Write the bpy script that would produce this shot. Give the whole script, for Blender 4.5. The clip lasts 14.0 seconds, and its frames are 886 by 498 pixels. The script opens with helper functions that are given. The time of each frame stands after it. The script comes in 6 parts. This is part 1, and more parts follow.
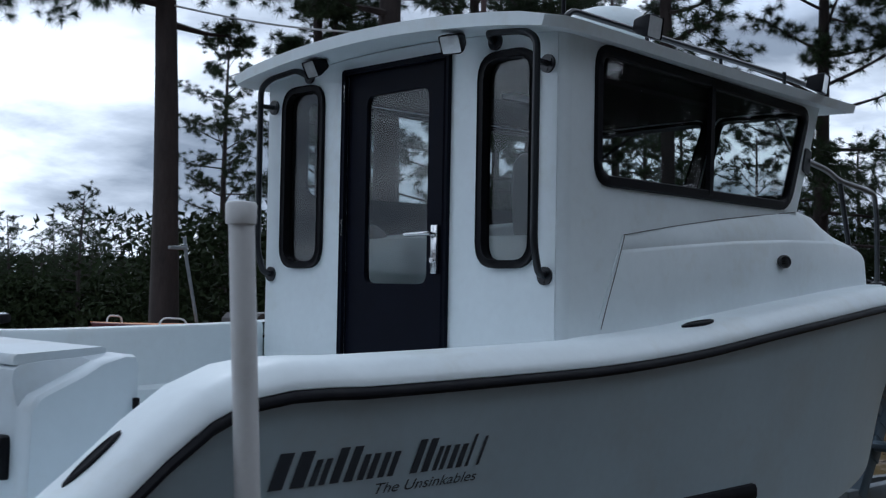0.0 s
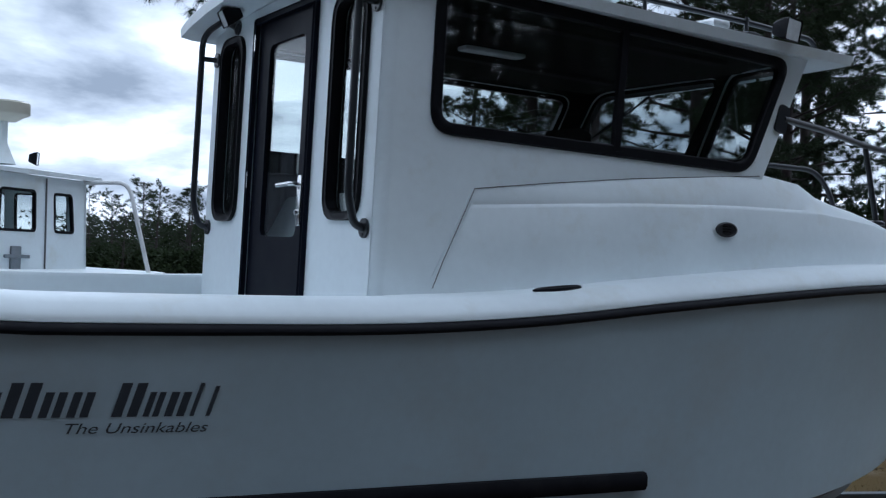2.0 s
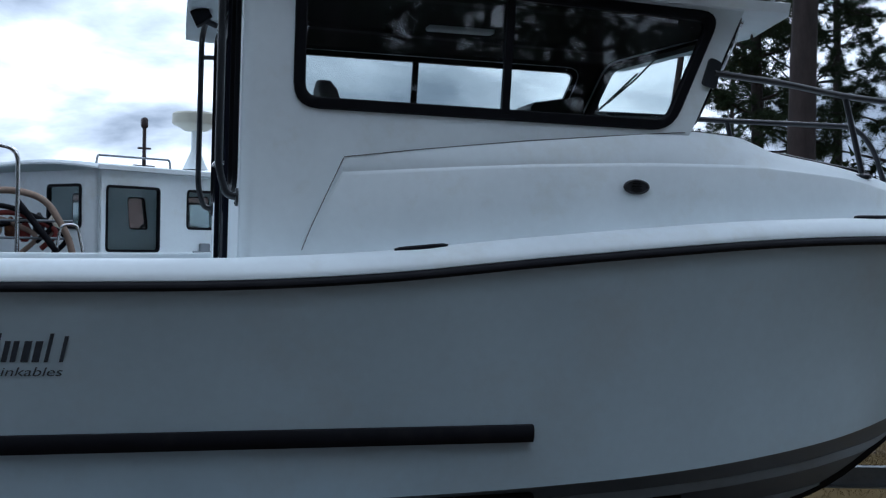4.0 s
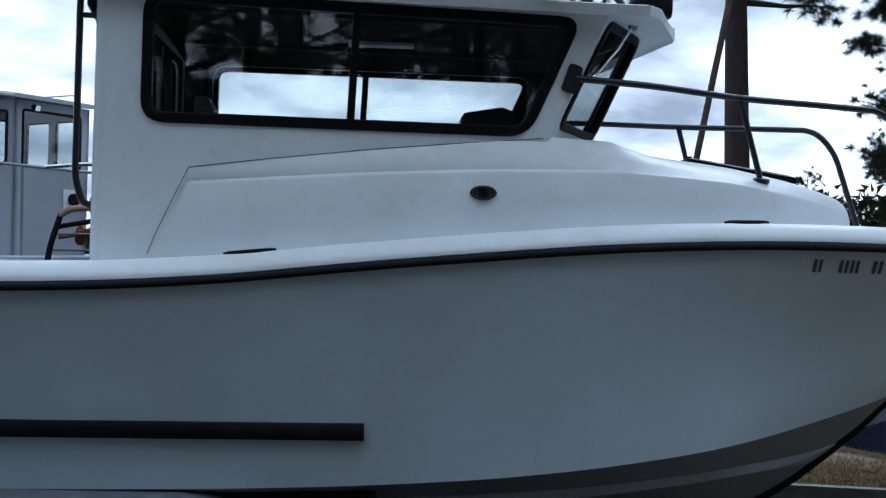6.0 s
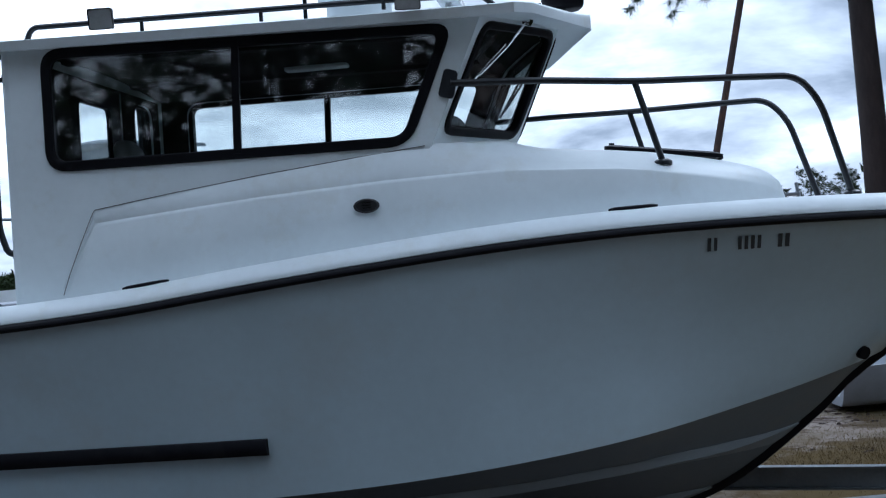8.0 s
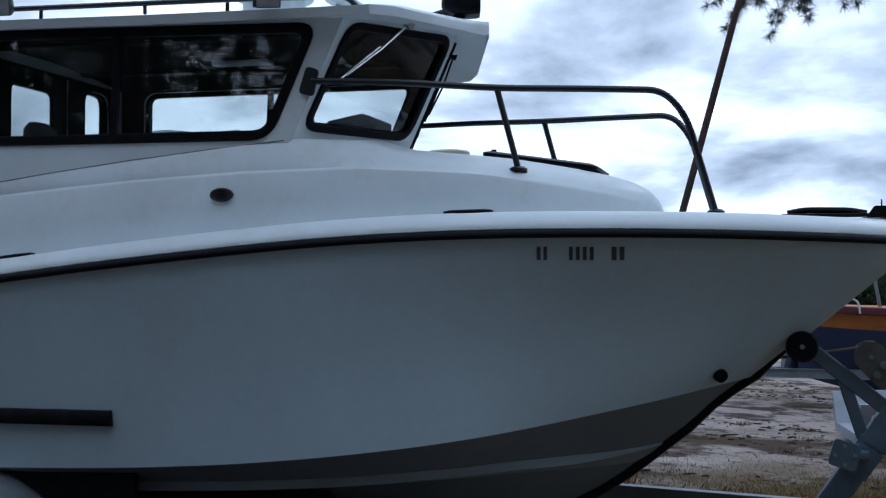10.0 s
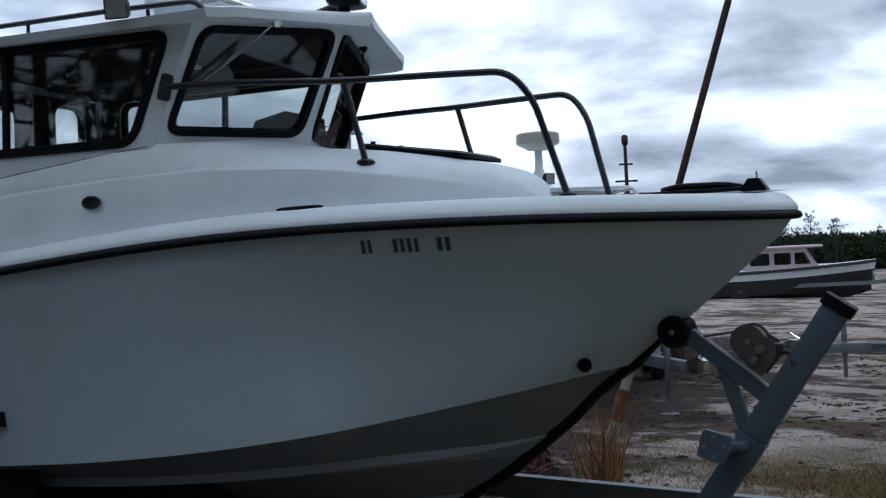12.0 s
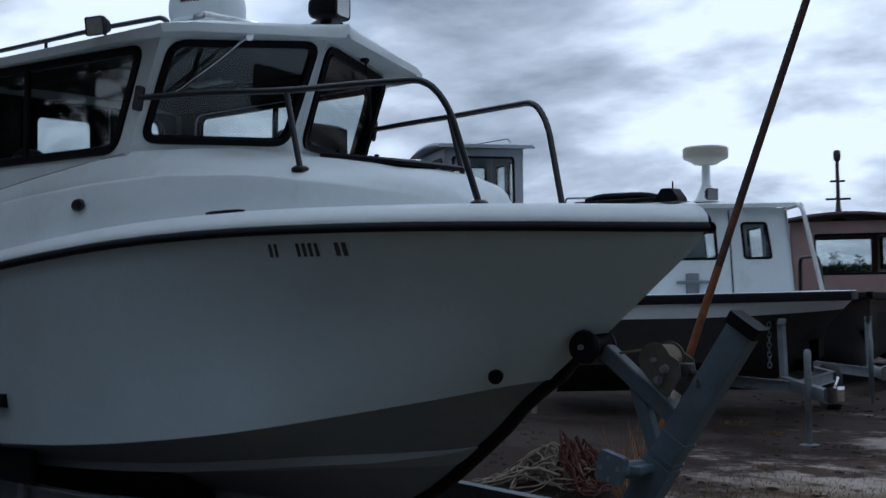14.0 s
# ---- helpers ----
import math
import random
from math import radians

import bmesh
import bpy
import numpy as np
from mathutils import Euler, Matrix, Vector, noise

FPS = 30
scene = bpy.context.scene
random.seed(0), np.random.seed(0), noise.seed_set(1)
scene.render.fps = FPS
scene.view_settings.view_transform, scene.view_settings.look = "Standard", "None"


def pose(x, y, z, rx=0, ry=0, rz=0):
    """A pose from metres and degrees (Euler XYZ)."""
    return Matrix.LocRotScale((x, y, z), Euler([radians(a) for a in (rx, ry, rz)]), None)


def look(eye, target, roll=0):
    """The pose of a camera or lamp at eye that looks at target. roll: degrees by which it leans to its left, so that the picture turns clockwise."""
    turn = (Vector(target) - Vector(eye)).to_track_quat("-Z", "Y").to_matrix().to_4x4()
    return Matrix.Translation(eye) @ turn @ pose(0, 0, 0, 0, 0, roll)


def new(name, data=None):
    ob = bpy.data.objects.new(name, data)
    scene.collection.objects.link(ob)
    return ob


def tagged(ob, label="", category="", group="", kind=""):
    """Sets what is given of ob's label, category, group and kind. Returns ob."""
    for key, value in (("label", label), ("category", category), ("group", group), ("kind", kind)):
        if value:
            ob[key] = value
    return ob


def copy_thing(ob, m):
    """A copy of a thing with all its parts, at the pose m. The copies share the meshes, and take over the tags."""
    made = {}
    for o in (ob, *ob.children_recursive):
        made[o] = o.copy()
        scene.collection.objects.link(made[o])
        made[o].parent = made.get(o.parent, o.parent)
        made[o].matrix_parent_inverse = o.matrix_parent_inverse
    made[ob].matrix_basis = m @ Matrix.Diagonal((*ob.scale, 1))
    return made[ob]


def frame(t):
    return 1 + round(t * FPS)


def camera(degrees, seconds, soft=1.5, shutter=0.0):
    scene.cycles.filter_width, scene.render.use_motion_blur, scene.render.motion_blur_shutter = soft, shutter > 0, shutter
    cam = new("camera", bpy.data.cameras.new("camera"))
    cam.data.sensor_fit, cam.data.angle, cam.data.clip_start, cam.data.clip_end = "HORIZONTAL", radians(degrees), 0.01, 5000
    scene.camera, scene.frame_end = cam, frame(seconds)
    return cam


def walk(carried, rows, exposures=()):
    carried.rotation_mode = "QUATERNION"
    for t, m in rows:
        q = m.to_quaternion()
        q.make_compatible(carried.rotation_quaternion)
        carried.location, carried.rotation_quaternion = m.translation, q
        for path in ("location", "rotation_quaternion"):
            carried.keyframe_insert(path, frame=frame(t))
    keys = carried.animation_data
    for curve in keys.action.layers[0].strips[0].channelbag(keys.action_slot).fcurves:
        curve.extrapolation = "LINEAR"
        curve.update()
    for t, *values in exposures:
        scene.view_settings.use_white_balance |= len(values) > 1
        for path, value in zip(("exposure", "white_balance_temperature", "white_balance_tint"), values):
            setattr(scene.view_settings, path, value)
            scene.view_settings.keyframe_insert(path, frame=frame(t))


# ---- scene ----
cam = camera(41.1, 14.0, soft=1.2, shutter=0.3)
PATH = [
    (0, (-0.184, -0.383, 1.798), (1.199, 1.061, 1.849), 0.6),
    (0.5, (0.228, -0.499, 1.782), (1.543, 1.006, 1.851), 3.8),
    (1, (0.631, -0.729, 1.747), (1.832, 0.867, 1.847), 1.3),
    (1.5, (1.099, -1.07, 1.749), (2.24, 0.572, 1.788), 1.3),
    (2, (1.501, -1.289, 1.721), (2.474, 0.459, 1.734), 2.8),
    (2.5, (1.901, -1.543, 1.704), (2.828, 0.229, 1.709), -1.8),
    (2.7, (2.052, -1.678, 1.631), (2.927, 0.12, 1.615), -0.3),
    (4.8, (3.786, -2.415, 1.616), (4.165, -0.451, 1.626), -1.2),
    (5, (3.966, -2.457, 1.598), (4.36, -0.496, 1.617), -1.0),
    (5.5, (4.349, -2.497, 1.633), (4.642, -0.518, 1.659), -0.6),
    (6, (4.815, -2.643, 1.591), (4.89, -0.644, 1.611), 1.0),
    (6.5, (5.166, -2.734, 1.583), (5.212, -0.734, 1.596), 0.2),
    (7, (5.581, -2.742, 1.607), (5.538, -0.742, 1.613), 1.2),
    (7.2, (5.733, -2.732, 1.608), (5.649, -0.734, 1.618), -0.7),
    (9.3, (7.309, -2.62, 1.562), (6.793, -0.688, 1.562), -1.2),
    (9.5, (7.463, -2.61, 1.546), (6.942, -0.679, 1.516), -0.1),
    (10, (7.786, -2.479, 1.472), (7.242, -0.555, 1.528), -0.5),
    (10.5, (8.168, -2.3, 1.495), (7.562, -0.395, 1.567), -2.7),
    (11, (8.67, -2.16, 1.469), (7.937, -0.299, 1.466), -0.5),
    (11.5, (9.054, -2.021, 1.442), (8.191, -0.218, 1.5), -1.0),
    (12, (9.451, -1.762, 1.478), (8.546, 0.021, 1.514), -2.8),
    (12.5, (9.854, -1.596, 1.456), (8.78, 0.087, 1.576), -0.3),
    (13, (10.225, -1.354, 1.405), (9.103, 0.293, 1.576), -2.3),
    (13.5, (10.528, -1.045, 1.418), (9.341, 0.558, 1.569), -3.0),
    (14, (10.925, -0.794, 1.376), (9.61, 0.71, 1.456), -0.9),
]
LIGHT = [(0.0, -0.17, 5330, 9), (0.5, -0.16, 5290, 9), (1.5, -0.13, 5280, 9), (2.0, 0.15, 5210, 9), (2.5, 0.3, 5190, 9), (5.0, 0.14, 5170, 8), (5.5, 0.2, 5160, 8), (7.0, 0.25, 5150, 8), (9.5, 0.1, 5010, 9), (10.0, -0.08, 5020, 9), (10.5, -0.36, 5310, 9), (11.0, -0.46, 5270, 9), (11.5, -0.31, 5320, 9), (12.0, -0.22, 5320, 9), (12.5, -0.48, 5330, 8), (13.5, -0.54, 5370, 8), (14.0, -0.55, 5190, 9)]
walk(cam, [(t, look(eye, target, roll)) for t, eye, target, roll in PATH], LIGHT)

# ---- world, sun ----
SUN_AZ, SUN_EL = 60.0, 38.0
world = bpy.data.worlds.new("sky")
scene.world = world
world.use_nodes = True


def sky_world():
    nt = world.node_tree
    nt.nodes.clear()
    N = nt.nodes.new
    L = nt.links.new
    out = N("ShaderNodeOutputWorld")
    bg = N("ShaderNodeBackground")
    sky = N("ShaderNodeTexSky")
    sky.sky_type = "NISHITA"
    sky.sun_disc = False
    sky.sun_elevation = radians(SUN_EL)
    sky.sun_rotation = radians(90 - SUN_AZ)
    sky.air_density, sky.dust_density = 1.0, 1.5
    tc = N("ShaderNodeTexCoord")
    # cloud deck: the direction is spread on a flat layer overhead
    sep = N("ShaderNodeSeparateXYZ")
    L(tc.outputs["Generated"], sep.inputs[0])
    mx = N("ShaderNodeMath")
    mx.operation = "MAXIMUM"
    mx.inputs[1].default_value = 0.0
    L(sep.outputs["Z"], mx.inputs[0])
    add = N("ShaderNodeMath")
    add.inputs[1].default_value = 0.26
    L(mx.outputs[0], add.inputs[0])
    comb = N("ShaderNodeCombineXYZ")
    for i, ax in enumerate("XY"):
        dv = N("ShaderNodeMath")
        dv.operation = "DIVIDE"
        L(sep.outputs[ax], dv.inputs[0])
        L(add.outputs[0], dv.inputs[1])
        L(dv.outputs[0], comb.inputs[i])
    big = N("ShaderNodeTexNoise")
    big.inputs["Scale"].default_value = 1.5
    big.inputs["Detail"].default_value = 7.0
    big.inputs["Roughness"].default_value = 0.54
    big.inputs["Distortion"].default_value = 0.15
    L(comb.outputs[0], big.inputs["Vector"])
    ramp = N("ShaderNodeValToRGB")
    cr = ramp.color_ramp
    cr.elements[0].position, cr.elements[0].color = 0.37, (0.36, 0.39, 0.43, 1)
    cr.elements[1].position, cr.elements[1].color = 0.58, (1.42, 1.4, 1.37, 1)
    e = cr.elements.new(0.49)
    e.color = (0.82, 0.835, 0.85, 1)
    L(big.outputs["Fac"], ramp.inputs[0])
    gap = N("ShaderNodeTexNoise")
    gap.inputs["Scale"].default_value = 0.8
    gap.inputs["Detail"].default_value = 4.0
    shift = N("ShaderNodeVectorMath")
    shift.inputs[1].default_value = (7.3, 2.1, 0)
    L(comb.outputs[0], shift.inputs[0])
    L(shift.outputs[0], gap.inputs["Vector"])
    hole = N("ShaderNodeMapRange")
    hole.inputs["From Min"].default_value, hole.inputs["From Max"].default_value = 0.62, 0.72
    L(gap.outputs["Fac"], hole.inputs["Value"])
    sc = N("ShaderNodeMix")
    sc.data_type = "RGBA"
    sc.blend_type = "MULTIPLY"
    sc.inputs["Factor"].default_value = 1.0
    sc.inputs["B"].default_value = (0.11, 0.11, 0.11, 1)
    L(sky.outputs[0], sc.inputs["A"])
    mix = N("ShaderNodeMix")
    mix.data_type = "RGBA"
    L(hole.outputs[0], mix.inputs["Factor"])
    L(ramp.outputs[0], mix.inputs["A"])
    L(sc.outputs["Result"], mix.inputs["B"])
    L(mix.outputs["Result"], bg.inputs["Color"])
    bg.inputs["Strength"].default_value = 1.0
    L(bg.outputs[0], out.inputs[0])


sky_world()
sun = new("sun", bpy.data.lights.new("sun", "SUN"))
sun.data.energy, sun.data.angle, sun.data.color = 0.7, radians(14), (1.0, 0.96, 0.9)
sun.matrix_world = look((0, 0, 30), (-math.cos(radians(SUN_AZ)), -math.sin(radians(SUN_AZ)), 30 - math.tan(radians(SUN_EL))))


# ---- materials ----
def material(name, color, rough=0.5, metal=0.0, var=0.12, scale=6.0, fine=60.0, bump=0.0, stain=None, stain_amount=0.0, coat=0.0, spec=0.5, stretch=(1, 1, 1)):
    """A principled material with two scales of variation in colour and gloss, and fine relief."""
    m = bpy.data.materials.new(name)
    m.use_nodes = True
    nt = m.node_tree
    b = nt.nodes["Principled BSDF"]
    N = nt.nodes.new
    L = nt.links.new
    tc = N("ShaderNodeTexCoord")
    mp = N("ShaderNodeMapping")
    mp.inputs["Scale"].default_value = stretch
    L(tc.outputs["Object"], mp.inputs[0])
    n1 = N("ShaderNodeTexNoise")
    n1.inputs["Scale"].default_value = scale
    n1.inputs["Detail"].default_value = 5
    L(mp.outputs[0], n1.inputs["Vector"])
    n2 = N("ShaderNodeTexNoise")
    n2.inputs["Scale"].default_value = fine
    n2.inputs["Detail"].default_value = 3
    L(mp.outputs[0], n2.inputs["Vector"])
    mixn = N("ShaderNodeMath")
    mixn.operation = "MULTIPLY_ADD"
    mixn.inputs[1].default_value = 0.35
    L(n2.outputs["Fac"], mixn.inputs[0])
    L(n1.outputs["Fac"], mixn.inputs[2])
    rg = N("ShaderNodeMapRange")
    rg.inputs["From Min"].default_value, rg.inputs["From Max"].default_value = 0.35, 1.0
    rg.inputs["To Min"].default_value, rg.inputs["To Max"].default_value = 1 - var, 1 + var
    L(mixn.outputs[0], rg.inputs["Value"])
    mul = N("ShaderNodeMix")
    mul.data_type = "RGBA"
    mul.blend_type = "MULTIPLY"
    mul.inputs["Factor"].default_value = 1.0
    mul.inputs["A"].default_value = (*color, 1)
    L(rg.outputs[0], mul.inputs["B"])
    last = mul.outputs["Result"]
    if stain:
        n3 = N("ShaderNodeTexNoise")
        n3.inputs["Scale"].default_value = scale * 0.7
        n3.inputs["Detail"].default_value = 8
        n3.inputs["Roughness"].default_value = 0.7
        L(mp.outputs[0], n3.inputs["Vector"])
        r3 = N("ShaderNodeMapRange")
        r3.inputs["From Min"].default_value, r3.inputs["From Max"].default_value = 0.52, 0.72
        r3.inputs["To Max"].default_value = stain_amount
        L(n3.outputs["Fac"], r3.inputs["Value"])
        ms = N("ShaderNodeMix")
        ms.data_type = "RGBA"
        ms.inputs["B"].default_value = (*stain, 1)
        L(r3.outputs[0], ms.inputs["Factor"])
        L(last, ms.inputs["A"])
        last = ms.outputs["Result"]
    L(last, b.inputs["Base Color"])
    rr = N("ShaderNodeMapRange")
    rr.inputs["To Min"].default_value, rr.inputs["To Max"].default_value = max(rough - 0.1, 0.03), min(rough + 0.12, 1)
    L(n1.outputs["Fac"], rr.inputs["Value"])
    L(rr.outputs[0], b.inputs["Roughness"])
    b.inputs["Metallic"].default_value = metal
    b.inputs["Specular IOR Level"].default_value = spec
    b.inputs["Coat Weight"].default_value = coat
    if bump:
        bp = N("ShaderNodeBump")
        bp.inputs["Strength"].default_value = bump
        bp.inputs["Distance"].default_value = 0.02
        L(mixn.outputs[0], bp.inputs["Height"])
        L(bp.outputs[0], b.inputs["Normal"])
    return m


def glass_material(name, tint, ior=1.5):
    m = bpy.data.materials.new(name)
    m.use_nodes = True
    nt = m.node_tree
    nt.nodes.clear()
    N = nt.nodes.new
    L = nt.links.new
    out = N("ShaderNodeOutputMaterial")
    tr = N("ShaderNodeBsdfTransparent")
    tr.inputs[0].default_value = (*tint, 1)
    gl = N("ShaderNodeBsdfGlossy")
    gl.inputs["Roughness"].default_value = 0.015
    # gloss grows towards grazing angles, the same on both faces of the pane
    lw = N("ShaderNodeLayerWeight")
    lw.inputs["Blend"].default_value = 0.5
    pw = N("ShaderNodeMath")
    pw.operation = "POWER"
    pw.inputs[1].default_value = 4.5
    L(lw.outputs["Facing"], pw.inputs[0])
    fr = N("ShaderNodeMath")
    fr.operation = "MULTIPLY_ADD"
    base = ((ior - 1) / (ior + 1)) ** 2
    fr.inputs[1].default_value, fr.inputs[2].default_value = 0.45, base * 0.95
    L(pw.outputs[0], fr.inputs[0])
    mx = N("ShaderNodeMixShader")
    L(fr.outputs[0], mx.inputs[0])
    L(tr.outputs[0], mx.inputs[1])
    L(gl.outputs[0], mx.inputs[2])
    L(mx.outputs[0], out.inputs[0])
    return m


def ground_material():
    """Pale sand with dark pine litter, sparse dry grass, damp patches and painted-in shade."""
    m = material("sandy_ground", (0.37, 0.318, 0.285), 0.95, spec=0.06, var=0.3, scale=1.3, fine=30, bump=0.5)
    nt = m.node_tree
    N, L = nt.nodes.new, nt.links.new
    b = nt.nodes["Principled BSDF"]
    tc = N("ShaderNodeTexCoord")
    mp = N("ShaderNodeMapping")
    mp.inputs["Scale"].default_value = (0.8, 0.9, 1)
    L(tc.outputs["Object"], mp.inputs[0])
    prev = b.inputs["Base Color"].links[0].from_socket
    for sc, lo, hi, col, seed in ((0.5, 0.515, 0.575, (0.05, 0.03, 0.025), 3.0), (1.5, 0.525, 0.585, (0.045, 0.028, 0.024), 11.0), (0.3, 0.53, 0.64, (0.09, 0.07, 0.035), 23.0), (7.0, 0.585, 0.64, (0.03, 0.02, 0.016), 31.0)):
        sh = N("ShaderNodeVectorMath")
        sh.inputs[1].default_value = (seed, seed * 0.7, 0)
        L(mp.outputs[0], sh.inputs[0])
        n = N("ShaderNodeTexNoise")
        n.inputs["Scale"].default_value = sc
        n.inputs["Detail"].default_value = 9
        n.inputs["Roughness"].default_value = 0.68
        L(sh.outputs[0], n.inputs["Vector"])
        r = N("ShaderNodeMapRange")
        r.inputs["From Min"].default_value, r.inputs["From Max"].default_value = lo, hi
        r.inputs["To Max"].default_value = 0.9
        L(n.outputs["Fac"], r.inputs["Value"])
        mx = N("ShaderNodeMix")
        mx.data_type = "RGBA"
        mx.inputs["B"].default_value = (*col, 1)
        L(r.outputs[0], mx.inputs["Factor"])
        L(prev, mx.inputs["A"])
        prev = mx.outputs["Result"]
    # the damp litter bed round the neighbouring boats, coloured darker for their shade
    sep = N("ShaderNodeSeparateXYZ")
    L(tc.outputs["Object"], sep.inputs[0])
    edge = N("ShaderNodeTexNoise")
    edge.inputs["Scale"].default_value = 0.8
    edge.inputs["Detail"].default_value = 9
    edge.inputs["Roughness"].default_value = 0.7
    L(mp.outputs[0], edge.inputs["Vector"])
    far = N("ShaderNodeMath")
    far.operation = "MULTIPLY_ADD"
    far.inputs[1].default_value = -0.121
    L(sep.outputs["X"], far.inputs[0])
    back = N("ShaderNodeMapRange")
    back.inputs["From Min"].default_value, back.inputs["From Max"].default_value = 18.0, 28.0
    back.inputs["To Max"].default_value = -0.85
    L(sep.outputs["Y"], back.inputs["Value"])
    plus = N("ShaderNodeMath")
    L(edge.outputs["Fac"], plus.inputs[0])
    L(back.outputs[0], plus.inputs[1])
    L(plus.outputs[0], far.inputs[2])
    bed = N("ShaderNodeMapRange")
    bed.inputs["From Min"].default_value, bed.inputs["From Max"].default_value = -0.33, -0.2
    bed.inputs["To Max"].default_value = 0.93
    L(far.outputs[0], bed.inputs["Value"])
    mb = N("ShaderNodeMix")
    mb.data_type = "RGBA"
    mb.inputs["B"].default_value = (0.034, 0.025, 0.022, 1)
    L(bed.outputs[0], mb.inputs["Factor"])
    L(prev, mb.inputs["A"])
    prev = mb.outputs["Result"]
    # olive strip of withered turf beside the trailer tongue
    strip = N("ShaderNodeMapRange")
    strip.interpolation_type = "SMOOTHSTEP"
    strip.inputs["From Min"].default_value, strip.inputs["From Max"].default_value = 10.2, 7.6
    L(sep.outputs["Y"], strip.inputs["Value"])
    east = N("ShaderNodeMapRange")
    east.inputs["From Min"].default_value, east.inputs["From Max"].default_value = 6.2, 7.6
    L(sep.outputs["X"], east.inputs["Value"])
    turf = N("ShaderNodeMath")
    turf.operation = "MULTIPLY"
    L(strip.outputs[0], turf.inputs[0])
    L(east.outputs[0], turf.inputs[1])
    rag = N("ShaderNodeMapRange")
    rag.inputs["From Min"].default_value, rag.inputs["From Max"].default_value = 0.34, 0.48
    L(edge.outputs["Fac"], rag.inputs["Value"])
    ragged = N("ShaderNodeMath")
    ragged.operation = "MULTIPLY"
    L(turf.outputs[0], ragged.inputs[0])
    L(rag.outputs[0], ragged.inputs[1])
    mt = N("ShaderNodeMix")
    mt.data_type = "RGBA"
    mt.inputs["B"].default_value = (0.11, 0.078, 0.034, 1)
    L(ragged.outputs[0], mt.inputs["Factor"])
    L(prev, mt.inputs["A"])
    prev = mt.outputs["Result"]
    # unseen ground on the camera side, darkened to cut bounce light on the hull
    lane = N("ShaderNodeMath")
    lane.operation = "MULTIPLY_ADD"
    lane.inputs[1].default_value = -0.3
    L(sep.outputs["Y"], lane.inputs[0])
    L(edge.outputs["Fac"], lane.inputs[2])
    lit = N("ShaderNodeMapRange")
    lit.inputs["From Min"].default_value, lit.inputs["From Max"].default_value = 0.1, 0.4
    lit.inputs["To Max"].default_value = 0.9
    L(lane.outputs[0], lit.inputs["Value"])
    ml = N("ShaderNodeMix")
    ml.data_type = "RGBA"
    ml.inputs["B"].default_value = (0.15, 0.132, 0.115, 1)
    L(lit.outputs[0], ml.inputs["Factor"])
    L(prev, ml.inputs["A"])
    prev = ml.outputs["Result"]
    L(prev, b.inputs["Base Color"])
    return m


WHITE = material("white_gelcoat", (0.77, 0.83, 0.855), 0.42, var=0.07, scale=2.2, fine=25, stain=(0.55, 0.53, 0.42), stain_amount=0.42, coat=0.04)
# the cockpit box's white gelcoat, greyed for the shade on it
BOX_SHADED = material("shaded_white_gelcoat", (0.58, 0.64, 0.68), 0.45, var=0.06, scale=3, fine=30, stain=(0.42, 0.41, 0.36), stain_amount=0.35)
HULL = material("hull_gelcoat", (0.55, 0.665, 0.73), 0.34, var=0.09, scale=1.6, fine=22, stain=(0.47, 0.48, 0.46), stain_amount=0.35, coat=0.1)
# below the chine shade is in the colour; strakes lighter for their lit faces
BOTTOM_SHADED = material("shaded_hull_bottom_gelcoat", (0.2, 0.235, 0.265), 0.5, var=0.1, scale=3, fine=30, stain=(0.3, 0.28, 0.22), stain_amount=0.4)
STRAKE_SHADED = material("half_shaded_strake_gelcoat", (0.33, 0.375, 0.41), 0.5, var=0.1, scale=3, fine=30, stain=(0.25, 0.24, 0.22), stain_amount=0.4)
BLACK = material("black_rubber", (0.008, 0.008, 0.011), 0.55, var=0.25, scale=9, fine=70, stain=(0.022, 0.021, 0.022), stain_amount=0.5, spec=0.12)
TUBE = material("black_powder_coat", (0.014, 0.016, 0.02), 0.33, var=0.2, scale=12, fine=90)
DOOR = material("dark_navy_door_paint", (0.005, 0.006, 0.012), 0.45, var=0.2, scale=5, fine=60, spec=0.06)
FRAME = material("black_anodised_frame", (0.006, 0.006, 0.008), 0.42, var=0.2, scale=14, fine=80, spec=0.12)
GLASS = glass_material("tinted_window_glass", (0.86, 0.885, 0.885), 1.55)
CHROME = material("polished_steel", (0.72, 0.72, 0.72), 0.16, metal=1.0, var=0.1, scale=15, fine=90)
GALV = material("galvanised_steel", (0.24, 0.265, 0.29), 0.5, metal=0.55, var=0.25, scale=9, fine=70, stain=(0.2, 0.15, 0.1), stain_amount=0.4, bump=0.05)
STEELBLUE = material("weathered_blue_grey_paint", (0.1, 0.14, 0.18), 0.5, var=0.3, scale=7, fine=60, stain=(0.2, 0.12, 0.07), stain_amount=0.4)
# cabin lining and headliner coloured near-black for the unlit interior
INTERIOR = material("shade_darkened_cabin_lining", (0.035, 0.033, 0.034), 0.8, spec=0.06, var=0.15, scale=6, fine=50)
HEADLINER = material("shade_darkened_headliner", (0.03, 0.028, 0.028), 0.9, spec=0.03, var=0.2, scale=8, fine=70)
VINYL = material("grey_vinyl", (0.22, 0.22, 0.22), 0.5, var=0.12, scale=8, fine=60)
DASH = material("charcoal_dash", (0.03, 0.03, 0.034), 0.5, var=0.2, scale=9, fine=60)
PVC = material("white_pvc_pipe", (0.74, 0.74, 0.74), 0.4, var=0.06, scale=5, fine=40, stain=(0.5, 0.47, 0.4), stain_amount=0.3)
LETTER = material("dark_vinyl_lettering", (0.045, 0.055, 0.07), 0.4, var=0.15, scale=20, fine=90)
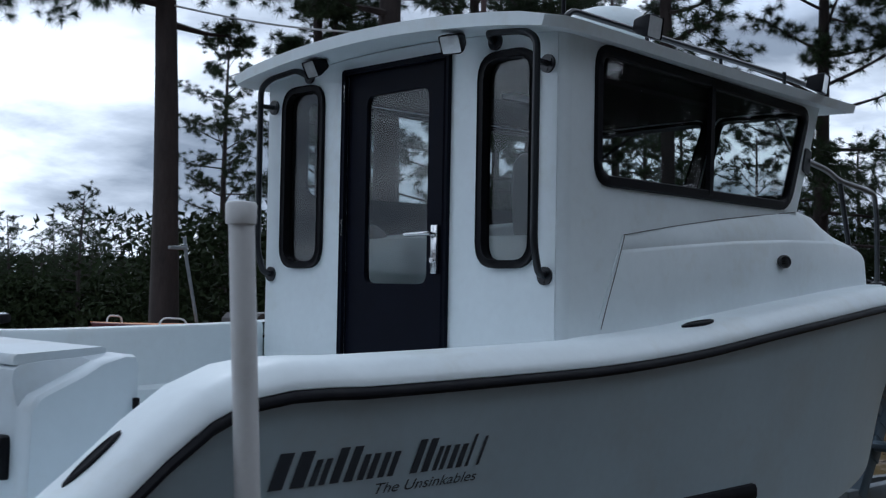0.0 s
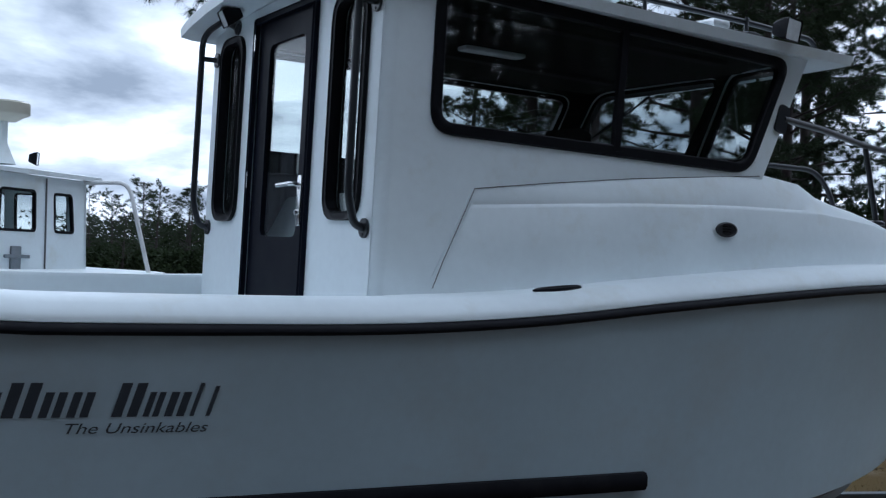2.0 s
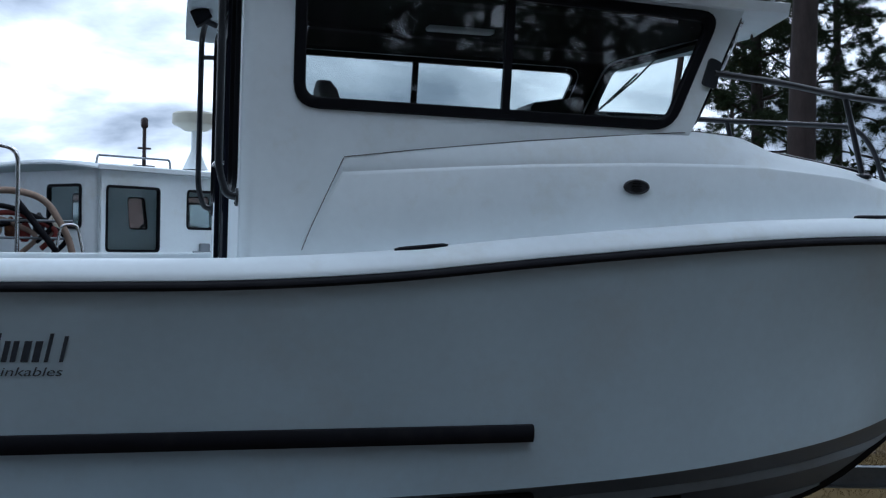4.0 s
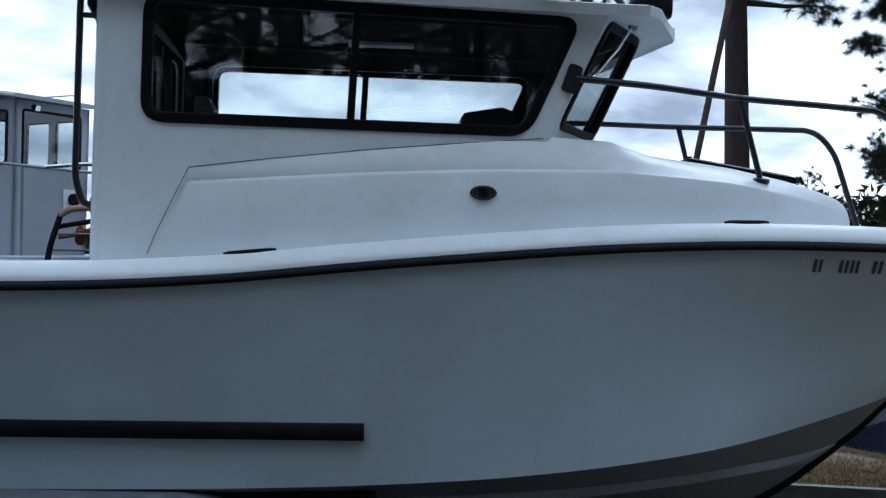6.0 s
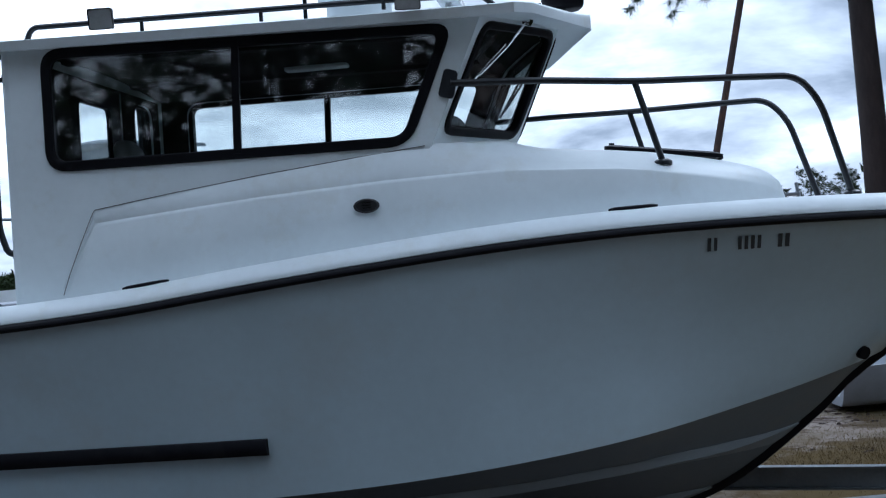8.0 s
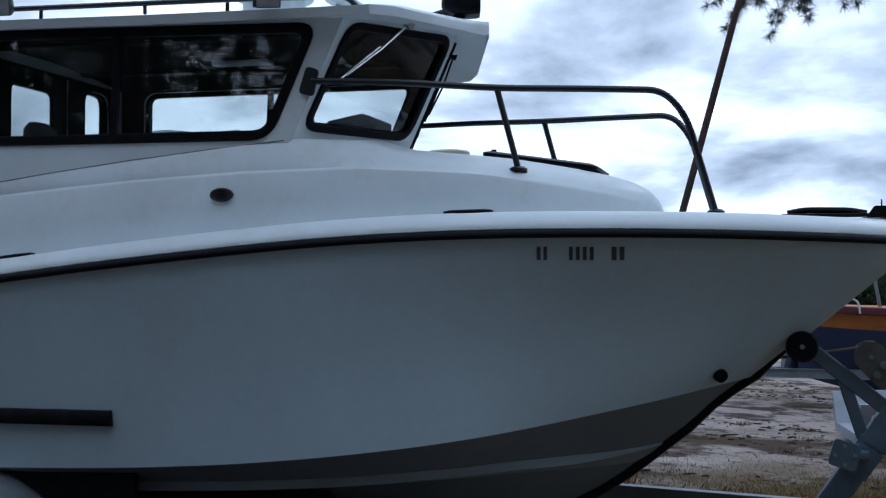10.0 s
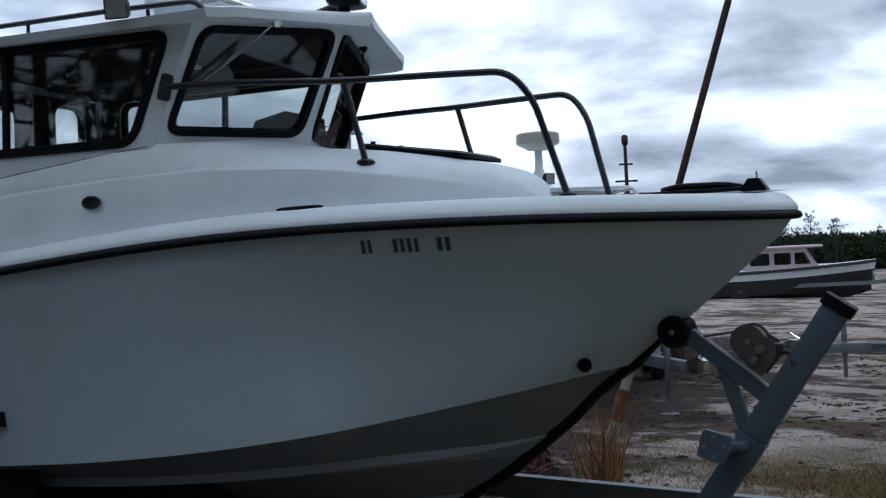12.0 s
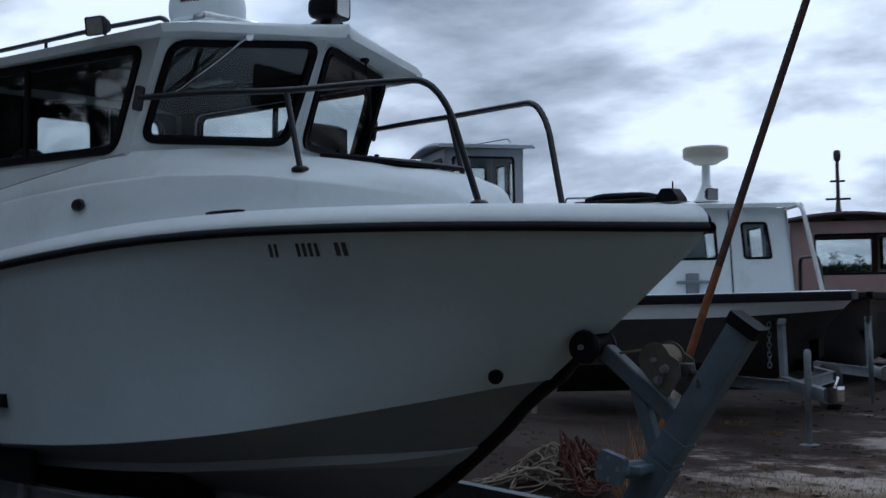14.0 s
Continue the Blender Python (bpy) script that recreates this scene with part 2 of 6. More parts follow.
LENS = material("lamp_lens", (0.75, 0.77, 0.78), 0.12, var=0.15, scale=30, fine=140, metal=0.6)
RUST = material("rusted_steel", (0.12, 0.045, 0.025), 0.8, var=0.5, scale=10, fine=60, stain=(0.35, 0.16, 0.04), stain_amount=0.8, bump=0.3)
BARK = material("pine_bark", (0.036, 0.027, 0.025), 0.95, var=0.5, scale=6, fine=30, bump=0.9, stain=(0.018, 0.014, 0.014), stain_amount=0.8, stretch=(1, 1, 0.3))
NEEDLE = material("pine_needles", (0.03, 0.045, 0.02), 0.75, spec=0.2, var=0.5, scale=0.9, fine=12)
LEAF = material("shrub_leaves", (0.02, 0.029, 0.012), 0.8, spec=0.08, var=0.5, scale=1.5, fine=12)
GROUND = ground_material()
ROPE = material("frayed_rope", (0.24, 0.2, 0.15), 0.9, var=0.4, scale=12, fine=80)
ROPE_RED = material("faded_red_rope", (0.075, 0.022, 0.018), 0.9, var=0.4, scale=12, fine=80)
TYRE = material("tyre_rubber", (0.02, 0.02, 0.02), 0.8, var=0.25, scale=9, fine=60)
GREY_HULL = material("grey_aluminium_paint", (0.36, 0.39, 0.44), 0.5, var=0.1, scale=3, fine=40, stain=(0.25, 0.26, 0.27), stain_amount=0.4)
PINK = material("faded_salmon_paint", (0.36, 0.25, 0.23), 0.6, var=0.12, scale=3, fine=40)
DARKBOTTOM = material("dark_antifouling", (0.03, 0.028, 0.03), 0.8, var=0.3, scale=4, fine=40)
CREAM = material("cream_plastic", (0.55, 0.53, 0.44), 0.4, var=0.06, scale=6, fine=40)
ORANGE = material("faded_orange_paint", (0.5, 0.17, 0.03), 0.6, var=0.25, scale=5, fine=40)
POLE = material("dark_rusted_pole", (0.035, 0.016, 0.013), 0.75, var=0.5, scale=5, fine=50, stain=(0.2, 0.07, 0.015), stain_amount=0.5, bump=0.3)
CAULK = material("grey_caulk", (0.12, 0.12, 0.12), 0.7)
TARP = material("dark_blue_tarpaulin", (0.006, 0.008, 0.018), 0.85, spec=0.08, var=0.4, scale=4, fine=40)
OLIVE = material("withered_grass", (0.15, 0.105, 0.042), 0.9, var=0.5, scale=2, fine=20)
CABLE = material("white_cable", (0.55, 0.56, 0.57), 0.6, var=0.1, scale=6, fine=30)


# ---- building helpers ----
def finish(name, bm, mat, parent=None, label="", smooth=40.0):
    bmesh.ops.remove_doubles(bm, verts=bm.verts, dist=1e-5)
    bmesh.ops.recalc_face_normals(bm, faces=bm.faces)
    me = bpy.data.meshes.new(name)
    bm.to_mesh(me)
    bm.free()
    me.materials.append(mat)
    if smooth:
        me.polygons.foreach_set("use_smooth", [True] * len(me.polygons))
        me.set_sharp_from_angle(angle=radians(smooth))
    ob = new(name, me)
    if parent:
        ob.parent = parent
    if label:
        ob["label"] = label
    return ob


def part(name, bm, mat, parent, label="", smooth=40.0):
    return finish(name, bm, mat, parent, label, smooth)


def thing(name, m, label, category, group="", kind=""):
    e = new(name)
    e.empty_display_size = 0.2
    e.matrix_world = m
    return tagged(e, label, category, group, kind)


def loft(bm, rings, closed=False, cap0=False, cap1=False):
    vs = [[bm.verts.new(p) for p in r] for r in rings]
    n = len(vs[0])
    for a, b in zip(vs, vs[1:]):
        for i in range(n if closed else n - 1):
            j = (i + 1) % n
            bm.faces.new((a[i], a[j], b[j], b[i]))
    if cap0:
        bm.faces.new(vs[0])
    if cap1:
        bm.faces.new(vs[-1])
    return vs


def tube(bm, pts, r, n=10, caps=True, r1=None):
    pts = [Vector(p) for p in pts]
    up = Vector((0, 0, 1))
    rings = []
    prev = None
    for i, p in enumerate(pts):
        d = (pts[min(i + 1, len(pts) - 1)] - pts[max(i - 1, 0)]).normalized()
        a = prev if prev else (up if abs(d.z) < 0.9 else Vector((1, 0, 0)))
        a = (a - d * a.dot(d)).normalized()
        prev = a
        b = d.cross(a)
        k = r if r1 is None else r + (r1 - r) * i / (len(pts) - 1)
        rings.append([p + a * k * math.cos(2 * math.pi * j / n) + b * k * math.sin(2 * math.pi * j / n) for j in range(n)])
    loft(bm, rings, True, caps, caps)


def bend(pts, r, seg=6):
    """A polyline with its corners rounded."""
    pts = [Vector(p) for p in pts]
    out = [pts[0]]
    for a, b, c in zip(pts, pts[1:], pts[2:]):
        u, v = (a - b), (c - b)
        k = min(r, u.length * 0.48, v.length * 0.48)
        p, q = b + u.normalized() * k, b + v.normalized() * k
        for i in range(seg + 1):
            s = i / seg
            out.append(p * (1 - s) ** 2 + b * 2 * s * (1 - s) + q * s * s)
    return out + [pts[-1]]


def box(bm, c, s, bevel=0.0, m=None):
    r = bmesh.ops.create_cube(bm, size=1.0)
    vs = r["verts"]
    for v in vs:
        v.co = Vector((v.co.x * s[0], v.co.y * s[1], v.co.z * s[2])) + Vector(c)
    if bevel:
        es = list({e for v in vs for e in v.link_edges})
        o = bmesh.ops.bevel(bm, geom=es, offset=bevel, segments=2, profile=0.5, affect="EDGES")
        vs = list({v for f in o["faces"] for v in f.verts} | {v for v in vs if v.is_valid})
    if m:
        for v in vs:
            if v.is_valid:
                v.co = m @ v.co
    return vs


def disc(bm, c, axis, r, h, n=24, r2=None):
    axis = Vector(axis).normalized()
    c = Vector(c)
    tube(bm, [c, c + axis * h], r, n, True, r2)


def lathe(bm, c, prof, n=28):
    loft(bm, [[Vector(c) + Vector((r * math.cos(2 * math.pi * i / n), r * math.sin(2 * math.pi * i / n), z)) for i in range(n)] for r, z in prof], True, True, True)


def hermite(xs, ys, x):
    xs, ys = np.asarray(xs, float), np.asarray(ys, float)
    d = np.gradient(ys, xs)
    x = np.asarray(x, float)
    i = np.clip(np.searchsorted(xs, x) - 1, 0, len(xs) - 2)
    h = xs[i + 1] - xs[i]
    t = np.clip((x - xs[i]) / h, 0, 1)
    return ys[i] * (2 * t**3 - 3 * t**2 + 1) + h * d[i] * (t**3 - 2 * t**2 + t) + ys[i + 1] * (-2 * t**3 + 3 * t**2) + h * d[i + 1] * (t**3 - t**2)


def round_poly(pts, r, seg=5):
    """2D polygon with rounded corners; r one radius or one for each corner."""
    n = len(pts)
    rs = r if isinstance(r, (list, tuple)) else [r] * n
    out = []
    for i in range(n):
        a, b, c = Vector(pts[i - 1]), Vector(pts[i]), Vector(pts[(i + 1) % n])
        u, v = (a - b).normalized(), (c - b).normalized()
        k = min(rs[i], (a - b).length * 0.49, (c - b).length * 0.49)
        p, q = b + u * k, b + v * k
        for j in range(seg + 1):
            s = j / seg
            out.append(p * (1 - s) ** 2 + b * 2 * s * (1 - s) + q * s * s)
    return out


def inset(pts, d):
    """Polygon corners moved inwards by d (convex, any direction)."""
    c = sum((Vector(p) for p in pts), Vector((0, 0))) / len(pts)
    n = len(pts)
    out = []
    for i in range(n):
        a, b, e = Vector(pts[i - 1]), Vector(pts[i]), Vector(pts[(i + 1) % n])
        n1 = Vector((-(b - a).y, (b - a).x)).normalized()
        n2 = Vector((-(e - b).y, (e - b).x)).normalized()
        if n1.dot(c - b) < 0:
            n1 = -n1
        if n2.dot(c - b) < 0:
            n2 = -n2
        k = n1 + n2
        out.append(b + k * (d / (1 + n1.dot(n2))))
    return out


class Plane:
    """A flat frame: o origin, u and v directions; w is the normal."""

    def __init__(self, o, u, v):
        self.o, self.u = Vector(o), Vector(u).normalized()
        v = Vector(v)
        self.v = (v - self.u * v.dot(self.u)).normalized()
        self.w = self.u.cross(self.v)

    def at(self, p, d=0.0):
        return self.o + self.u * p[0] + self.v * p[1] + self.w * d

    def of(self, q):
        q = Vector(q) - self.o
        return (q.dot(self.u), q.dot(self.v))


def panel(bm, pl, outer, holes, d0, d1):
    """A flat sheet with holes, from depth d0 to d1 along the normal."""
    loops = [outer] + holes
    for d in (d0, d1):
        es = []
        for lp in loops:
            vs = [bm.verts.new(pl.at(p, d)) for p in lp]
            es += [bm.edges.new((vs[i], vs[(i + 1) % len(vs)])) for i in range(len(vs))]
        bmesh.ops.triangle_fill(bm, use_beauty=True, use_dissolve=False, edges=es)
    for lp in loops:
        a = [bm.verts.new(pl.at(p, d0)) for p in lp]
        b = [bm.verts.new(pl.at(p, d1)) for p in lp]
        for i in range(len(lp)):
            j = (i + 1) % len(lp)
            bm.faces.new((a[i], a[j], b[j], b[i]))


def ring_frame(bm, pl, corners, r, width, d0, d1, round_edge=0.006):
    """A window frame: a ring of the given width inside the corners."""
    o = round_poly(corners, r)
    i = round_poly(inset(corners, width), max(r - width, 0.01) if not isinstance(r, (list, tuple)) else [max(k - width, 0.01) for k in r])
    o2 = round_poly(inset(corners, round_edge), r)
    i2 = round_poly(inset(corners, width - round_edge), max(r - width, 0.01) if not isinstance(r, (list, tuple)) else [max(k - width, 0.01) for k in r])
    n = len(o)
    rings = [[pl.at(p, d) for p in q] for q, d in ((o, d0), (o, d1 - round_edge), (o2, d1), (i2, d1), (i, d1 - round_edge), (i, d0))]
    loft(bm, rings + [rings[0]], True)


def pane(bm, pl, corners, r, d, t=0.005):
    p = round_poly(corners, r)
    a = [bm.verts.new(pl.at(q, d)) for q in p]
    b = [bm.verts.new(pl.at(q, d + t)) for q in p]
    bm.faces.new(a)
    bm.faces.new(b[::-1])
    for i in range(len(p)):
        j = (i + 1) % len(p)
        bm.faces.new((a[i], a[j], b[j], b[i]))


# ---- ground ----
def ground_height(x, y):
    """The yard falls gently towards the bows of the boats and levels out far off."""
    return 0.02 - 0.036 * 24.0 * math.tanh(x / 24.0)


def build_ground():
    xs = sorted({s * (0.0 + 0.9 * i + 0.028 * i**2.6) for i in range(0, 38) for s in (-1, 1)})
    bm = bmesh.new()
    g = []
    for x in xs:
        row = []
        for y in xs:
            near = math.exp(-((x - 6) ** 2 + (y - 4) ** 2) / 900.0)
            z = ground_height(x, y) + near * (0.05 * noise.noise((x * 0.35, y * 0.35, 0.0)) + 0.02 * noise.noise((x * 1.4, y * 1.4, 3.0)))
            row.append(bm.verts.new((x, y, z)))
        g.append(row)
    for a, b in zip(g, g[1:]):
        for i in range(len(xs) - 1):
            bm.faces.new((a[i], b[i], b[i + 1], a[i + 1]))
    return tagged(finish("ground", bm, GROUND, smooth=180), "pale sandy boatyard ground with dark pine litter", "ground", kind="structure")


build_ground()

# ---- the pilothouse boat on its trailer ----
BOAT_POSE = pose(3.4, 3.72, 0, 0, 0.6, 0.4)
boat = thing("pilothouse_boat", BOAT_POSE, "white fibreglass pilothouse fishing boat with black rub rail on a trailer", "boat")

# sheer line at the rub rail's lower edge: half beam and height along the boat
SX = [-2.5, -2.16, -2.0, -1.88, -1.79, -1.71, -1.6, -1.2, -0.6, 0.0, 0.6, 1.2, 1.8, 2.4, 3.0, 3.6, 4.1, 4.6, 4.88, 5.03]
SY = [1.27, 1.27, 1.27, 1.27, 1.27, 1.27, 1.275, 1.28, 1.285, 1.283, 1.272, 1.265, 1.24, 1.18, 1.072, 0.912, 0.71, 0.44, 0.22, 0.0]
SZ = [0.86, 1.05, 1.18, 1.27, 1.326, 1.364, 1.386, 1.393, 1.404, 1.421, 1.463, 1.531, 1.593, 1.646, 1.677, 1.686, 1.684, 1.674, 1.668, 1.669]
CX = [-2.5, 0.0, 0.56, 1.34, 1.9, 2.4, 3.0, 3.5, 3.9, 4.12, 4.27]
CY = [1.08, 1.08, 1.08, 1.08, 1.065, 1.0, 0.84, 0.59, 0.35, 0.18, 0.0]
CZ = [0.55, 0.555, 0.567, 0.6, 0.64, 0.69, 0.772, 0.866, 0.95, 1.0, 1.03]
KX = [-2.5, 1.0, 2.0, 2.6, 3.05, 3.45, 3.63, 3.78, 3.93, 4.06, 4.27]
KZ = [0.1, 0.1, 0.12, 0.16, 0.235, 0.39, 0.51, 0.63, 0.75, 0.88, 1.03]


def sheer(x):
    return Vector((x, -float(hermite(SX, SY, x)), float(hermite(SX, SZ, x))))


def sheer_in(x):
    """The level direction from the starboard sheer into the boat."""
    d = sheer(min(x + 0.02, 5.03)) - sheer(max(x - 0.02, -2.5))
    d.z = 0
    d.normalize()
    return Vector((-d.y, d.x, 0))


NU = 72
US = [1 - (1 - i / NU) ** 1.35 for i in range(NU + 1)]


def hull_half(u):
    """Starboard ring from sheer to chine, and from chine to keel."""
    xs_, xc = -2.5 + u * 7.53, -2.5 + u * 6.77
    s = sheer(xs_)
    c = Vector((xc, -float(hermite(CX, CY, xc)), float(hermite(CX, CZ, xc))))
    k = Vector((xc, 0, float(hermite(KX, KZ, xc))))
    if u > 0.9999:
        s, c, k = Vector((5.03, 0, 1.669)), Vector((4.27, 0, 1.03)), Vector((4.27, 0, 1.03))
    flare = 0.07 * math.exp(-(((u - 0.83) / 0.13) ** 2)) + 0.012
    flare *= min(1.0, (1 - u) / 0.06)
    side = []
    for i in range(13):
        v = i / 12
        p = s.lerp(c, v)
        p.y += flare * math.sin(math.pi * v) ** 1.0 * (1.2 - 0.6 * v)
        p.y = min(p.y, 0)
        side.append(p)
    # the hull laps up behind the rub rail
    side[0].z += 0.034
    bottom = [c.copy()]
    for w in (0.15, 0.3, 0.45, 0.6, 0.8, 1.0):
        p = c.lerp(k, w)
        p.z += 0.012 * math.sin(math.pi * w)
        bottom.append(p)
    return side, bottom


def mirror(p):
    return Vector((p[0], -p[1], p[2]))


def build_hull():
    bs, bb = bmesh.new(), bmesh.new()
    halves = [hull_half(u) for u in US]
    for f in (lambda p: p, mirror):
        loft(bs, [[f(p) for p in h[0]] for h in halves])
        loft(bb, [[f(p) for p in h[1]] for h in halves])
    # transom
    h = halves[0]
    ring = h[0] + h[1][1:] + [mirror(p) for p in (h[0] + h[1][1:])[::-1][1:]]
    bs.faces.new([bs.verts.new(p) for p in ring])
    part("hull_sides", bs, HULL, boat, smooth=50)
    part("hull_bottom", bb, BOTTOM_SHADED, boat, "scuffed hull bottom coloured darker for its shade, with spray strakes", smooth=30)


build_hull()


def build_spray_strakes():
    """Two wedge-shaped strakes a side that run into the keel towards the bow."""
    for fx, fv in (([-2.5, 2.4, 2.8, 3.2, 3.5, 3.7, 3.84], [0.27, 0.27, 0.29, 0.36, 0.52, 0.74, 0.985]), ([-2.5, 2.0, 2.4, 2.8, 3.2, 3.42], [0.6, 0.62, 0.67, 0.77, 0.87, 0.985])):
        x1 = fx[-1]
        for f in (lambda p: p, mirror):
            rings = []
            for x in np.linspace(-2.45, x1, 60):
                w = float(hermite(fx, fv, x))
                c = Vector((x, -float(hermite(CX, CY, x)), float(hermite(CX, CZ, x))))
                k = Vector((x, 0, float(hermite(KX, KZ, x))))
                d = k - c
                n = Vector((0, -abs(d.z), -abs(d.y))).normalized()
                ln = max(d.length, 0.05)
                h = 0.02 * min(1.0, (x1 - x) / 0.5 + 0.1)
                at = lambda v: c.lerp(k, v) + Vector((0, 0, 0.012 * math.sin(math.pi * min(v, 1))))
                a, b = min(w, 0.97), min(w + 0.13 / ln, 0.99)
                rings.append([f(q) for q in (at(a) - n * 0.006, at(a) + Vector((0, -0.004, -0.002)), at(a) + Vector((0, -0.002, -2.3 * h)), at(b) + n * 0.002, at(b) - n * 0.006)])
            bm = bmesh.new()
            loft(bm, rings, True, True, True)
            part("spray_strake", bm, STRAKE_SHADED, boat, smooth=25)


build_spray_strakes()
RX = [-2.5 + 7.53 * u for u in US]


def strip_along(prof, xs=RX, both=True):
    """Sweep a profile of (inward, up) along the sheer, on both sides."""
    bm = bmesh.new()
    for f in (lambda p: p, mirror) if both else (lambda p: p,):
        rings = []
        for x in xs:
            s, n = sheer(x), sheer_in(x)
            r = []
            for a, b in prof:
                p = s + n * a + Vector((0, 0, b))
                if a > 0:
                    p.y = min(p.y, -0.0005)
                r.append(f(p))
            rings.append(r)
        loft(bm, rings)
    return bm


part("rub_rail", strip_along([(0.004, 0.018), (-0.02, 0.019), (-0.036, 0.024), (-0.042, 0.032), (-0.041, 0.043), (-0.032, 0.053), (-0.018, 0.058), (0.0, 0.058)]), BLACK, boat, "thick black rubber rub rail")
CAP = [(0.0, 0.052), (-0.017, 0.054), (-0.022, 0.06), (-0.021, 0.072), (-0.015, 0.086), (-0.002, 0.101), (0.016, 0.118), (0.042, 0.134), (0.075, 0.142), (0.13, 0.144), (0.235, 0.142)]
part("gunwale_cap", strip_along(CAP), WHITE, boat, "rounded white gunwale cap")
TRUNK_X = [0.25, 0.6, 1.2, 1.85, 2.4, 2.8, 3.1, 3.34, 3.53, 3.67, 3.755, 3.808]
TRUNK_Y = [1.0, 1.005, 1.0, 0.978, 0.925, 0.845, 0.755, 0.65, 0.535, 0.41, 0.28, 0.06]


def build_deck():
    bm = bmesh.new()
    rings = []
    for x in [v for v in RX if v > 0.0]:
        s, n = sheer(x), sheer_in(x)
        p = s + n * 0.235 + Vector((0, 0, 0.142))
        p.y = min(p.y, -0.0005)
        ring = [p.lerp(Vector((x, 0, p.z + 0.012)), i / 4) for i in range(5)]
        rings.append(ring + [mirror(q) for q in ring[::-1][1:]])
    loft(bm, rings)
    part("foredeck", bm, WHITE, boat, "white side decks and foredeck")
    bm = bmesh.new()
    floor_z = 0.95
    for f in (lambda p: p, mirror):
        rings = []
        for x in [v for v in RX if v < 0.02] + [0.03]:
            s, n = sheer(x), sheer_in(x)
            a = s + n * 0.235 + Vector((0, 0, 0.142))
            rings.append([f(q) for q in (a, a + Vector((0, 0.012, -0.02)), a + Vector((0, 0.012, -0.28)), Vector((a.x, a.y + 0.05, min(a.z - 0.3, 1.3))), Vector((a.x, a.y + 0.06, floor_z)), Vector((a.x, 0, floor_z)))])
        loft(bm, rings)
    part("cockpit_liner", bm, WHITE, boat, "white moulded cockpit liner and sole")
    bm = bmesh.new()
    box(bm, (-2.45, 0, 0.9), (0.08, 2.4, 0.5), 0.02)
    part("transom_top", bm, WHITE, boat)


build_deck()


def build_trunk():
    """The raised cabin trunk ahead of and around the pilothouse."""
    xs = [0.26, 0.3, 0.36, 0.43, 0.6, 0.9, 1.3, 1.85, 2.1, 2.3, 2.4, 2.48, 2.58, 2.75, 2.95, 3.1, 3.25, 3.39, 3.5, 3.595, 3.67, 3.727, 3.765, 3.793, 3.808]
    CRX, CRZ = [0.26, 0.43, 1.2, 1.8, 2.4, 3.0, 3.39, 3.67, 3.808], [1.62, 1.93, 1.995, 2.03, 2.047, 2.02, 1.965, 1.915, 1.86]
    JX, JZ = [0.26, 0.43, 1.2, 1.8, 2.1, 2.4, 2.6, 3.0, 3.39, 3.67, 3.765, 3.808], [1.64, 2.0, 2.1, 2.17, 2.2, 2.185, 2.13, 2.085, 2.03, 1.975, 1.93, 1.86]
    ZX, ZZ = [0.26, 0.43, 1.2, 2.1, 2.38, 2.44, 2.54, 2.7, 2.85, 3.08, 3.27, 3.445, 3.595, 3.69, 3.755, 3.808], [1.66, 2.01, 2.12, 2.22, 2.25, 2.225, 2.192, 2.175, 2.163, 2.139, 2.106, 2.076, 2.038, 2.005, 1.962, 1.865]
    bm = bmesh.new()
    rings = []
    for x in xs:
        yb = float(hermite(TRUNK_X, TRUNK_Y, x))
        zc, zj, zt = (float(np.interp(x, a, b)) for a, b in ((CRX, CRZ), (JX, JZ), (ZX, ZZ)))
        s = sheer(x)
        zb = s.z + 0.12
        wall = 1.024 - 0.064 * x
        k = min(1.0, max(0.0, (x - 2.0) / 0.7))
        yj = wall * (1 - k) + yb * 0.8 * k
        keys = [(yb + 0.012, zb), (yb + 0.004, zb + (zc - zb) * 0.5), (yb - 0.004, zc - 0.012), (yb - 0.009, zc - 0.002), (yb - 0.011 - 0.1 * (yb - yj), zc + 0.006), (yb - 0.4 * (yb - yj), zc + (zj - zc) * 0.45), (yj, zj), (yj - 0.1 * yb, zj + (zt - zj) * 0.35), (yb * 0.45, zj + (zt - zj) * 0.85), (0.0, zt)]
        r = [Vector((x, -max(a, 0), b)) for a, b in keys]
        rings.append(r + [mirror(q) for q in r[::-1][1:]])
    loft(bm, rings, False)
    part("cabin_trunk", bm, WHITE, boat, "sloping white moulded cabin trunk", smooth=35)
    # dark caulked seam at its after edge
    for f in (lambda p: p, mirror):
        bm = bmesh.new()
        tube(bm, [f(p) for p in ((0.262, -1.017, 1.6), (0.3, -1.0165, 1.7), (0.362, -1.013, 1.84), (0.428, -1.004, 1.985), (0.436, -0.998, 2.0), (0.8, -0.975, 2.052), (1.25, -0.945, 2.11), (1.7, -0.915, 2.158), (2.05, -0.892, 2.192))], 0.002, 6)
        part("seam", bm, CAULK, boat, "thin grey caulked seam")


build_trunk()

# pilothouse walls
SIDE = {}
for sgn, nm in ((-1, "starboard"), (1, "port")):
    SIDE[nm] = Plane((0, sgn * 1.02, 0), Vector((1, -sgn * 0.064, 0)), (0, 0, 1))
AFT = Plane((0.0, 0, 0), (0, 1, 0), (0, 0, 1))
ROOF_Z = lambda y: 2.80 + 0.075 * (1 - (y / 1.1) ** 2)
WALL_TOP = 2.83


def out_of(pl, sgn_out):
    """+1 where the plane's normal points away from the cabin."""
    return 1 if pl.w.dot(Vector(sgn_out)) > 0 else -1


SIDE_WIN = [(0.212, 2.196), (1.985, 2.194), (2.232, 2.765), (0.212, 2.797)]


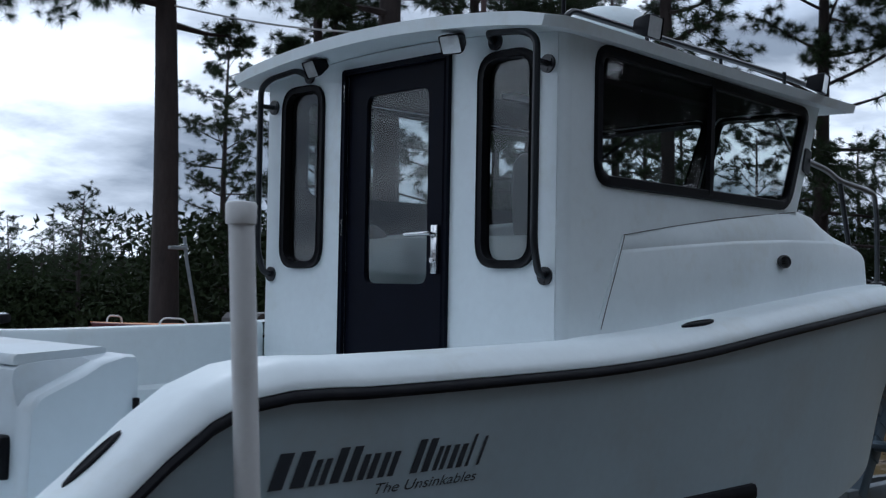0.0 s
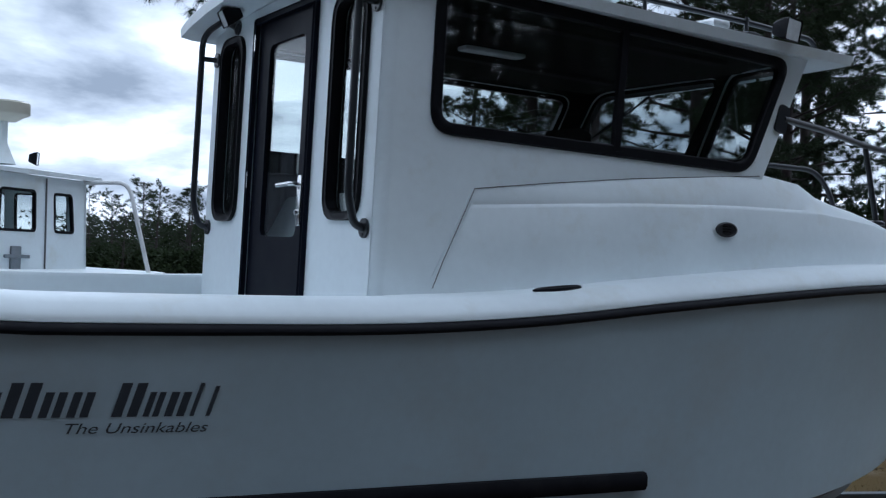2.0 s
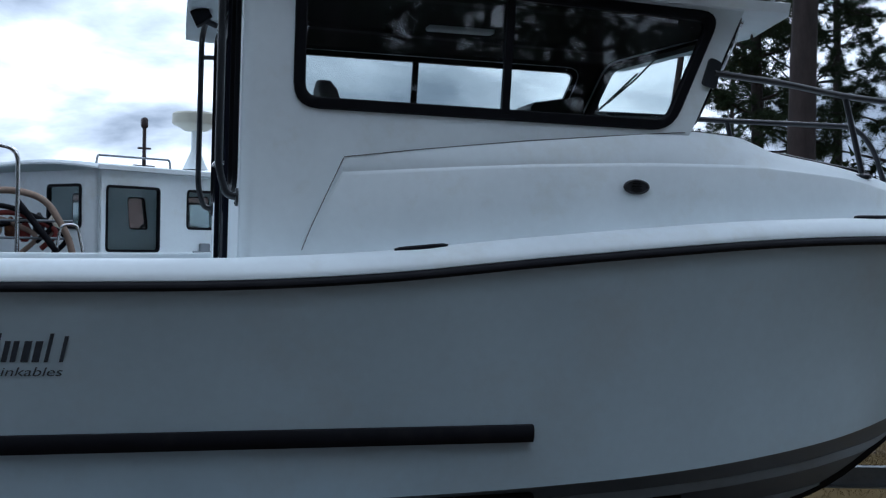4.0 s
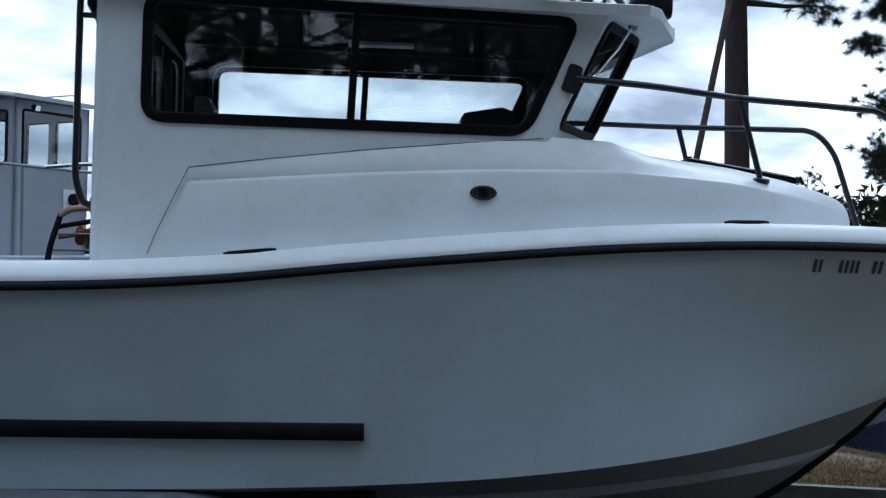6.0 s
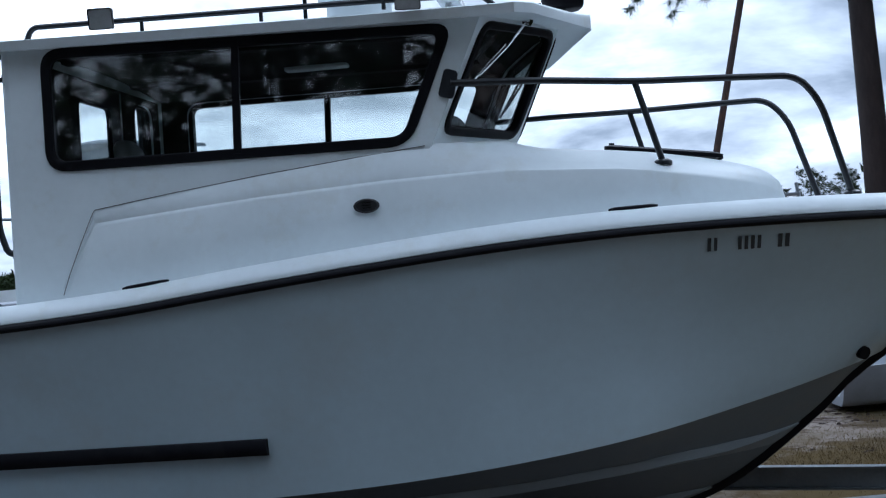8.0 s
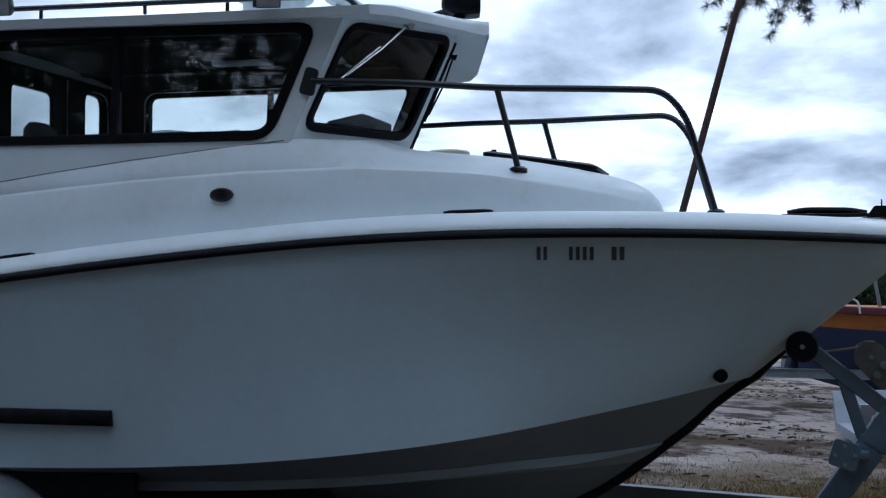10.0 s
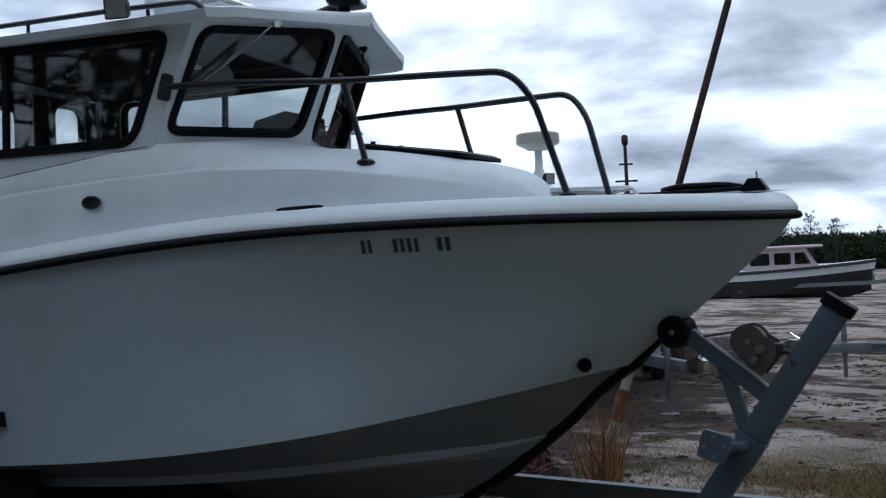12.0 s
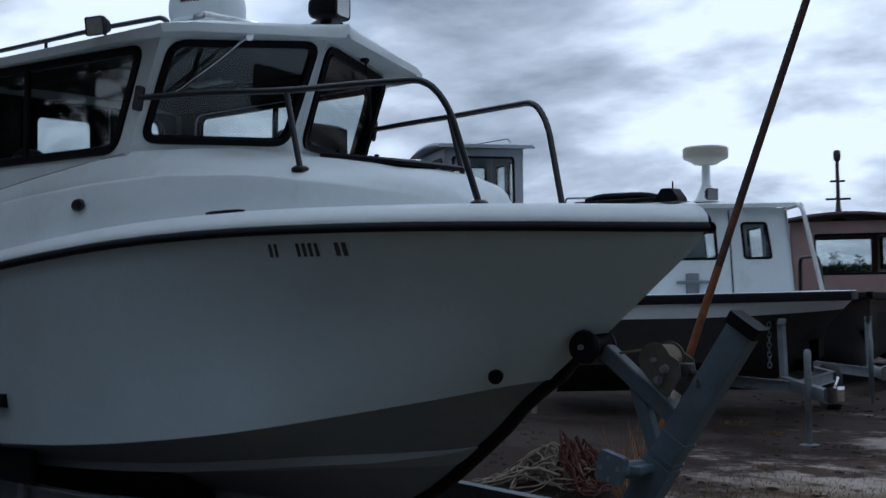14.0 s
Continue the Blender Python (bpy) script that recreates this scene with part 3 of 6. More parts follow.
def build_cabin():
    for nm, sgn in (("starboard", -1), ("port", 1)):
        pl = SIDE[nm]
        o = out_of(pl, (0, sgn, 0))
        outer = [(0.05, 1.45), (1.9, 1.75), (2.085, 2.2), (2.36, 2.8), (2.36, WALL_TOP + 0.01), (0.05, WALL_TOP + 0.01)]
        hole = round_poly(inset(SIDE_WIN, 0.02), 0.1)
        bm = bmesh.new()
        panel(bm, pl, [Vector(p) for p in outer], [hole], 0, -0.035 * o)
        part("side_wall", bm, WHITE, boat, smooth=30)
        # near-black sheet over the white inner wall, carrying the cabin's shade
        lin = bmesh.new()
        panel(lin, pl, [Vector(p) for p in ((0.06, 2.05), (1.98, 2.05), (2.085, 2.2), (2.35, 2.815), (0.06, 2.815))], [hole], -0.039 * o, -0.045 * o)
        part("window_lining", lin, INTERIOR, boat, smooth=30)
        win = bmesh.new()
        ring_frame(win, pl, SIDE_WIN, 0.11, 0.05, -0.02 * o, 0.014 * o)
        w = part("side_window", win, FRAME, boat, "long sliding side window in a black frame")
        gl = bmesh.new()
        pane(gl, pl, inset(SIDE_WIN, 0.04), 0.08, -0.012 * o)
        g = part("pane", gl, GLASS, w)
        mu = bmesh.new()
        for q, wd, dd in ((0.0, 0.036, 0.004),):
            p0, p1 = pl.at((1.155 + q, 2.22), dd * o), pl.at((1.175 + q, 2.765), dd * o)
            rings = []
            for p in (p0, p1):
                rings.append([p + pl.u * wd * sx * 0.5 + pl.w * 0.012 * sy for sx, sy in ((-1, -1), (1, -1), (1, 1), (-1, 1))])
            loft(mu, rings, True, True, True)
        part("mullion", mu, FRAME, w)
    # after wall with door opening and two tall windows
    outer = [Vector(p) for p in [(-0.985, 0.95)] + [(0.985, 0.95)] + [(y, ROOF_Z(y) - 0.01) for y in np.linspace(0.985, -0.985, 13)]]
    holes = [[Vector(p) for p in ((-0.36, 0.97), (0.35, 0.97), (0.35, 2.795), (-0.36, 2.795))]]
    wins = {}
    for nm, y0, y1 in (("port", 0.515, 0.85), ("starboard", -0.885, -0.55)):
        c = [(y0, 1.845), (y1, 1.845), (y1, 2.765), (y0, 2.765)]
        wins[nm] = c
        holes.append(round_poly(inset(c, 0.02), 0.1))
    bm = bmesh.new()
    o = out_of(AFT, (-1, 0, 0))
    panel(bm, AFT, outer, holes, 0, -0.04 * o)
    part("after_wall", bm, WHITE, boat, smooth=30)
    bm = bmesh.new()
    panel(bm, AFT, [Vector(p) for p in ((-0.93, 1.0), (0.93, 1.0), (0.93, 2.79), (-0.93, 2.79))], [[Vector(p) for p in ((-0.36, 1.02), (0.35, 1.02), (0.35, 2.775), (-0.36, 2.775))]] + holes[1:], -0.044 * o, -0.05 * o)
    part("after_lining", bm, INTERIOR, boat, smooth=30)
    for nm, c in wins.items():
        fr = bmesh.new()
        ring_frame(fr, AFT, c, 0.115, 0.035, -0.03 * o, 0.014 * o)
        w = part("after_window", fr, FRAME, boat, "tall narrow window with rounded black frame")
        gl = bmesh.new()
        pane(gl, AFT, inset(c, 0.028), 0.085, -0.015 * o)
        part("pane", gl, GLASS, w)
    # rounded corner posts
    for sgn in (-1, 1):
        bm = bmesh.new()
        pts = []
        for i in range(7):
            a = math.pi / 2 * i / 6
            pts.append((0.055 - 0.055 * math.sin(a), sgn * (0.962 + 0.055 * math.cos(a))))
        ring = pts + [(0.04, sgn * 0.97), (0.055, sgn * 0.985)]
        loft(bm, [[Vector((x, y, z)) for x, y in ring] for z in (1.0, 2.83)], True, True, True)
        part("corner_post", bm, WHITE, boat)
    # windscreen panels, leaning forward at the top
    for sgn in (-1, 1):
        b0, b1 = Vector((2.085, sgn * 0.887, 2.2)), Vector((2.41, 0, 2.225))
        t0, t1 = Vector((2.365, sgn * 0.868, 2.82)), Vector((2.72, 0, 2.85))
        pl = Plane(b0, b1 - b0, t0 - b0)
        o = out_of(pl, (1, 0, 0))
        outer = [Vector(pl.of(p)) for p in (b0 + Vector((0.0, 0, -0.03)), b1 + Vector((0, 0, -0.03)), t1, t0)]
        c = [pl.of(p) for p in ((2.12, sgn * 0.848, 2.244), (2.422, sgn * 0.047, 2.266), (2.69, sgn * 0.03, 2.834), (2.368, sgn * 0.824, 2.774))]
        bm = bmesh.new()
        panel(bm, pl, outer, [round_poly(inset(c, 0.02), 0.09)], 0, -0.04 * o)
        part("windscreen_wall", bm, WHITE, boat, smooth=30)
        bm = bmesh.new()
        panel(bm, pl, inset(outer, 0.02), [round_poly(inset(c, 0.02), 0.09)], -0.044 * o, -0.05 * o)
        part("windscreen_lining", bm, INTERIOR, boat, smooth=30)
        fr = bmesh.new()
        ring_frame(fr, pl, c, 0.1, 0.042, -0.03 * o, 0.014 * o)
        w = part("windscreen", fr, FRAME, boat, "forward-leaning windscreen in a black frame")
        gl = bmesh.new()
        pane(gl, pl, inset(c, 0.034), 0.07, -0.015 * o)
        part("pane", gl, GLASS, w)
        # wiper: motor box, arm and blade
        wp = bmesh.new()
        m0 = pl.at(pl.of(Vector((2.56, sgn * 0.45, 2.82))), 0.03 * o)
        m1 = pl.at(pl.of(Vector((2.33, sgn * 0.74, 2.52))), 0.03 * o)
        tube(wp, [m0, m0.lerp(m1, 0.5) + pl.w * 0.012 * o, m1], 0.006, 6)
        d = (m1 - m0).normalized()
        e0, e1 = m0.lerp(m1, 0.45) + pl.w * -0.008 * o, m1 + d * 0.06 + pl.w * -0.008 * o
        tube(wp, [e0, e1], 0.007, 6)
        disc(wp, m0 - pl.w * 0.02 * o, pl.w * o, 0.022, 0.04, 12)
        part("wiper", wp, CHROME if sgn < 0 else FRAME, boat, "windscreen wiper arm and blade")


build_cabin()


def build_roof():
    """Cambered hardtop whose front comes to a blunt point, with an overhanging lip."""
    def half(x):
        return float(np.interp(x, [-0.19, -0.12, 0.0, 2.5, 2.56, 2.87], [1.06, 1.105, 1.11, 1.005, 0.98, 0.0]))
    xs = [-0.19, -0.165, -0.12, 0.0, 0.4, 0.9, 1.4, 1.9, 2.3, 2.46, 2.52, 2.6, 2.68, 2.76, 2.82, 2.865]
    top, bot = [], []
    for x in xs:
        h = max(half(x), 0.02)
        edge = 2.845 - 0.016 * x + 0.012 * max(0, (x - 1.2) / 1.3) ** 1.5 + 0.075 * max(0, (x - 2.5) / 0.37)
        r, q = [], []
        for i in range(17):
            y = -h + 2 * h * i / 16
            k = 1 - (y / h) ** 2
            crown = (0.08 if x < 2.5 else 0.08 * (1 - 0.7 * (x - 2.5) / 0.37)) * k
            lip = 0.012 if i in (0, 16) else 0
            xx = x - (0.02 * (abs(y) / 1.1) ** 2 * -1 if x < -0.1 else 0)
            r.append(Vector((xx, y, edge + crown - lip)))
            q.append(Vector((xx, y * (0.985 if i in (0, 16) else 1), edge + crown - 0.056)))
        top.append(r)
        bot.append(q)
    bm = bmesh.new()
    loft(bm, [a + b[::-1] for a, b in zip(top, bot)], True, True, True)
    part("hardtop", bm, WHITE, boat, "white cambered hardtop with overhanging edge", smooth=32)
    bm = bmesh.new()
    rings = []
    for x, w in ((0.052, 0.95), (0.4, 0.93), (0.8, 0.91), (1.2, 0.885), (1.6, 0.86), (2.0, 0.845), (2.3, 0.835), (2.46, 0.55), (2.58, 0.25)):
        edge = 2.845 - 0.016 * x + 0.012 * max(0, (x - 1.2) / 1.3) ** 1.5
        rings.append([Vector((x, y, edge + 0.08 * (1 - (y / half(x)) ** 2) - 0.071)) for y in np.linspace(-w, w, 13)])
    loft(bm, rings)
    part("headliner", bm, HEADLINER, boat, "dark headliner, coloured near-black for the unlit cabin")
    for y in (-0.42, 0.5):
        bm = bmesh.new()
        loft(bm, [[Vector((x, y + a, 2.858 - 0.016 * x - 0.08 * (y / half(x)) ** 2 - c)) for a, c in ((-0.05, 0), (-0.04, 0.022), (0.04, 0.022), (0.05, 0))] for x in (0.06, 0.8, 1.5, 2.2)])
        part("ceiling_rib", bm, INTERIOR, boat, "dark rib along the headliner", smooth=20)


build_roof()


def build_door():
    d = bmesh.new()
    o = [(-0.352, 0.98), (0.342, 0.98), (0.342, 2.785), (-0.352, 2.785)]
    g = [(-0.225, 1.775), (0.205, 1.775), (0.205, 2.665), (-0.225, 2.665)]
    panel(d, AFT, [Vector(p) for p in o], [round_poly(g, 0.05)], 0.006, 0.038)
    ring_frame(d, AFT, [(-0.375, 0.97), (0.365, 0.97), (0.365, 2.803), (-0.375, 2.803)], 0.02, 0.028, 0.0, -0.016)
    dr = part("cabin_door", d, DOOR, boat, "dark navy cabin door with a glazed upper half", smooth=30)
    gl = bmesh.new()
    pane(gl, AFT, inset(g, -0.01), 0.05, 0.018)
    part("pane", gl, GLASS, dr)
    h = bmesh.new()
    box(h, (-0.008, -0.292, 1.93), (0.018, 0.042, 0.22), 0.006)
    tube(h, bend([(-0.01, -0.288, 2.0), (-0.055, -0.286, 2.0), (-0.06, -0.15, 1.995)], 0.02), 0.011, 10)
    disc(h, (-0.01, -0.292, 1.88), (-1, 0, 0), 0.012, 0.02, 14)
    part("door_handle", h, CHROME, dr, "chrome lever handle on a long plate")
    for z in (1.3, 2.0, 2.65):
        hg = bmesh.new()
        tube(hg, [(-0.012, 0.352, z), (-0.012, 0.352, z + 0.08)], 0.008, 8)
        part("hinge", hg, CHROME, dr)


build_door()


def build_grab_rails():
    for sgn in (-1, 1):
        bm = bmesh.new()
        y = sgn * 0.945
        tube(bm, bend([(-0.0, sgn * 0.935, 1.815), (-0.05, sgn * 0.94, 1.825), (-0.085, y, 1.94), (-0.085, y, 2.775), (-0.08, sgn * 0.86, 2.815), (-0.075, sgn * 0.66, 2.835), (-0.02, sgn * 0.64, 2.81)], 0.05), 0.016, 10)
        tube(bm, [(-0.085, y, 2.68), (-0.0, sgn * 0.935, 2.68)], 0.013, 8)
        r = part("grab_rail", bm, TUBE, boat, "black tubular cabin grab rail")
        for z, yy in ((1.815, 0.935), (2.68, 0.935), (2.81, 0.64)):
            fb = bmesh.new()
            disc(fb, (0.001, sgn * yy, z), (-1, 0, 0), 0.038, 0.012, 18)
            for k in range(3):
                a = k * 2.094 + 0.5
                disc(fb, (-0.011, sgn * yy + 0.025 * math.cos(a), z + 0.025 * math.sin(a)), (-1, 0, 0), 0.006, 0.004, 8)
            part("flange", fb, TUBE, r)


build_grab_rails()


def flood_lamp(name, c, aim, s=0.1, parent=boat):
    """A square halogen flood lamp on a bracket."""
    m = look(c, Vector(c) + Vector(aim))
    bm = bmesh.new()
    rings = []
    for z, k in ((0.05, 0.55), (0.03, 0.7), (-0.02, 0.98), (-0.045, 1.0)):
        rings.append([m @ Vector((p[0], p[1], z)) for p in round_poly([(-s * k / 2, -s * k * 0.42), (s * k / 2, -s * k * 0.42), (s * k / 2, s * k * 0.42), (-s * k / 2, s * k * 0.42)], 0.012, 3)])
    loft(bm, rings, True, True, False)
    body = part(name, bm, FRAME, parent, "black square flood lamp")
    le = bmesh.new()
    q = [m @ Vector((p[0], p[1], -0.04)) for p in round_poly([(-s * 0.46, -s * 0.38), (s * 0.46, -s * 0.38), (s * 0.46, s * 0.38), (-s * 0.46, s * 0.38)], 0.01, 3)]
    le.faces.new([le.verts.new(p) for p in q])
    part("lens", le, LENS, body, "clear ribbed lens", smooth=0)
    return body


flood_lamp("flood_lamp", (-0.11, -0.5, 2.81), (-1, -0.25, -0.5))
flood_lamp("flood_lamp", (-0.11, 0.45, 2.82), (-1, 0.1, -0.5))
flood_lamp("flood_lamp", (2.03, -1.03, 2.86), (0.25, -1, -0.15), 0.12)
flood_lamp("flood_lamp", (0.55, -1.02, 2.91), (0.1, -1, -0.15), 0.12)


def build_roof_gear():
    for sgn in (-1, 1):
        bm = bmesh.new()
        y = sgn * 0.93
        tube(bm, bend([(0.1, y * 0.98, 2.86), (0.14, y, 2.925), (1.9, y * 0.97, 2.895), (2.36, y * 0.93, 2.885), (2.42, y * 0.92, 2.83)], 0.04), 0.014, 8)
        r = part("roof_rail", bm, TUBE, boat, "low black roof rail")
        for x in (0.7, 1.3, 1.9):
            p = bmesh.new()
            tube(p, [(x, y * 0.98, 2.85), (x, y * 0.98, 2.915)], 0.01, 8)
            part("post", p, TUBE, r)
    # radar dome on a shallow plinth
    bm = bmesh.new()
    lathe(bm, (1.6, 0.02, 0), [(0.19, 3.105), (0.222, 3.115), (0.236, 3.15), (0.238, 3.215), (0.228, 3.265), (0.195, 3.305), (0.12, 3.33), (0.01, 3.338)], 36)
    dome = part("radar_dome", bm, WHITE, boat, "white domed radar scanner")
    bm = bmesh.new()
    lathe(bm, (1.6, 0.02, 0), [(0.2, 2.88), (0.185, 2.96), (0.18, 3.105)], 24)
    part("plinth", bm, WHITE, dome)
    bm = bmesh.new()
    # lettering on the dome becomes plain bars
    for i, w in enumerate((0.02, 0.016, 0.018, 0.012, 0.018, 0.016)):
        a = radians(-78 + i * 5.2)
        p = Vector((1.6 + 0.238 * math.cos(a), 0.02 + 0.238 * math.sin(a), 3.215))
        box(bm, (0, 0, 0), (0.004, w, 0.03), 0.0, Matrix.Translation(p) @ Matrix.Rotation(a, 4, "Z"))
    part("lettering", bm, material("maroon_lettering", (0.12, 0.03, 0.05), 0.4), dome, "maroon lettering bars")
    # search lamp on the front of the roof
    bm = bmesh.new()
    m = look((2.72, -0.02, 3.02), (3.7, 0.25, 3.0))
    rings = []
    for z, k in ((0.11, 0.35), (0.09, 0.7), (0.05, 0.95), (-0.02, 1.05), (-0.08, 1.0), (-0.1, 0.95)):
        rings.append([m @ Vector((p[0], p[1], z)) for p in round_poly([(-0.085 * k, -0.07 * k), (0.085 * k, -0.07 * k), (0.085 * k, 0.07 * k), (-0.085 * k, 0.07 * k)], 0.035, 4)])
    loft(bm, rings, True, True, True)
    tube(bm, [(2.7, -0.02, 2.9), (2.71, -0.02, 2.97)], 0.035, 14)
    lamp = part("search_lamp", bm, FRAME, boat, "black swivelling search lamp")
    bm = bmesh.new()
    bm.faces.new([bm.verts.new(m @ Vector((p[0], p[1], -0.102))) for p in round_poly([(-0.065, -0.052), (0.065, -0.052), (0.065, 0.052), (-0.065, 0.052)], 0.02, 4)])
    part("lens", bm, LENS, lamp, smooth=0)
    # long low light bar and horns behind it
    bm = bmesh.new()
    box(bm, (2.15, -0.1, 2.99), (0.12, 0.75, 0.055), 0.02)
    for y in (-0.4, 0.2):
        tube(bm, [(2.15, y, 2.9), (2.15, y, 2.97)], 0.02, 8)
    part("light_bar", bm, LENS, boat, "clear plastic emergency light bar")
    bm = bmesh.new()
    tube(bm, [(2.35, 0.15, 2.97), (2.42, 0.13, 2.97), (2.55, 0.1, 2.975), (2.6, 0.09, 2.975)], 0.02, 10, True, 0.05)
    tube(bm, [(2.38, 0.25, 2.97), (2.46, 0.24, 2.97), (2.56, 0.22, 2.975)], 0.018, 10, True, 0.045)
    tube(bm, [(2.4, 0.15, 2.9), (2.4, 0.15, 2.97)], 0.015, 8)
    part("horn", bm, FRAME, boat, "black twin horns")
    bm = bmesh.new()
    tube(bm, [(1.28, 0.07, 2.9), (1.28, 0.07, 3.36)], 0.012, 8)
    lathe(bm, (1.28, 0.07, 0), [(0.02, 3.35), (0.032, 3.36), (0.032, 3.4), (0.02, 3.42)], 14)
    part("anchor_light", bm, FRAME, boat, "small all-round light on a post")


build_roof_gear()


def build_bow_rails():
    for sgn in (-1, 1):
        bm = bmesh.new()
        P = [(2.19, sgn * 0.885, 2.478), (2.6, sgn * 0.78, 2.47), (3.055, sgn * 0.628, 2.447), (3.5, sgn * 0.548, 2.438), (3.845, sgn * 0.465, 2.43), (3.95, sgn * 0.43, 2.3), (4.08, sgn * 0.374, 1.845)]
        if sgn > 0:
            P = P[:3] + [(x - 0.03, yy - 0.035, z) for x, yy, z in P[3:]]
        tube(bm, bend(P, 0.13), 0.0165, 12)
        r = part("bow_rail", bm, TUBE, boat, "black tubular bow rail")
        st = bmesh.new()
        tube(st, [(3.055, sgn * 0.628, 2.445), (3.162, sgn * 0.634, 2.05)], 0.0155, 10)
        part("stanchion", st, TUBE, r)
        fl = bmesh.new()
        lathe(fl, (3.163, sgn * 0.634, 0), [(0.044, 2.035), (0.044, 2.05), (0.03, 2.06)], 18)
        part("foot", fl, TUBE, r)
        fl = bmesh.new()
        lathe(fl, (P[-1][0] + 0.003, P[-1][1], 0), [(0.042, 1.835), (0.042, 1.846), (0.028, 1.856)], 18)
        part("foot", fl, TUBE, r)
        mt = bmesh.new()
        pl = SIDE["starboard" if sgn < 0 else "port"]
        q = round_poly([(2.13, 2.42), (2.205, 2.4), (2.235, 2.53), (2.17, 2.55)], 0.02, 3)
        o = out_of(pl, (0, sgn, 0))
        a = [mt.verts.new(pl.at(p, 0.002 * o)) for p in q]
        b = [mt.verts.new(pl.at(p, 0.014 * o)) for p in q]
        mt.faces.new(a)
        mt.faces.new(b)
        for i in range(len(q)):
            mt.faces.new((a[i], a[(i + 1) % len(q)], b[(i + 1) % len(q)], b[i]))
        part("mounting_plate", mt, TUBE, r)


build_bow_rails()


def build_deck_fittings():
    # oval hawse holes in the gunwale
    for x in (-2.06, 0.74, 3.02):
        for f in (lambda p: p, mirror):
            bm = bmesh.new()
            s, n = sheer(x), sheer_in(x)
            t = Vector((n.y, -n.x, 0))
            slope = sheer(x + 0.1).z - sheer(x - 0.1).z
            aft = x < -1
            c = s + n * (0.165 if aft else 0.1) + Vector((0, 0, 0.146))
            hl, hw_ = (0.085, 0.024) if aft else (0.115, 0.034)
            rings = []
            for k, h in ((1.0, -0.01), (1.0, 0.006), (0.8, 0.011), (0.7, 0.006), (0.3, 0.005)):
                rings.append([f(c + t * hl * k * math.cos(a) + n * hw_ * k * math.sin(a) + Vector((0, 0, h + slope / 0.2 * hl * k * math.cos(a)))) for a in np.linspace(0, 2 * math.pi, 24, endpoint=False)])
            loft(bm, rings, True, False, True)
            part("hawse", bm, BLACK, boat, "black oval hawse fitting")
    # louvred oval vents on the trunk
    for f in (lambda p: p, mirror):
        bm = bmesh.new()
        c = Vector((1.77, -0.99, 1.923))
        rings = []
        for k, d in ((1.0, 0.0), (1.0, -0.008), (0.85, -0.012), (0.8, -0.004)):
            rings.append([f(c + Vector((0.062 * k * math.cos(a), d, 0.034 * k * math.sin(a)))) for a in np.linspace(0, 2 * math.pi, 28, endpoint=False)])
        loft(bm, rings, True, False, True)
        v = part("vent", bm, DASH, boat, "oval dark grey louvred vent")
        for i in range(3):
            sl = bmesh.new()
            z = 1.913 + 0.012 * i
            box(sl, f((1.77, -0.997, z)), (0.045, 0.008, 0.004), 0.001)
            part("louvre", sl, FRAME, v)
    # hatch on the trunk
    bm = bmesh.new()
    rings = []
    for k, h in ((1.0, 0.0), (1.0, 0.02), (0.9, 0.03), (0.86, 0.03)):
        r = []
        for p in round_poly([(-0.3 * k, -0.27 * k), (0.3 * k, -0.27 * k), (0.3 * k, 0.27 * k), (-0.3 * k, 0.27 * k)], 0.05, 4):
            x = 3.19 + p[0]
            r.append(Vector((x, p[1], 2.148 - 0.148 * (x - 3.0) + h - 0.08 * (p[1]) ** 2)))
        rings.append(r)
    loft(bm, rings, True, False, True)
    part("deck_hatch", bm, FRAME, boat, "low black-framed deck hatch")
    for y in (-0.15, 0.15):
        bm = bmesh.new()
        tube(bm, [(2.93, y, 2.18), (2.93, y, 2.2)], 0.014, 10)
        part("hatch_knob", bm, FRAME, boat)
    # anchor roller plate, samson post and bow chock
    bm = bmesh.new()
    box(bm, (4.6, 0, 1.838), (0.42, 0.12, 0.016), 0.005)
    tube(bm, bend([(4.42, 0, 1.85), (4.5, 0, 1.866), (4.72, 0, 1.862), (4.8, 0, 1.846)], 0.05), 0.016, 8)
    part("anchor_plate", bm, FRAME, boat, "low black anchor bracket on the foredeck")
    bm = bmesh.new()
    loft(bm, [[Vector((4.86 + sx * k, sy * 0.04, z)) for sx, sy in ((-1, -1), (1, -1), (1, 1), (-1, 1))] for z, k in ((1.825, 0.06), (1.84, 0.055), (1.875, 0.03), (1.882, 0.024))], True, True, True)
    part("bow_chock", bm, FRAME, boat, "black bow chock")
    bm = bmesh.new()
    tube(bm, [(4.87, 0.0, 1.87), (4.87, 0.0, 1.915)], 0.0035, 8)
    part("bow_staff", bm, FRAME, boat, "short thin bow light staff")
    # bow eye drain and keel guard
    bm = bmesh.new()
    pts = [(x, 0, float(hermite(KX, KZ, x))) for x in np.linspace(1.5, 4.27, 26)] + [(4.33, 0, 1.095), (4.4, 0, 1.165)]
    rings = []
    for i, p in enumerate(pts):
        p = Vector(p)
        d = (Vector(pts[min(i + 1, len(pts) - 1)]) - Vector(pts[max(i - 1, 0)])).normalized()
        nn = Vector((d.z, 0, -d.x))
        rings.append([p + nn * a + Vector((0, b, 0)) for a, b in ((-0.03, -0.05), (0.012, -0.036), (0.02, -0.015), (0.02, 0.015), (0.012, 0.036), (-0.03, 0.05))])
    loft(bm, rings, True, True, True)
    part("keel_guard", bm, BLACK, boat, "black keel guard strip")
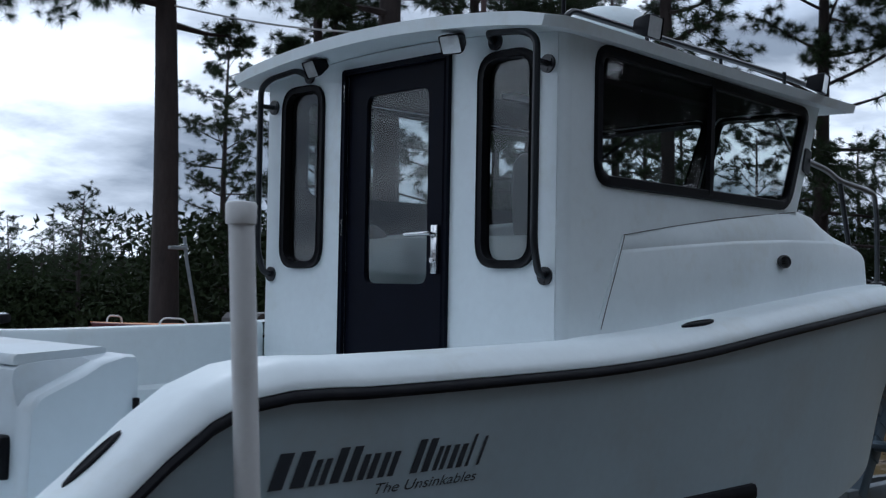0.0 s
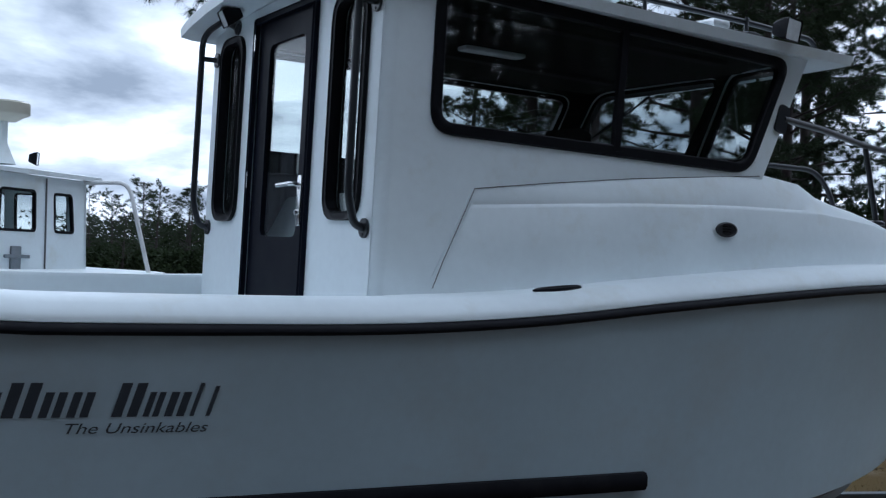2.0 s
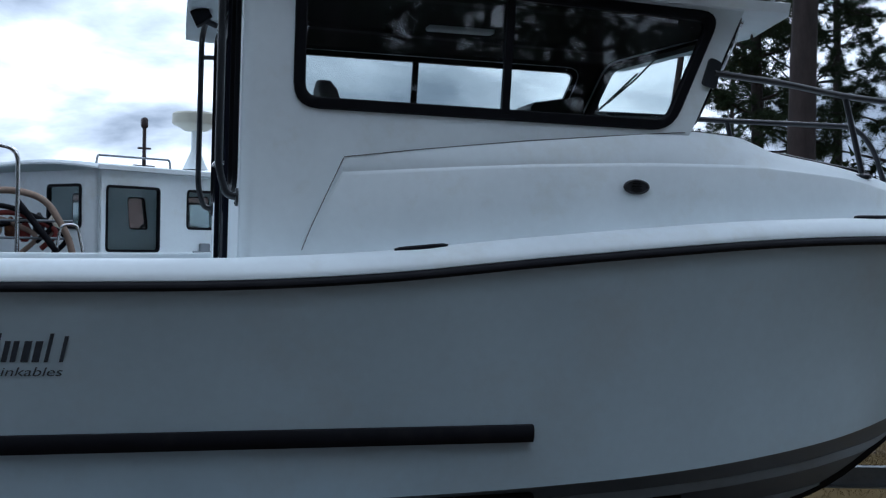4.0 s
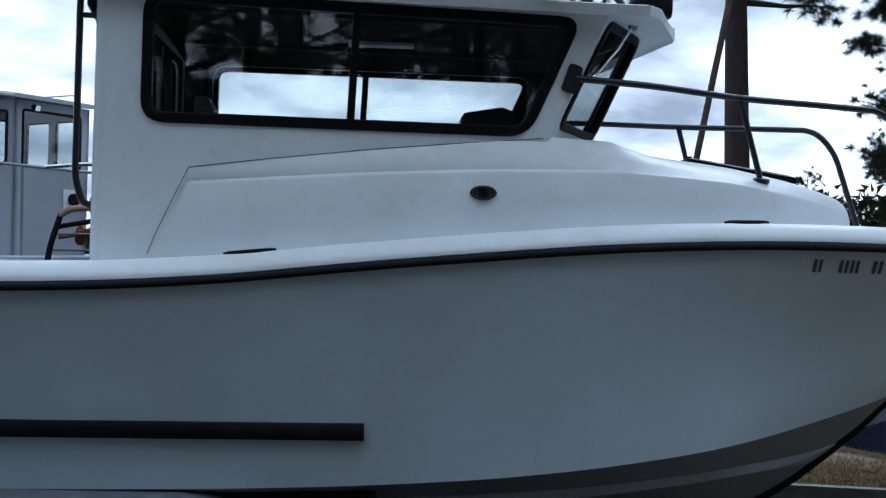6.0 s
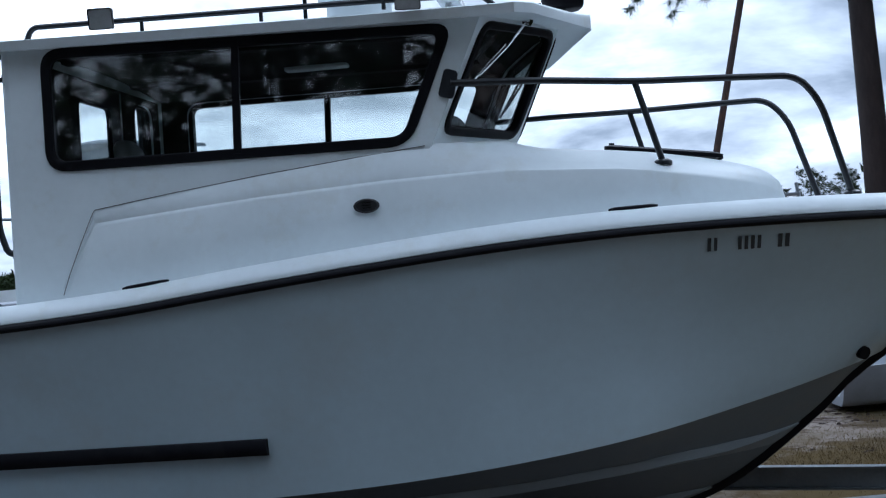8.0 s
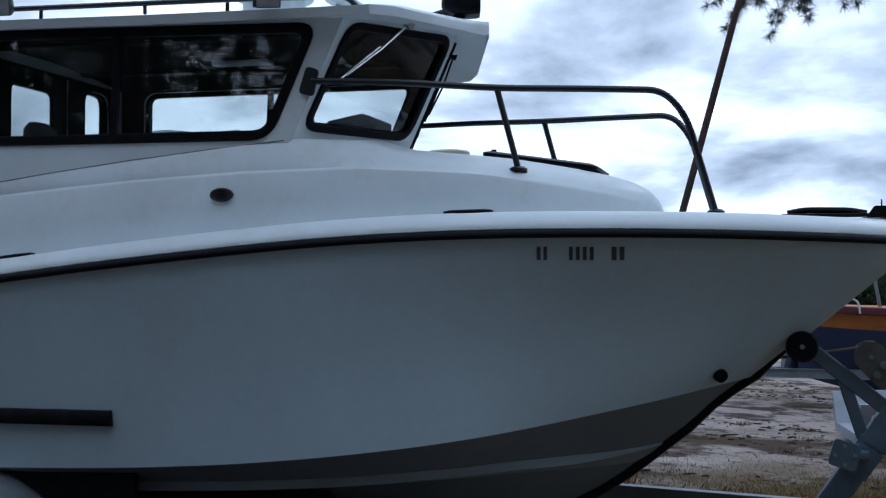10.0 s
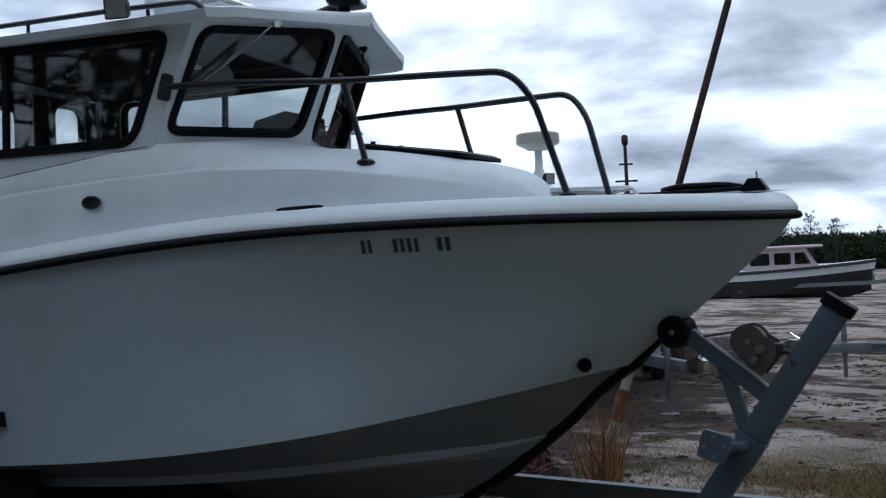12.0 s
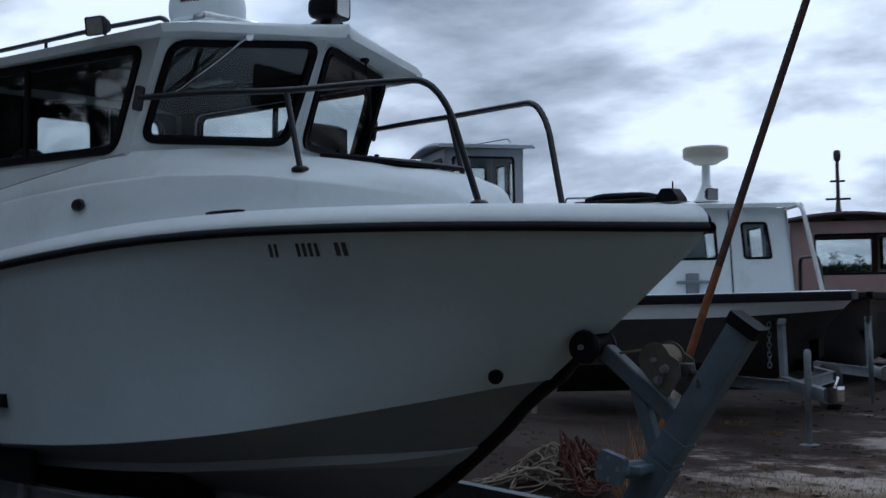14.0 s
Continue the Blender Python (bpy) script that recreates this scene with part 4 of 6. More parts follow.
    # rubbing strake low on the side
    for f in (lambda p: p, mirror):
        bm = bmesh.new()
        rings = []
        for x in np.linspace(-2.3, 1.26, 30):
            u = (x + 2.5) / 7.2
            side, _ = hull_half(u)
            z = 0.838 + 0.008 * x
            ys = [q.y for q in side][::-1]
            zs = [q.z for q in side][::-1]
            y = float(np.interp(z, zs, ys))
            rings.append([f(Vector((x, y + a, z + b))) for a, b in ((0.02, -0.05), (-0.022, -0.044), (-0.034, -0.024), (-0.034, 0.01), (-0.024, 0.028), (0.02, 0.034))])
        loft(bm, rings, True, True, True)
        part("side_strake", bm, BLACK, boat, "black rubbing strake")


build_deck_fittings()


def side_point(x, z, off=0.003):
    """A point on the starboard hull side at a station and height."""
    best = None
    for it in range(3):
        u = (x + 2.5) / 7.53 if best is None else best
        side, _ = hull_half(min(max(u, 0), 0.999))
        zs, xs_, ys = [q.z for q in side][::-1], [q.x for q in side][::-1], [q.y for q in side][::-1]
        best = u + (x - float(np.interp(z, zs, xs_))) / 7.53
    return Vector((x, float(np.interp(z, zs, ys)) - off, z))


def bar_on_hull(bm, x0, x1, z0, z1, slant=0.0):
    n = 3
    vs = []
    for d in (0.004, 0.0):
        row = []
        for i in range(n + 1):
            x = x0 + (x1 - x0) * i / n
            row.append((bm.verts.new(side_point(x, z0, d)), bm.verts.new(side_point(x + slant, z1, d))))
        vs.append(row)
    for row in vs[:1]:
        for i in range(n):
            bm.faces.new((row[i][0], row[i + 1][0], row[i + 1][1], row[i][1]))


def build_lettering():
    # the maker's name becomes plain slanted shapes, the registration plain upright bars
    def row(name, x, z0, spec, slant, gap, label, slit=False):
        for w, h in spec:
            if h:
                bm = bmesh.new()
                if slit:
                    # two parallel strokes with a pale gap
                    leg = (w - gap) * 0.4
                    bar_on_hull(bm, x, x + leg, z0, z0 + h, slant * h)
                    if w > 0.06:
                        part(name, bm, LETTER, boat, label, smooth=0)
                        bm = bmesh.new()
                        bar_on_hull(bm, x + w - gap - leg, x + w - gap, z0, z0 + h, slant * h)
                else:
                    bar_on_hull(bm, x, x + w - gap, z0, z0 + h, slant * h)
                part(name, bm, LETTER, boat, label, smooth=0)
            x += w

    row("name_bar", -1.555, 1.15, ((0.15, 0.112), (0.08, 0.082), (0.11, 0.112), (0.085, 0.082), (0.085, 0.082), (0.055, 0), (0.1, 0.112), (0.07, 0.082), (0.085, 0.082), (0.055, 0.112), (0.055, 0.102)), 0.22, 0.018, "dark slanted name bar", True)
    row("registration_bar", 3.315, 1.603, ((0.03, 0.06), (0.028, 0.06), (0.082, 0), (0.03, 0.06), (0.03, 0.06), (0.03, 0.06), (0.03, 0.06), (0.065, 0), (0.034, 0.06), (0.034, 0.06)), 0.06, 0.013, "dark registration bar")
    # the motto under the name, laid on the curve of the side
    cu = bpy.data.curves.new("motto", "FONT")
    cu.body, cu.size, cu.shear, cu.space_character = "The Unsinkables", 0.05, 0.25, 1.0
    tmp = bpy.data.objects.new("motto", cu)
    me = bpy.data.meshes.new_from_object(tmp)
    bpy.data.objects.remove(tmp)
    bm = bmesh.new()
    bm.from_mesh(me)
    wide = max(v.co.x for v in bm.verts)
    for v in bm.verts:
        v.co = side_point(-1.14 + v.co.x * 0.475 / wide, 1.096 + v.co.y, 0.004)
    part("motto", bm, LETTER, boat, "thin dark slanted motto lettering", smooth=0)["kind"] = "stuff"


build_lettering()
# round black fittings either side of the stem
for f in (lambda p: p, mirror):
    bm = bmesh.new()
    c, n = f(side_point(4.1, 1.045, 0.0)), f(Vector((0.5, -0.8, -0.25))).normalized()
    disc(bm, c - n * 0.02, n, 0.036, 0.03, 18, 0.033)
    part("bow_fitting", bm, FRAME, boat, "round black bow fitting")


def build_interior():
    bm = bmesh.new()
    box(bm, (1.1, 0, 0.97), (2.2, 1.9, 0.04))
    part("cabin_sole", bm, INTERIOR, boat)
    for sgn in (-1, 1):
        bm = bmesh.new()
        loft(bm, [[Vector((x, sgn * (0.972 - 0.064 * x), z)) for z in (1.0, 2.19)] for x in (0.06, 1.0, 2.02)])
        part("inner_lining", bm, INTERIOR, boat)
    bm = bmesh.new()
    rings = []
    for y in (-0.86, -0.3, 0.3, 0.86):
        rings.append([Vector(p) for p in ((1.6, y, 1.0), (1.6, y, 2.02), (1.66, y, 2.12), (2.1, y, 2.18), (2.2 - 0.2 * abs(y), y, 1.0))])
    loft(bm, rings, True, True, True)
    part("dashboard", bm, DASH, boat, "charcoal dashboard", smooth=30)
    bm = bmesh.new()
    loft(bm, [[Vector((x, y, z)) for y in (0.46, 0.78)] for x, z in ((1.74, 2.12), (1.74, 2.44), (1.76, 2.47), (1.98, 2.51), (2.06, 2.48), (2.06, 2.16))], False)
    for y in (0.46, 0.78):
        bm.faces.new([bm.verts.new((x, y, z)) for x, z in ((1.74, 2.12), (1.74, 2.44), (1.76, 2.47), (1.98, 2.51), (2.06, 2.48), (2.06, 2.16))])
    part("instrument_pod", bm, DASH, boat, "dark instrument pod", smooth=30)
    for y, drop in ((0.8, 0.4), (-0.5, 0.11)):
        bm = bmesh.new()
        rings = []
        for z, w, x, t in ((1.75, 0.42, 0.55, 0.12), (2.1, 0.44, 0.47, 0.12), (2.35, 0.36, 0.4, 0.1), (2.45, 0.28, 0.375, 0.09), (2.49, 0.16, 0.365, 0.06)):
            k = 0.4
            rings.append([Vector((x + p[0] + drop * 0.4, y + p[1], z - drop)) for p in round_poly([(-t / 2, -w * k), (t / 2, -w * k), (t / 2, w * k), (-t / 2, w * k)], 0.04, 3)])
        loft(bm, rings, True, True, True)
        s = part("helm_seat", bm, VINYL, boat, "grey vinyl helm seat")
        b2 = bmesh.new()
        box(b2, (0.75 + drop * 0.4, y, 1.72 - drop), (0.45, 0.24, 0.12), 0.04)
        part("cushion", b2, VINYL, s)
        b3 = bmesh.new()
        tube(b3, [(0.72 + drop * 0.4, y, 0.98), (0.72 + drop * 0.4, y, 1.67 - drop)], 0.06, 14)
        part("pedestal", b3, CHROME, s)
    bm = bmesh.new()
    cw = Vector((1.52, 0.42, 2.05))
    ax = Vector((-0.8, 0, 0.6)).normalized()
    u, v = Vector((0, 1, 0)), ax.cross(Vector((0, 1, 0)))
    tube(bm, [cw + u * 0.17 * math.cos(a) + v * 0.17 * math.sin(a) for a in np.linspace(0, 2 * math.pi, 25)], 0.014, 8)
    for k in range(3):
        a = k * 2.094
        tube(bm, [cw, cw + u * 0.17 * math.cos(a) + v * 0.17 * math.sin(a)], 0.01, 6)
    tube(bm, [cw, cw - ax * 0.12], 0.03, 10)
    part("steering_wheel", bm, FRAME, boat)
    bm = bmesh.new()
    box(bm, (1.27, 0.3, 2.818), (0.37, 0.09, 0.024), 0.008)
    part("cabin_light", bm, material("white_diffuser", (0.85, 0.86, 0.87), 0.3, var=0.04), boat, "long white cabin ceiling light")


build_interior()


def build_cockpit_box():
    bm = bmesh.new()
    prof = [(-2.0, 0.95), (-1.985, 1.36), (-1.955, 1.4), (-1.9, 1.425), (-1.82, 1.46), (-1.74, 1.5), (-1.66, 1.522), (-1.625, 1.52), (-1.615, 1.5), (-1.615, 0.95)]
    flat = [(-2.0, 0.95), (-1.995, 1.44), (-1.99, 1.475), (-1.97, 1.49), (-1.9, 1.5), (-1.76, 1.51), (-1.66, 1.522), (-1.625, 1.52), (-1.615, 1.5), (-1.615, 0.95)]
    ys = [-0.56, -0.545, -0.47, -0.45, 0.7, 0.715]
    loft(bm, [[Vector((x + (0.01 if i in (0, 5) and x < -1.8 else 0), y, z - (0.008 if i in (0, 5) else 0))) for x, z in (prof if i < 3 else flat)] for i, y in enumerate(ys)], True, True, True)
    b = part("cockpit_box", bm, BOX_SHADED, boat, "white moulded cockpit box with a lid", smooth=35)
    bm = bmesh.new()
    loft(bm, [[Vector((x, y, z)) for x, z in ((-1.985, 1.49), (-1.985, 1.512), (-1.975, 1.524), (-1.68, 1.542), (-1.665, 1.536), (-1.665, 1.51))] for y in (-0.435, 0.6)], True, True, True)
    part("lid", bm, BOX_SHADED, b)
    bm = bmesh.new()
    box(bm, (-2.005, -0.42, 1.2), (0.05, 0.07, 0.14), 0.015)
    part("latch", bm, FRAME, b, "black latch")
    bm = bmesh.new()
    box(bm, (-1.625, -0.57, 1.36), (0.02, 0.02, 0.04), 0.005)
    part("catch", bm, FRAME, b)


build_cockpit_box()


# ---- trailer ----
trailer = thing("boat_trailer", BOAT_POSE, "galvanised tandem-axle boat trailer under the white boat", "trailer")


def i_beam(bm, a, b, w=0.07, h=0.13, t=0.012):
    """A straight I-beam from a to b, given by the middle of its top."""
    a, b = Vector(a), Vector(b)
    d = (b - a).normalized()
    s = d.cross(Vector((0, 0, 1))).normalized()
    prof = [(-w / 2, 0), (w / 2, 0), (w / 2, -t), (t / 2, -t), (t / 2, -h + t), (w / 2, -h + t), (w / 2, -h), (-w / 2, -h), (-w / 2, -h + t), (-t / 2, -h + t), (-t / 2, -t), (-w / 2, -t)]
    loft(bm, [[p + s * x + Vector((0, 0, z)) for x, z in prof] for p in (a, b)], True, True, True)


def wheel(parent, c, sgn, r=0.315, w=0.2, rim=None):
    c = Vector(c)
    bm = bmesh.new()
    n = 40
    rings = []
    for rr, dy in ((r * 0.6, -0.42), (r * 0.86, -0.5), (r * 0.96, -0.44), (r, -0.3), (r, 0.3), (r * 0.96, 0.44), (r * 0.86, 0.5), (r * 0.6, 0.42)):
        rings.append([c + Vector((rr * math.cos(a), dy * w, rr * math.sin(a))) for a in np.linspace(0, 2 * math.pi, n, endpoint=False)])
    loft(bm, rings + [rings[0]], True)
    wh = part("wheel", bm, TYRE, parent, "black trailer wheel")
    bm = bmesh.new()
    rings = []
    for rr, dy in ((r * 0.61, 0.4), (r * 0.57, 0.36), (r * 0.5, 0.2), (r * 0.3, 0.24), (r * 0.16, 0.34), (r * 0.12, 0.42)):
        rings.append([c + Vector((rr * math.cos(a), sgn * dy * w, rr * math.sin(a))) for a in np.linspace(0, 2 * math.pi, 28, endpoint=False)])
    loft(bm, rings, True, False, True)
    part("rim", bm, rim or GALV, wh, "dull wheel rim" if rim else "galvanised rim")


def build_trailer():
    for sgn in (-1, 1):
        bm = bmesh.new()
        i_beam(bm, (-2.9, sgn * 0.93, 0.33), (1.7, sgn * 0.93, 0.345))
        i_beam(bm, (1.68, sgn * 0.93, 0.345), (5.6, sgn * 0.1, 0.36))
        part("side_beam", bm, GALV, trailer, "galvanised side beam")
        # bunk board made deep and black to carry the shade under the hull
        bm = bmesh.new()
        rings = []
        for x in np.linspace(-2.4, 2.2, 14):
            cy, cz, kz = (float(hermite(*q, x)) for q in ((CX, CY), (CX, CZ), (KX, KZ)))
            under = lambda y: cz + (kz - cz) * (cy - y) / cy - 0.012
            y1 = 0.74 - 0.2 * max(0.0, x - 1.7)
            y0 = y1 - 0.24
            rings.append([Vector((x, sgn * y, z)) for y, z in ((y0, under(y0) - 0.09), (y1, under(y1) - 0.13), (y1, under(y1)), (y0, under(y0)))])
        loft(bm, rings, True, True, True)
        part("bunk", bm, BLACK, trailer, "carpeted bunk board, black and deep for the shade under the hull")
        bm = bmesh.new()
        prof = [(-1.28, 0.2), (-1.2, 0.42), (-1.05, 0.525), (-0.9, 0.55), (0.45, 0.55), (0.62, 0.525), (0.79, 0.43), (0.875, 0.3), (0.89, 0.2)]
        y0, y1 = sgn * 1.0, sgn * 1.29
        rings = [[Vector((x, y0, z)) for x, z in prof], [Vector((x, sgn * 1.27, z)) for x, z in prof], [Vector((x, y1, z - 0.012)) for x, z in prof], [Vector((x * 0.985 - 0.003, y1, z - 0.06)) for x, z in prof], [Vector((x * 0.985 - 0.003, sgn * 1.28, z - 0.06)) for x, z in prof], [Vector((x, sgn * 1.265, z - 0.02)) for x, z in prof], [Vector((x, y0, z - 0.01)) for x, z in prof]]
        loft(bm, rings)
        part("fender", bm, GALV, trailer, "rounded galvanised fender")
        bm = bmesh.new()
        box(bm, (-0.58, sgn * 0.985, 0.455), (3.8, 0.05, 0.2), 0.015)
        part("side_bunk", bm, BLACK, trailer, "black carpeted side bunk")
        for x in (-2.2, -0.9, 1.15):
            bm = bmesh.new()
            box(bm, (x, sgn * 0.95, 0.35), (0.07, 0.05, 0.22), 0.006)
            part("bunk_bracket", bm, GALV, trailer)
        for x in (-0.62, 0.28):
            wheel(trailer, (x, sgn * 1.13, 0.205 - 0.026 * (x + 0.2)), sgn)
        bm = bmesh.new()
        y = sgn * 1.36
        tube(bm, [(-1.68, y, 0.3), (-1.767, y, 1.93)], 0.036, 20)
        pp = part("guide_post", bm, PVC, trailer, "upright white PVC guide post")
        bm = bmesh.new()
        lathe(bm, (-1.769, y, 0), [(0.041, 1.925), (0.043, 1.93), (0.043, 1.978), (0.039, 1.986), (0.01, 1.989)], 20)
        part("cap", bm, PVC, pp)
        bm = bmesh.new()
        box(bm, (-1.68, sgn * 1.15, 0.3), (0.07, 0.5, 0.06), 0.006)
        part("post_bracket", bm, GALV, trailer)
    for x, z in ((-2.5, 0.18), (-1.4, 0.17), (1.0, 0.17), (2.6, 0.2)):
        bm = bmesh.new()
        hw = 0.93 if x < 1.7 else 0.73
        tube(bm, bend([(x, -hw, z + 0.09), (x, -0.3, z - 0.13), (x, 0.3, z - 0.13), (x, hw, z + 0.09)], 0.1), 0.035, 8)
        part("cross_member", bm, GALV, trailer)
    for x in (-0.62, 0.28):
        bm = bmesh.new()
        box(bm, (x, 0, 0.2 - 0.026 * (x + 0.2)), (0.06, 2.2, 0.06), 0.005)
        part("axle", bm, GALV, trailer)
    bm = bmesh.new()
    box(bm, (5.3, 0, 0.3), (1.9, 0.09, 0.12), 0.008)
    part("tongue", bm, GALV, trailer, "galvanised tongue")
    bm = bmesh.new()
    box(bm, (6.35, 0, 0.33), (0.28, 0.1, 0.1), 0.03)
    part("coupler", bm, STEELBLUE, trailer)
    # leaning winch post, roller arm and strut
    def bar(bm, a, b, w, h):
        a, b = Vector(a), Vector(b)
        d = (b - a).normalized()
        s = Vector((0, 1, 0))
        n = d.cross(s)
        loft(bm, [[p + s * x * w / 2 + n * y * h / 2 for x, y in ((-1, -0.85), (-0.85, -1), (0.85, -1), (1, -0.85), (1, 0.85), (0.85, 1), (-0.85, 1), (-1, 0.85))] for p in (a, b)], True, True, True)
    axis = lambda z: (4.585 + (z - 0.36) * 0.672, 0.0, z)
    bm = bmesh.new()
    bar(bm, axis(0.3), axis(1.3), 0.1, 0.125)
    wpost = part("winch_post", bm, STEELBLUE, trailer, "leaning blue-grey winch post")
    bm = bmesh.new()
    bar(bm, axis(1.268), axis(1.312), 0.112, 0.152)
    part("cap", bm, BLACK, wpost, "black cap")
    for z0, z1, w, h in ((0.70, 0.715, 0.112, 0.137), (0.79, 0.805, 0.112, 0.137), (0.56, 0.69, 0.118, 0.142)):
        bm = bmesh.new()
        bar(bm, axis(z0), axis(z1), w, h)
        part("clamp", bm, STEELBLUE, wpost)
    bm = bmesh.new()
    bar(bm, (4.92, 0.0, 0.85), (4.53, -0.02, 1.165), 0.07, 0.075)
    arm = part("roller_arm", bm, STEELBLUE, trailer, "blue-grey roller arm")
    bm = bmesh.new()
    bar(bm, (4.68, -0.01, 1.03), (4.79, 0.0, 0.68), 0.055, 0.06)
    part("strut", bm, STEELBLUE, arm)
    bm = bmesh.new()
    prof = [(-0.09, 0.07), (-0.07, 0.078), (-0.02, 0.055), (0.02, 0.055), (0.07, 0.078), (0.09, 0.07)]
    c = Vector((4.485, -0.06, 1.185))
    loft(bm, [[c + Vector((r * math.cos(a), y, r * math.sin(a))) for a in np.linspace(0, 2 * math.pi, 24, endpoint=False)] for y, r in prof], True, True, True)
    part("bow_roller", bm, BLACK, arm, "black rubber bow roller")
    bm = bmesh.new()
    disc(bm, (4.485, -0.17, 1.185), (0, 1, 0), 0.012, 0.22, 10)
    part("pin", bm, GALV, arm)
    # winch: two rounded side plates, drum wound with strap, gears, bolts and crank
    WINCH = material("dull_stained_winch_steel", (0.13, 0.125, 0.115), 0.55, metal=0.4, var=0.3, scale=14, fine=70, stain=(0.07, 0.045, 0.03), stain_amount=0.7)
    bm = bmesh.new()
    cx, cz = 4.81, 1.135
    rim = [(0.078 * math.cos(a), 0.078 * math.sin(a)) for a in np.linspace(radians(20), radians(215), 16)]
    prof = rim + [(0.015, -0.13), (0.06, -0.16), (0.13, -0.07), (0.12, 0.0)]
    loft(bm, [[Vector((cx + p[0], yy, cz + p[1])) for p in prof] for yy in (-0.075, -0.068)], True, True, True)
    wn = part("winch", bm, WINCH, trailer, "dull stained steel hand winch", smooth=30)
    bm = bmesh.new()
    loft(bm, [[Vector((cx + p[0], yy, cz + p[1])) for p in prof] for yy in (0.055, 0.062)], True, True, True)
    part("side_plate", bm, WINCH, wn, smooth=30)
    bm = bmesh.new()
    disc(bm, (cx, -0.068, cz), (0, 1, 0), 0.066, 0.123, 28)
    part("drum", bm, ROPE, wn, "winch drum wound with pale strap")
    for dx, dz, r in ((0.055, -0.035, 0.019), (0.025, -0.085, 0.019), (0.0, 0.0, 0.012)):
        bm = bmesh.new()
        disc(bm, (cx + dx, -0.096, cz + dz), (0, 1, 0), r, 0.022, 12)
        disc(bm, (cx + dx, -0.106, cz + dz), (0, 1, 0), r * 0.55, 0.012, 6)
        part("bolt", bm, GALV, wn)
    bm = bmesh.new()
    tube(bm, bend([(cx + 0.1, -0.03, cz - 0.03), (cx + 0.19, -0.03, cz - 0.055), (cx + 0.2, -0.05, cz - 0.11)], 0.02), 0.013, 8)
    box(bm, (cx + 0.125, -0.02, cz - 0.04), (0.06, 0.07, 0.06), 0.012)
    part("crank_handle", bm, DASH, wn, "dark crank hub")
    bm = bmesh.new()
    tube(bm, [(cx - 0.05, -0.01, cz + 0.045), (4.55, -0.02, 1.15), (4.38, 0, 1.12)], 0.006, 6)
    part("strap", bm, ROPE, wn, "pale winch strap")
    # swivel jack bracket and jack
    bm = bmesh.new()
    tube(bm, [(4.7, -0.21, 0.665), (4.74, 0.0, 0.655)], 0.04, 14)
    box(bm, (4.73, -0.09, 0.665), (0.13, 0.17, 0.035), 0.006)
    jb = part("jack_bracket", bm, STEELBLUE, trailer, "blue-grey jack bracket")
    bm = bmesh.new()
    loft(bm, [[Vector((4.675 + p[0], y, 0.675 + p[1])) for p in round_poly([(-0.08, -0.045), (0.045, -0.08), (0.08, 0.045), (-0.045, 0.08)], 0.02, 3)] for y in (-0.235, -0.195)], True, True, True)
    part("plate", bm, STEELBLUE, jb)
    for dx, dz in ((-0.045, 0.0), (0.045, 0.0), (0.0, 0.045), (0.0, -0.045)):
        bm = bmesh.new()
        disc(bm, (4.675 + dx, -0.235, 0.675 + dz), (0, -1, 0), 0.01, 0.008, 8)
        part("bolt", bm, GALV, jb)


build_trailer()


# ---- trees ----
def tufts_mesh(rng, centres, axes, n, ln, wide):
    """Brushes of n needles round twig ends: vertices and triangles."""
    c = np.repeat(np.array(centres), n, axis=0)
    ax = np.repeat(np.array(axes), n, axis=0)
    k = len(c)
    d = ax * rng.uniform(-0.25, 1.0, (k, 1)) + rng.normal(0, 1, (k, 3)) * (0.75, 0.75, 0.6)
    d /= np.linalg.norm(d, axis=1, keepdims=True) + 1e-6
    s = np.cross(d, rng.normal(0, 1, (k, 3)))
    s *= ln * wide / (np.linalg.norm(s, axis=1, keepdims=True) + 1e-6)
    l = ln * rng.uniform(0.65, 1.15, (k, 1))
    tip = c + d * l + np.array((0, 0, -0.12)) * l
    return np.stack((c - s, c + s, tip), axis=1).reshape(-1, 3)


def triangles(name, verts, mat):
    """A mesh of loose triangles from an array of corners."""
    me = bpy.data.meshes.new(name)
    k = len(verts)
    me.vertices.add(k)
    me.vertices.foreach_set("co", verts.astype(np.float32).ravel())
    me.loops.add(k)
    me.loops.foreach_set("vertex_index", np.arange(k, dtype=np.int32))
    me.polygons.add(k // 3)
    me.polygons.foreach_set("loop_start", np.arange(0, k, 3, dtype=np.int32))
    me.update(calc_edges=True)
    me.materials.append(mat)
    return me


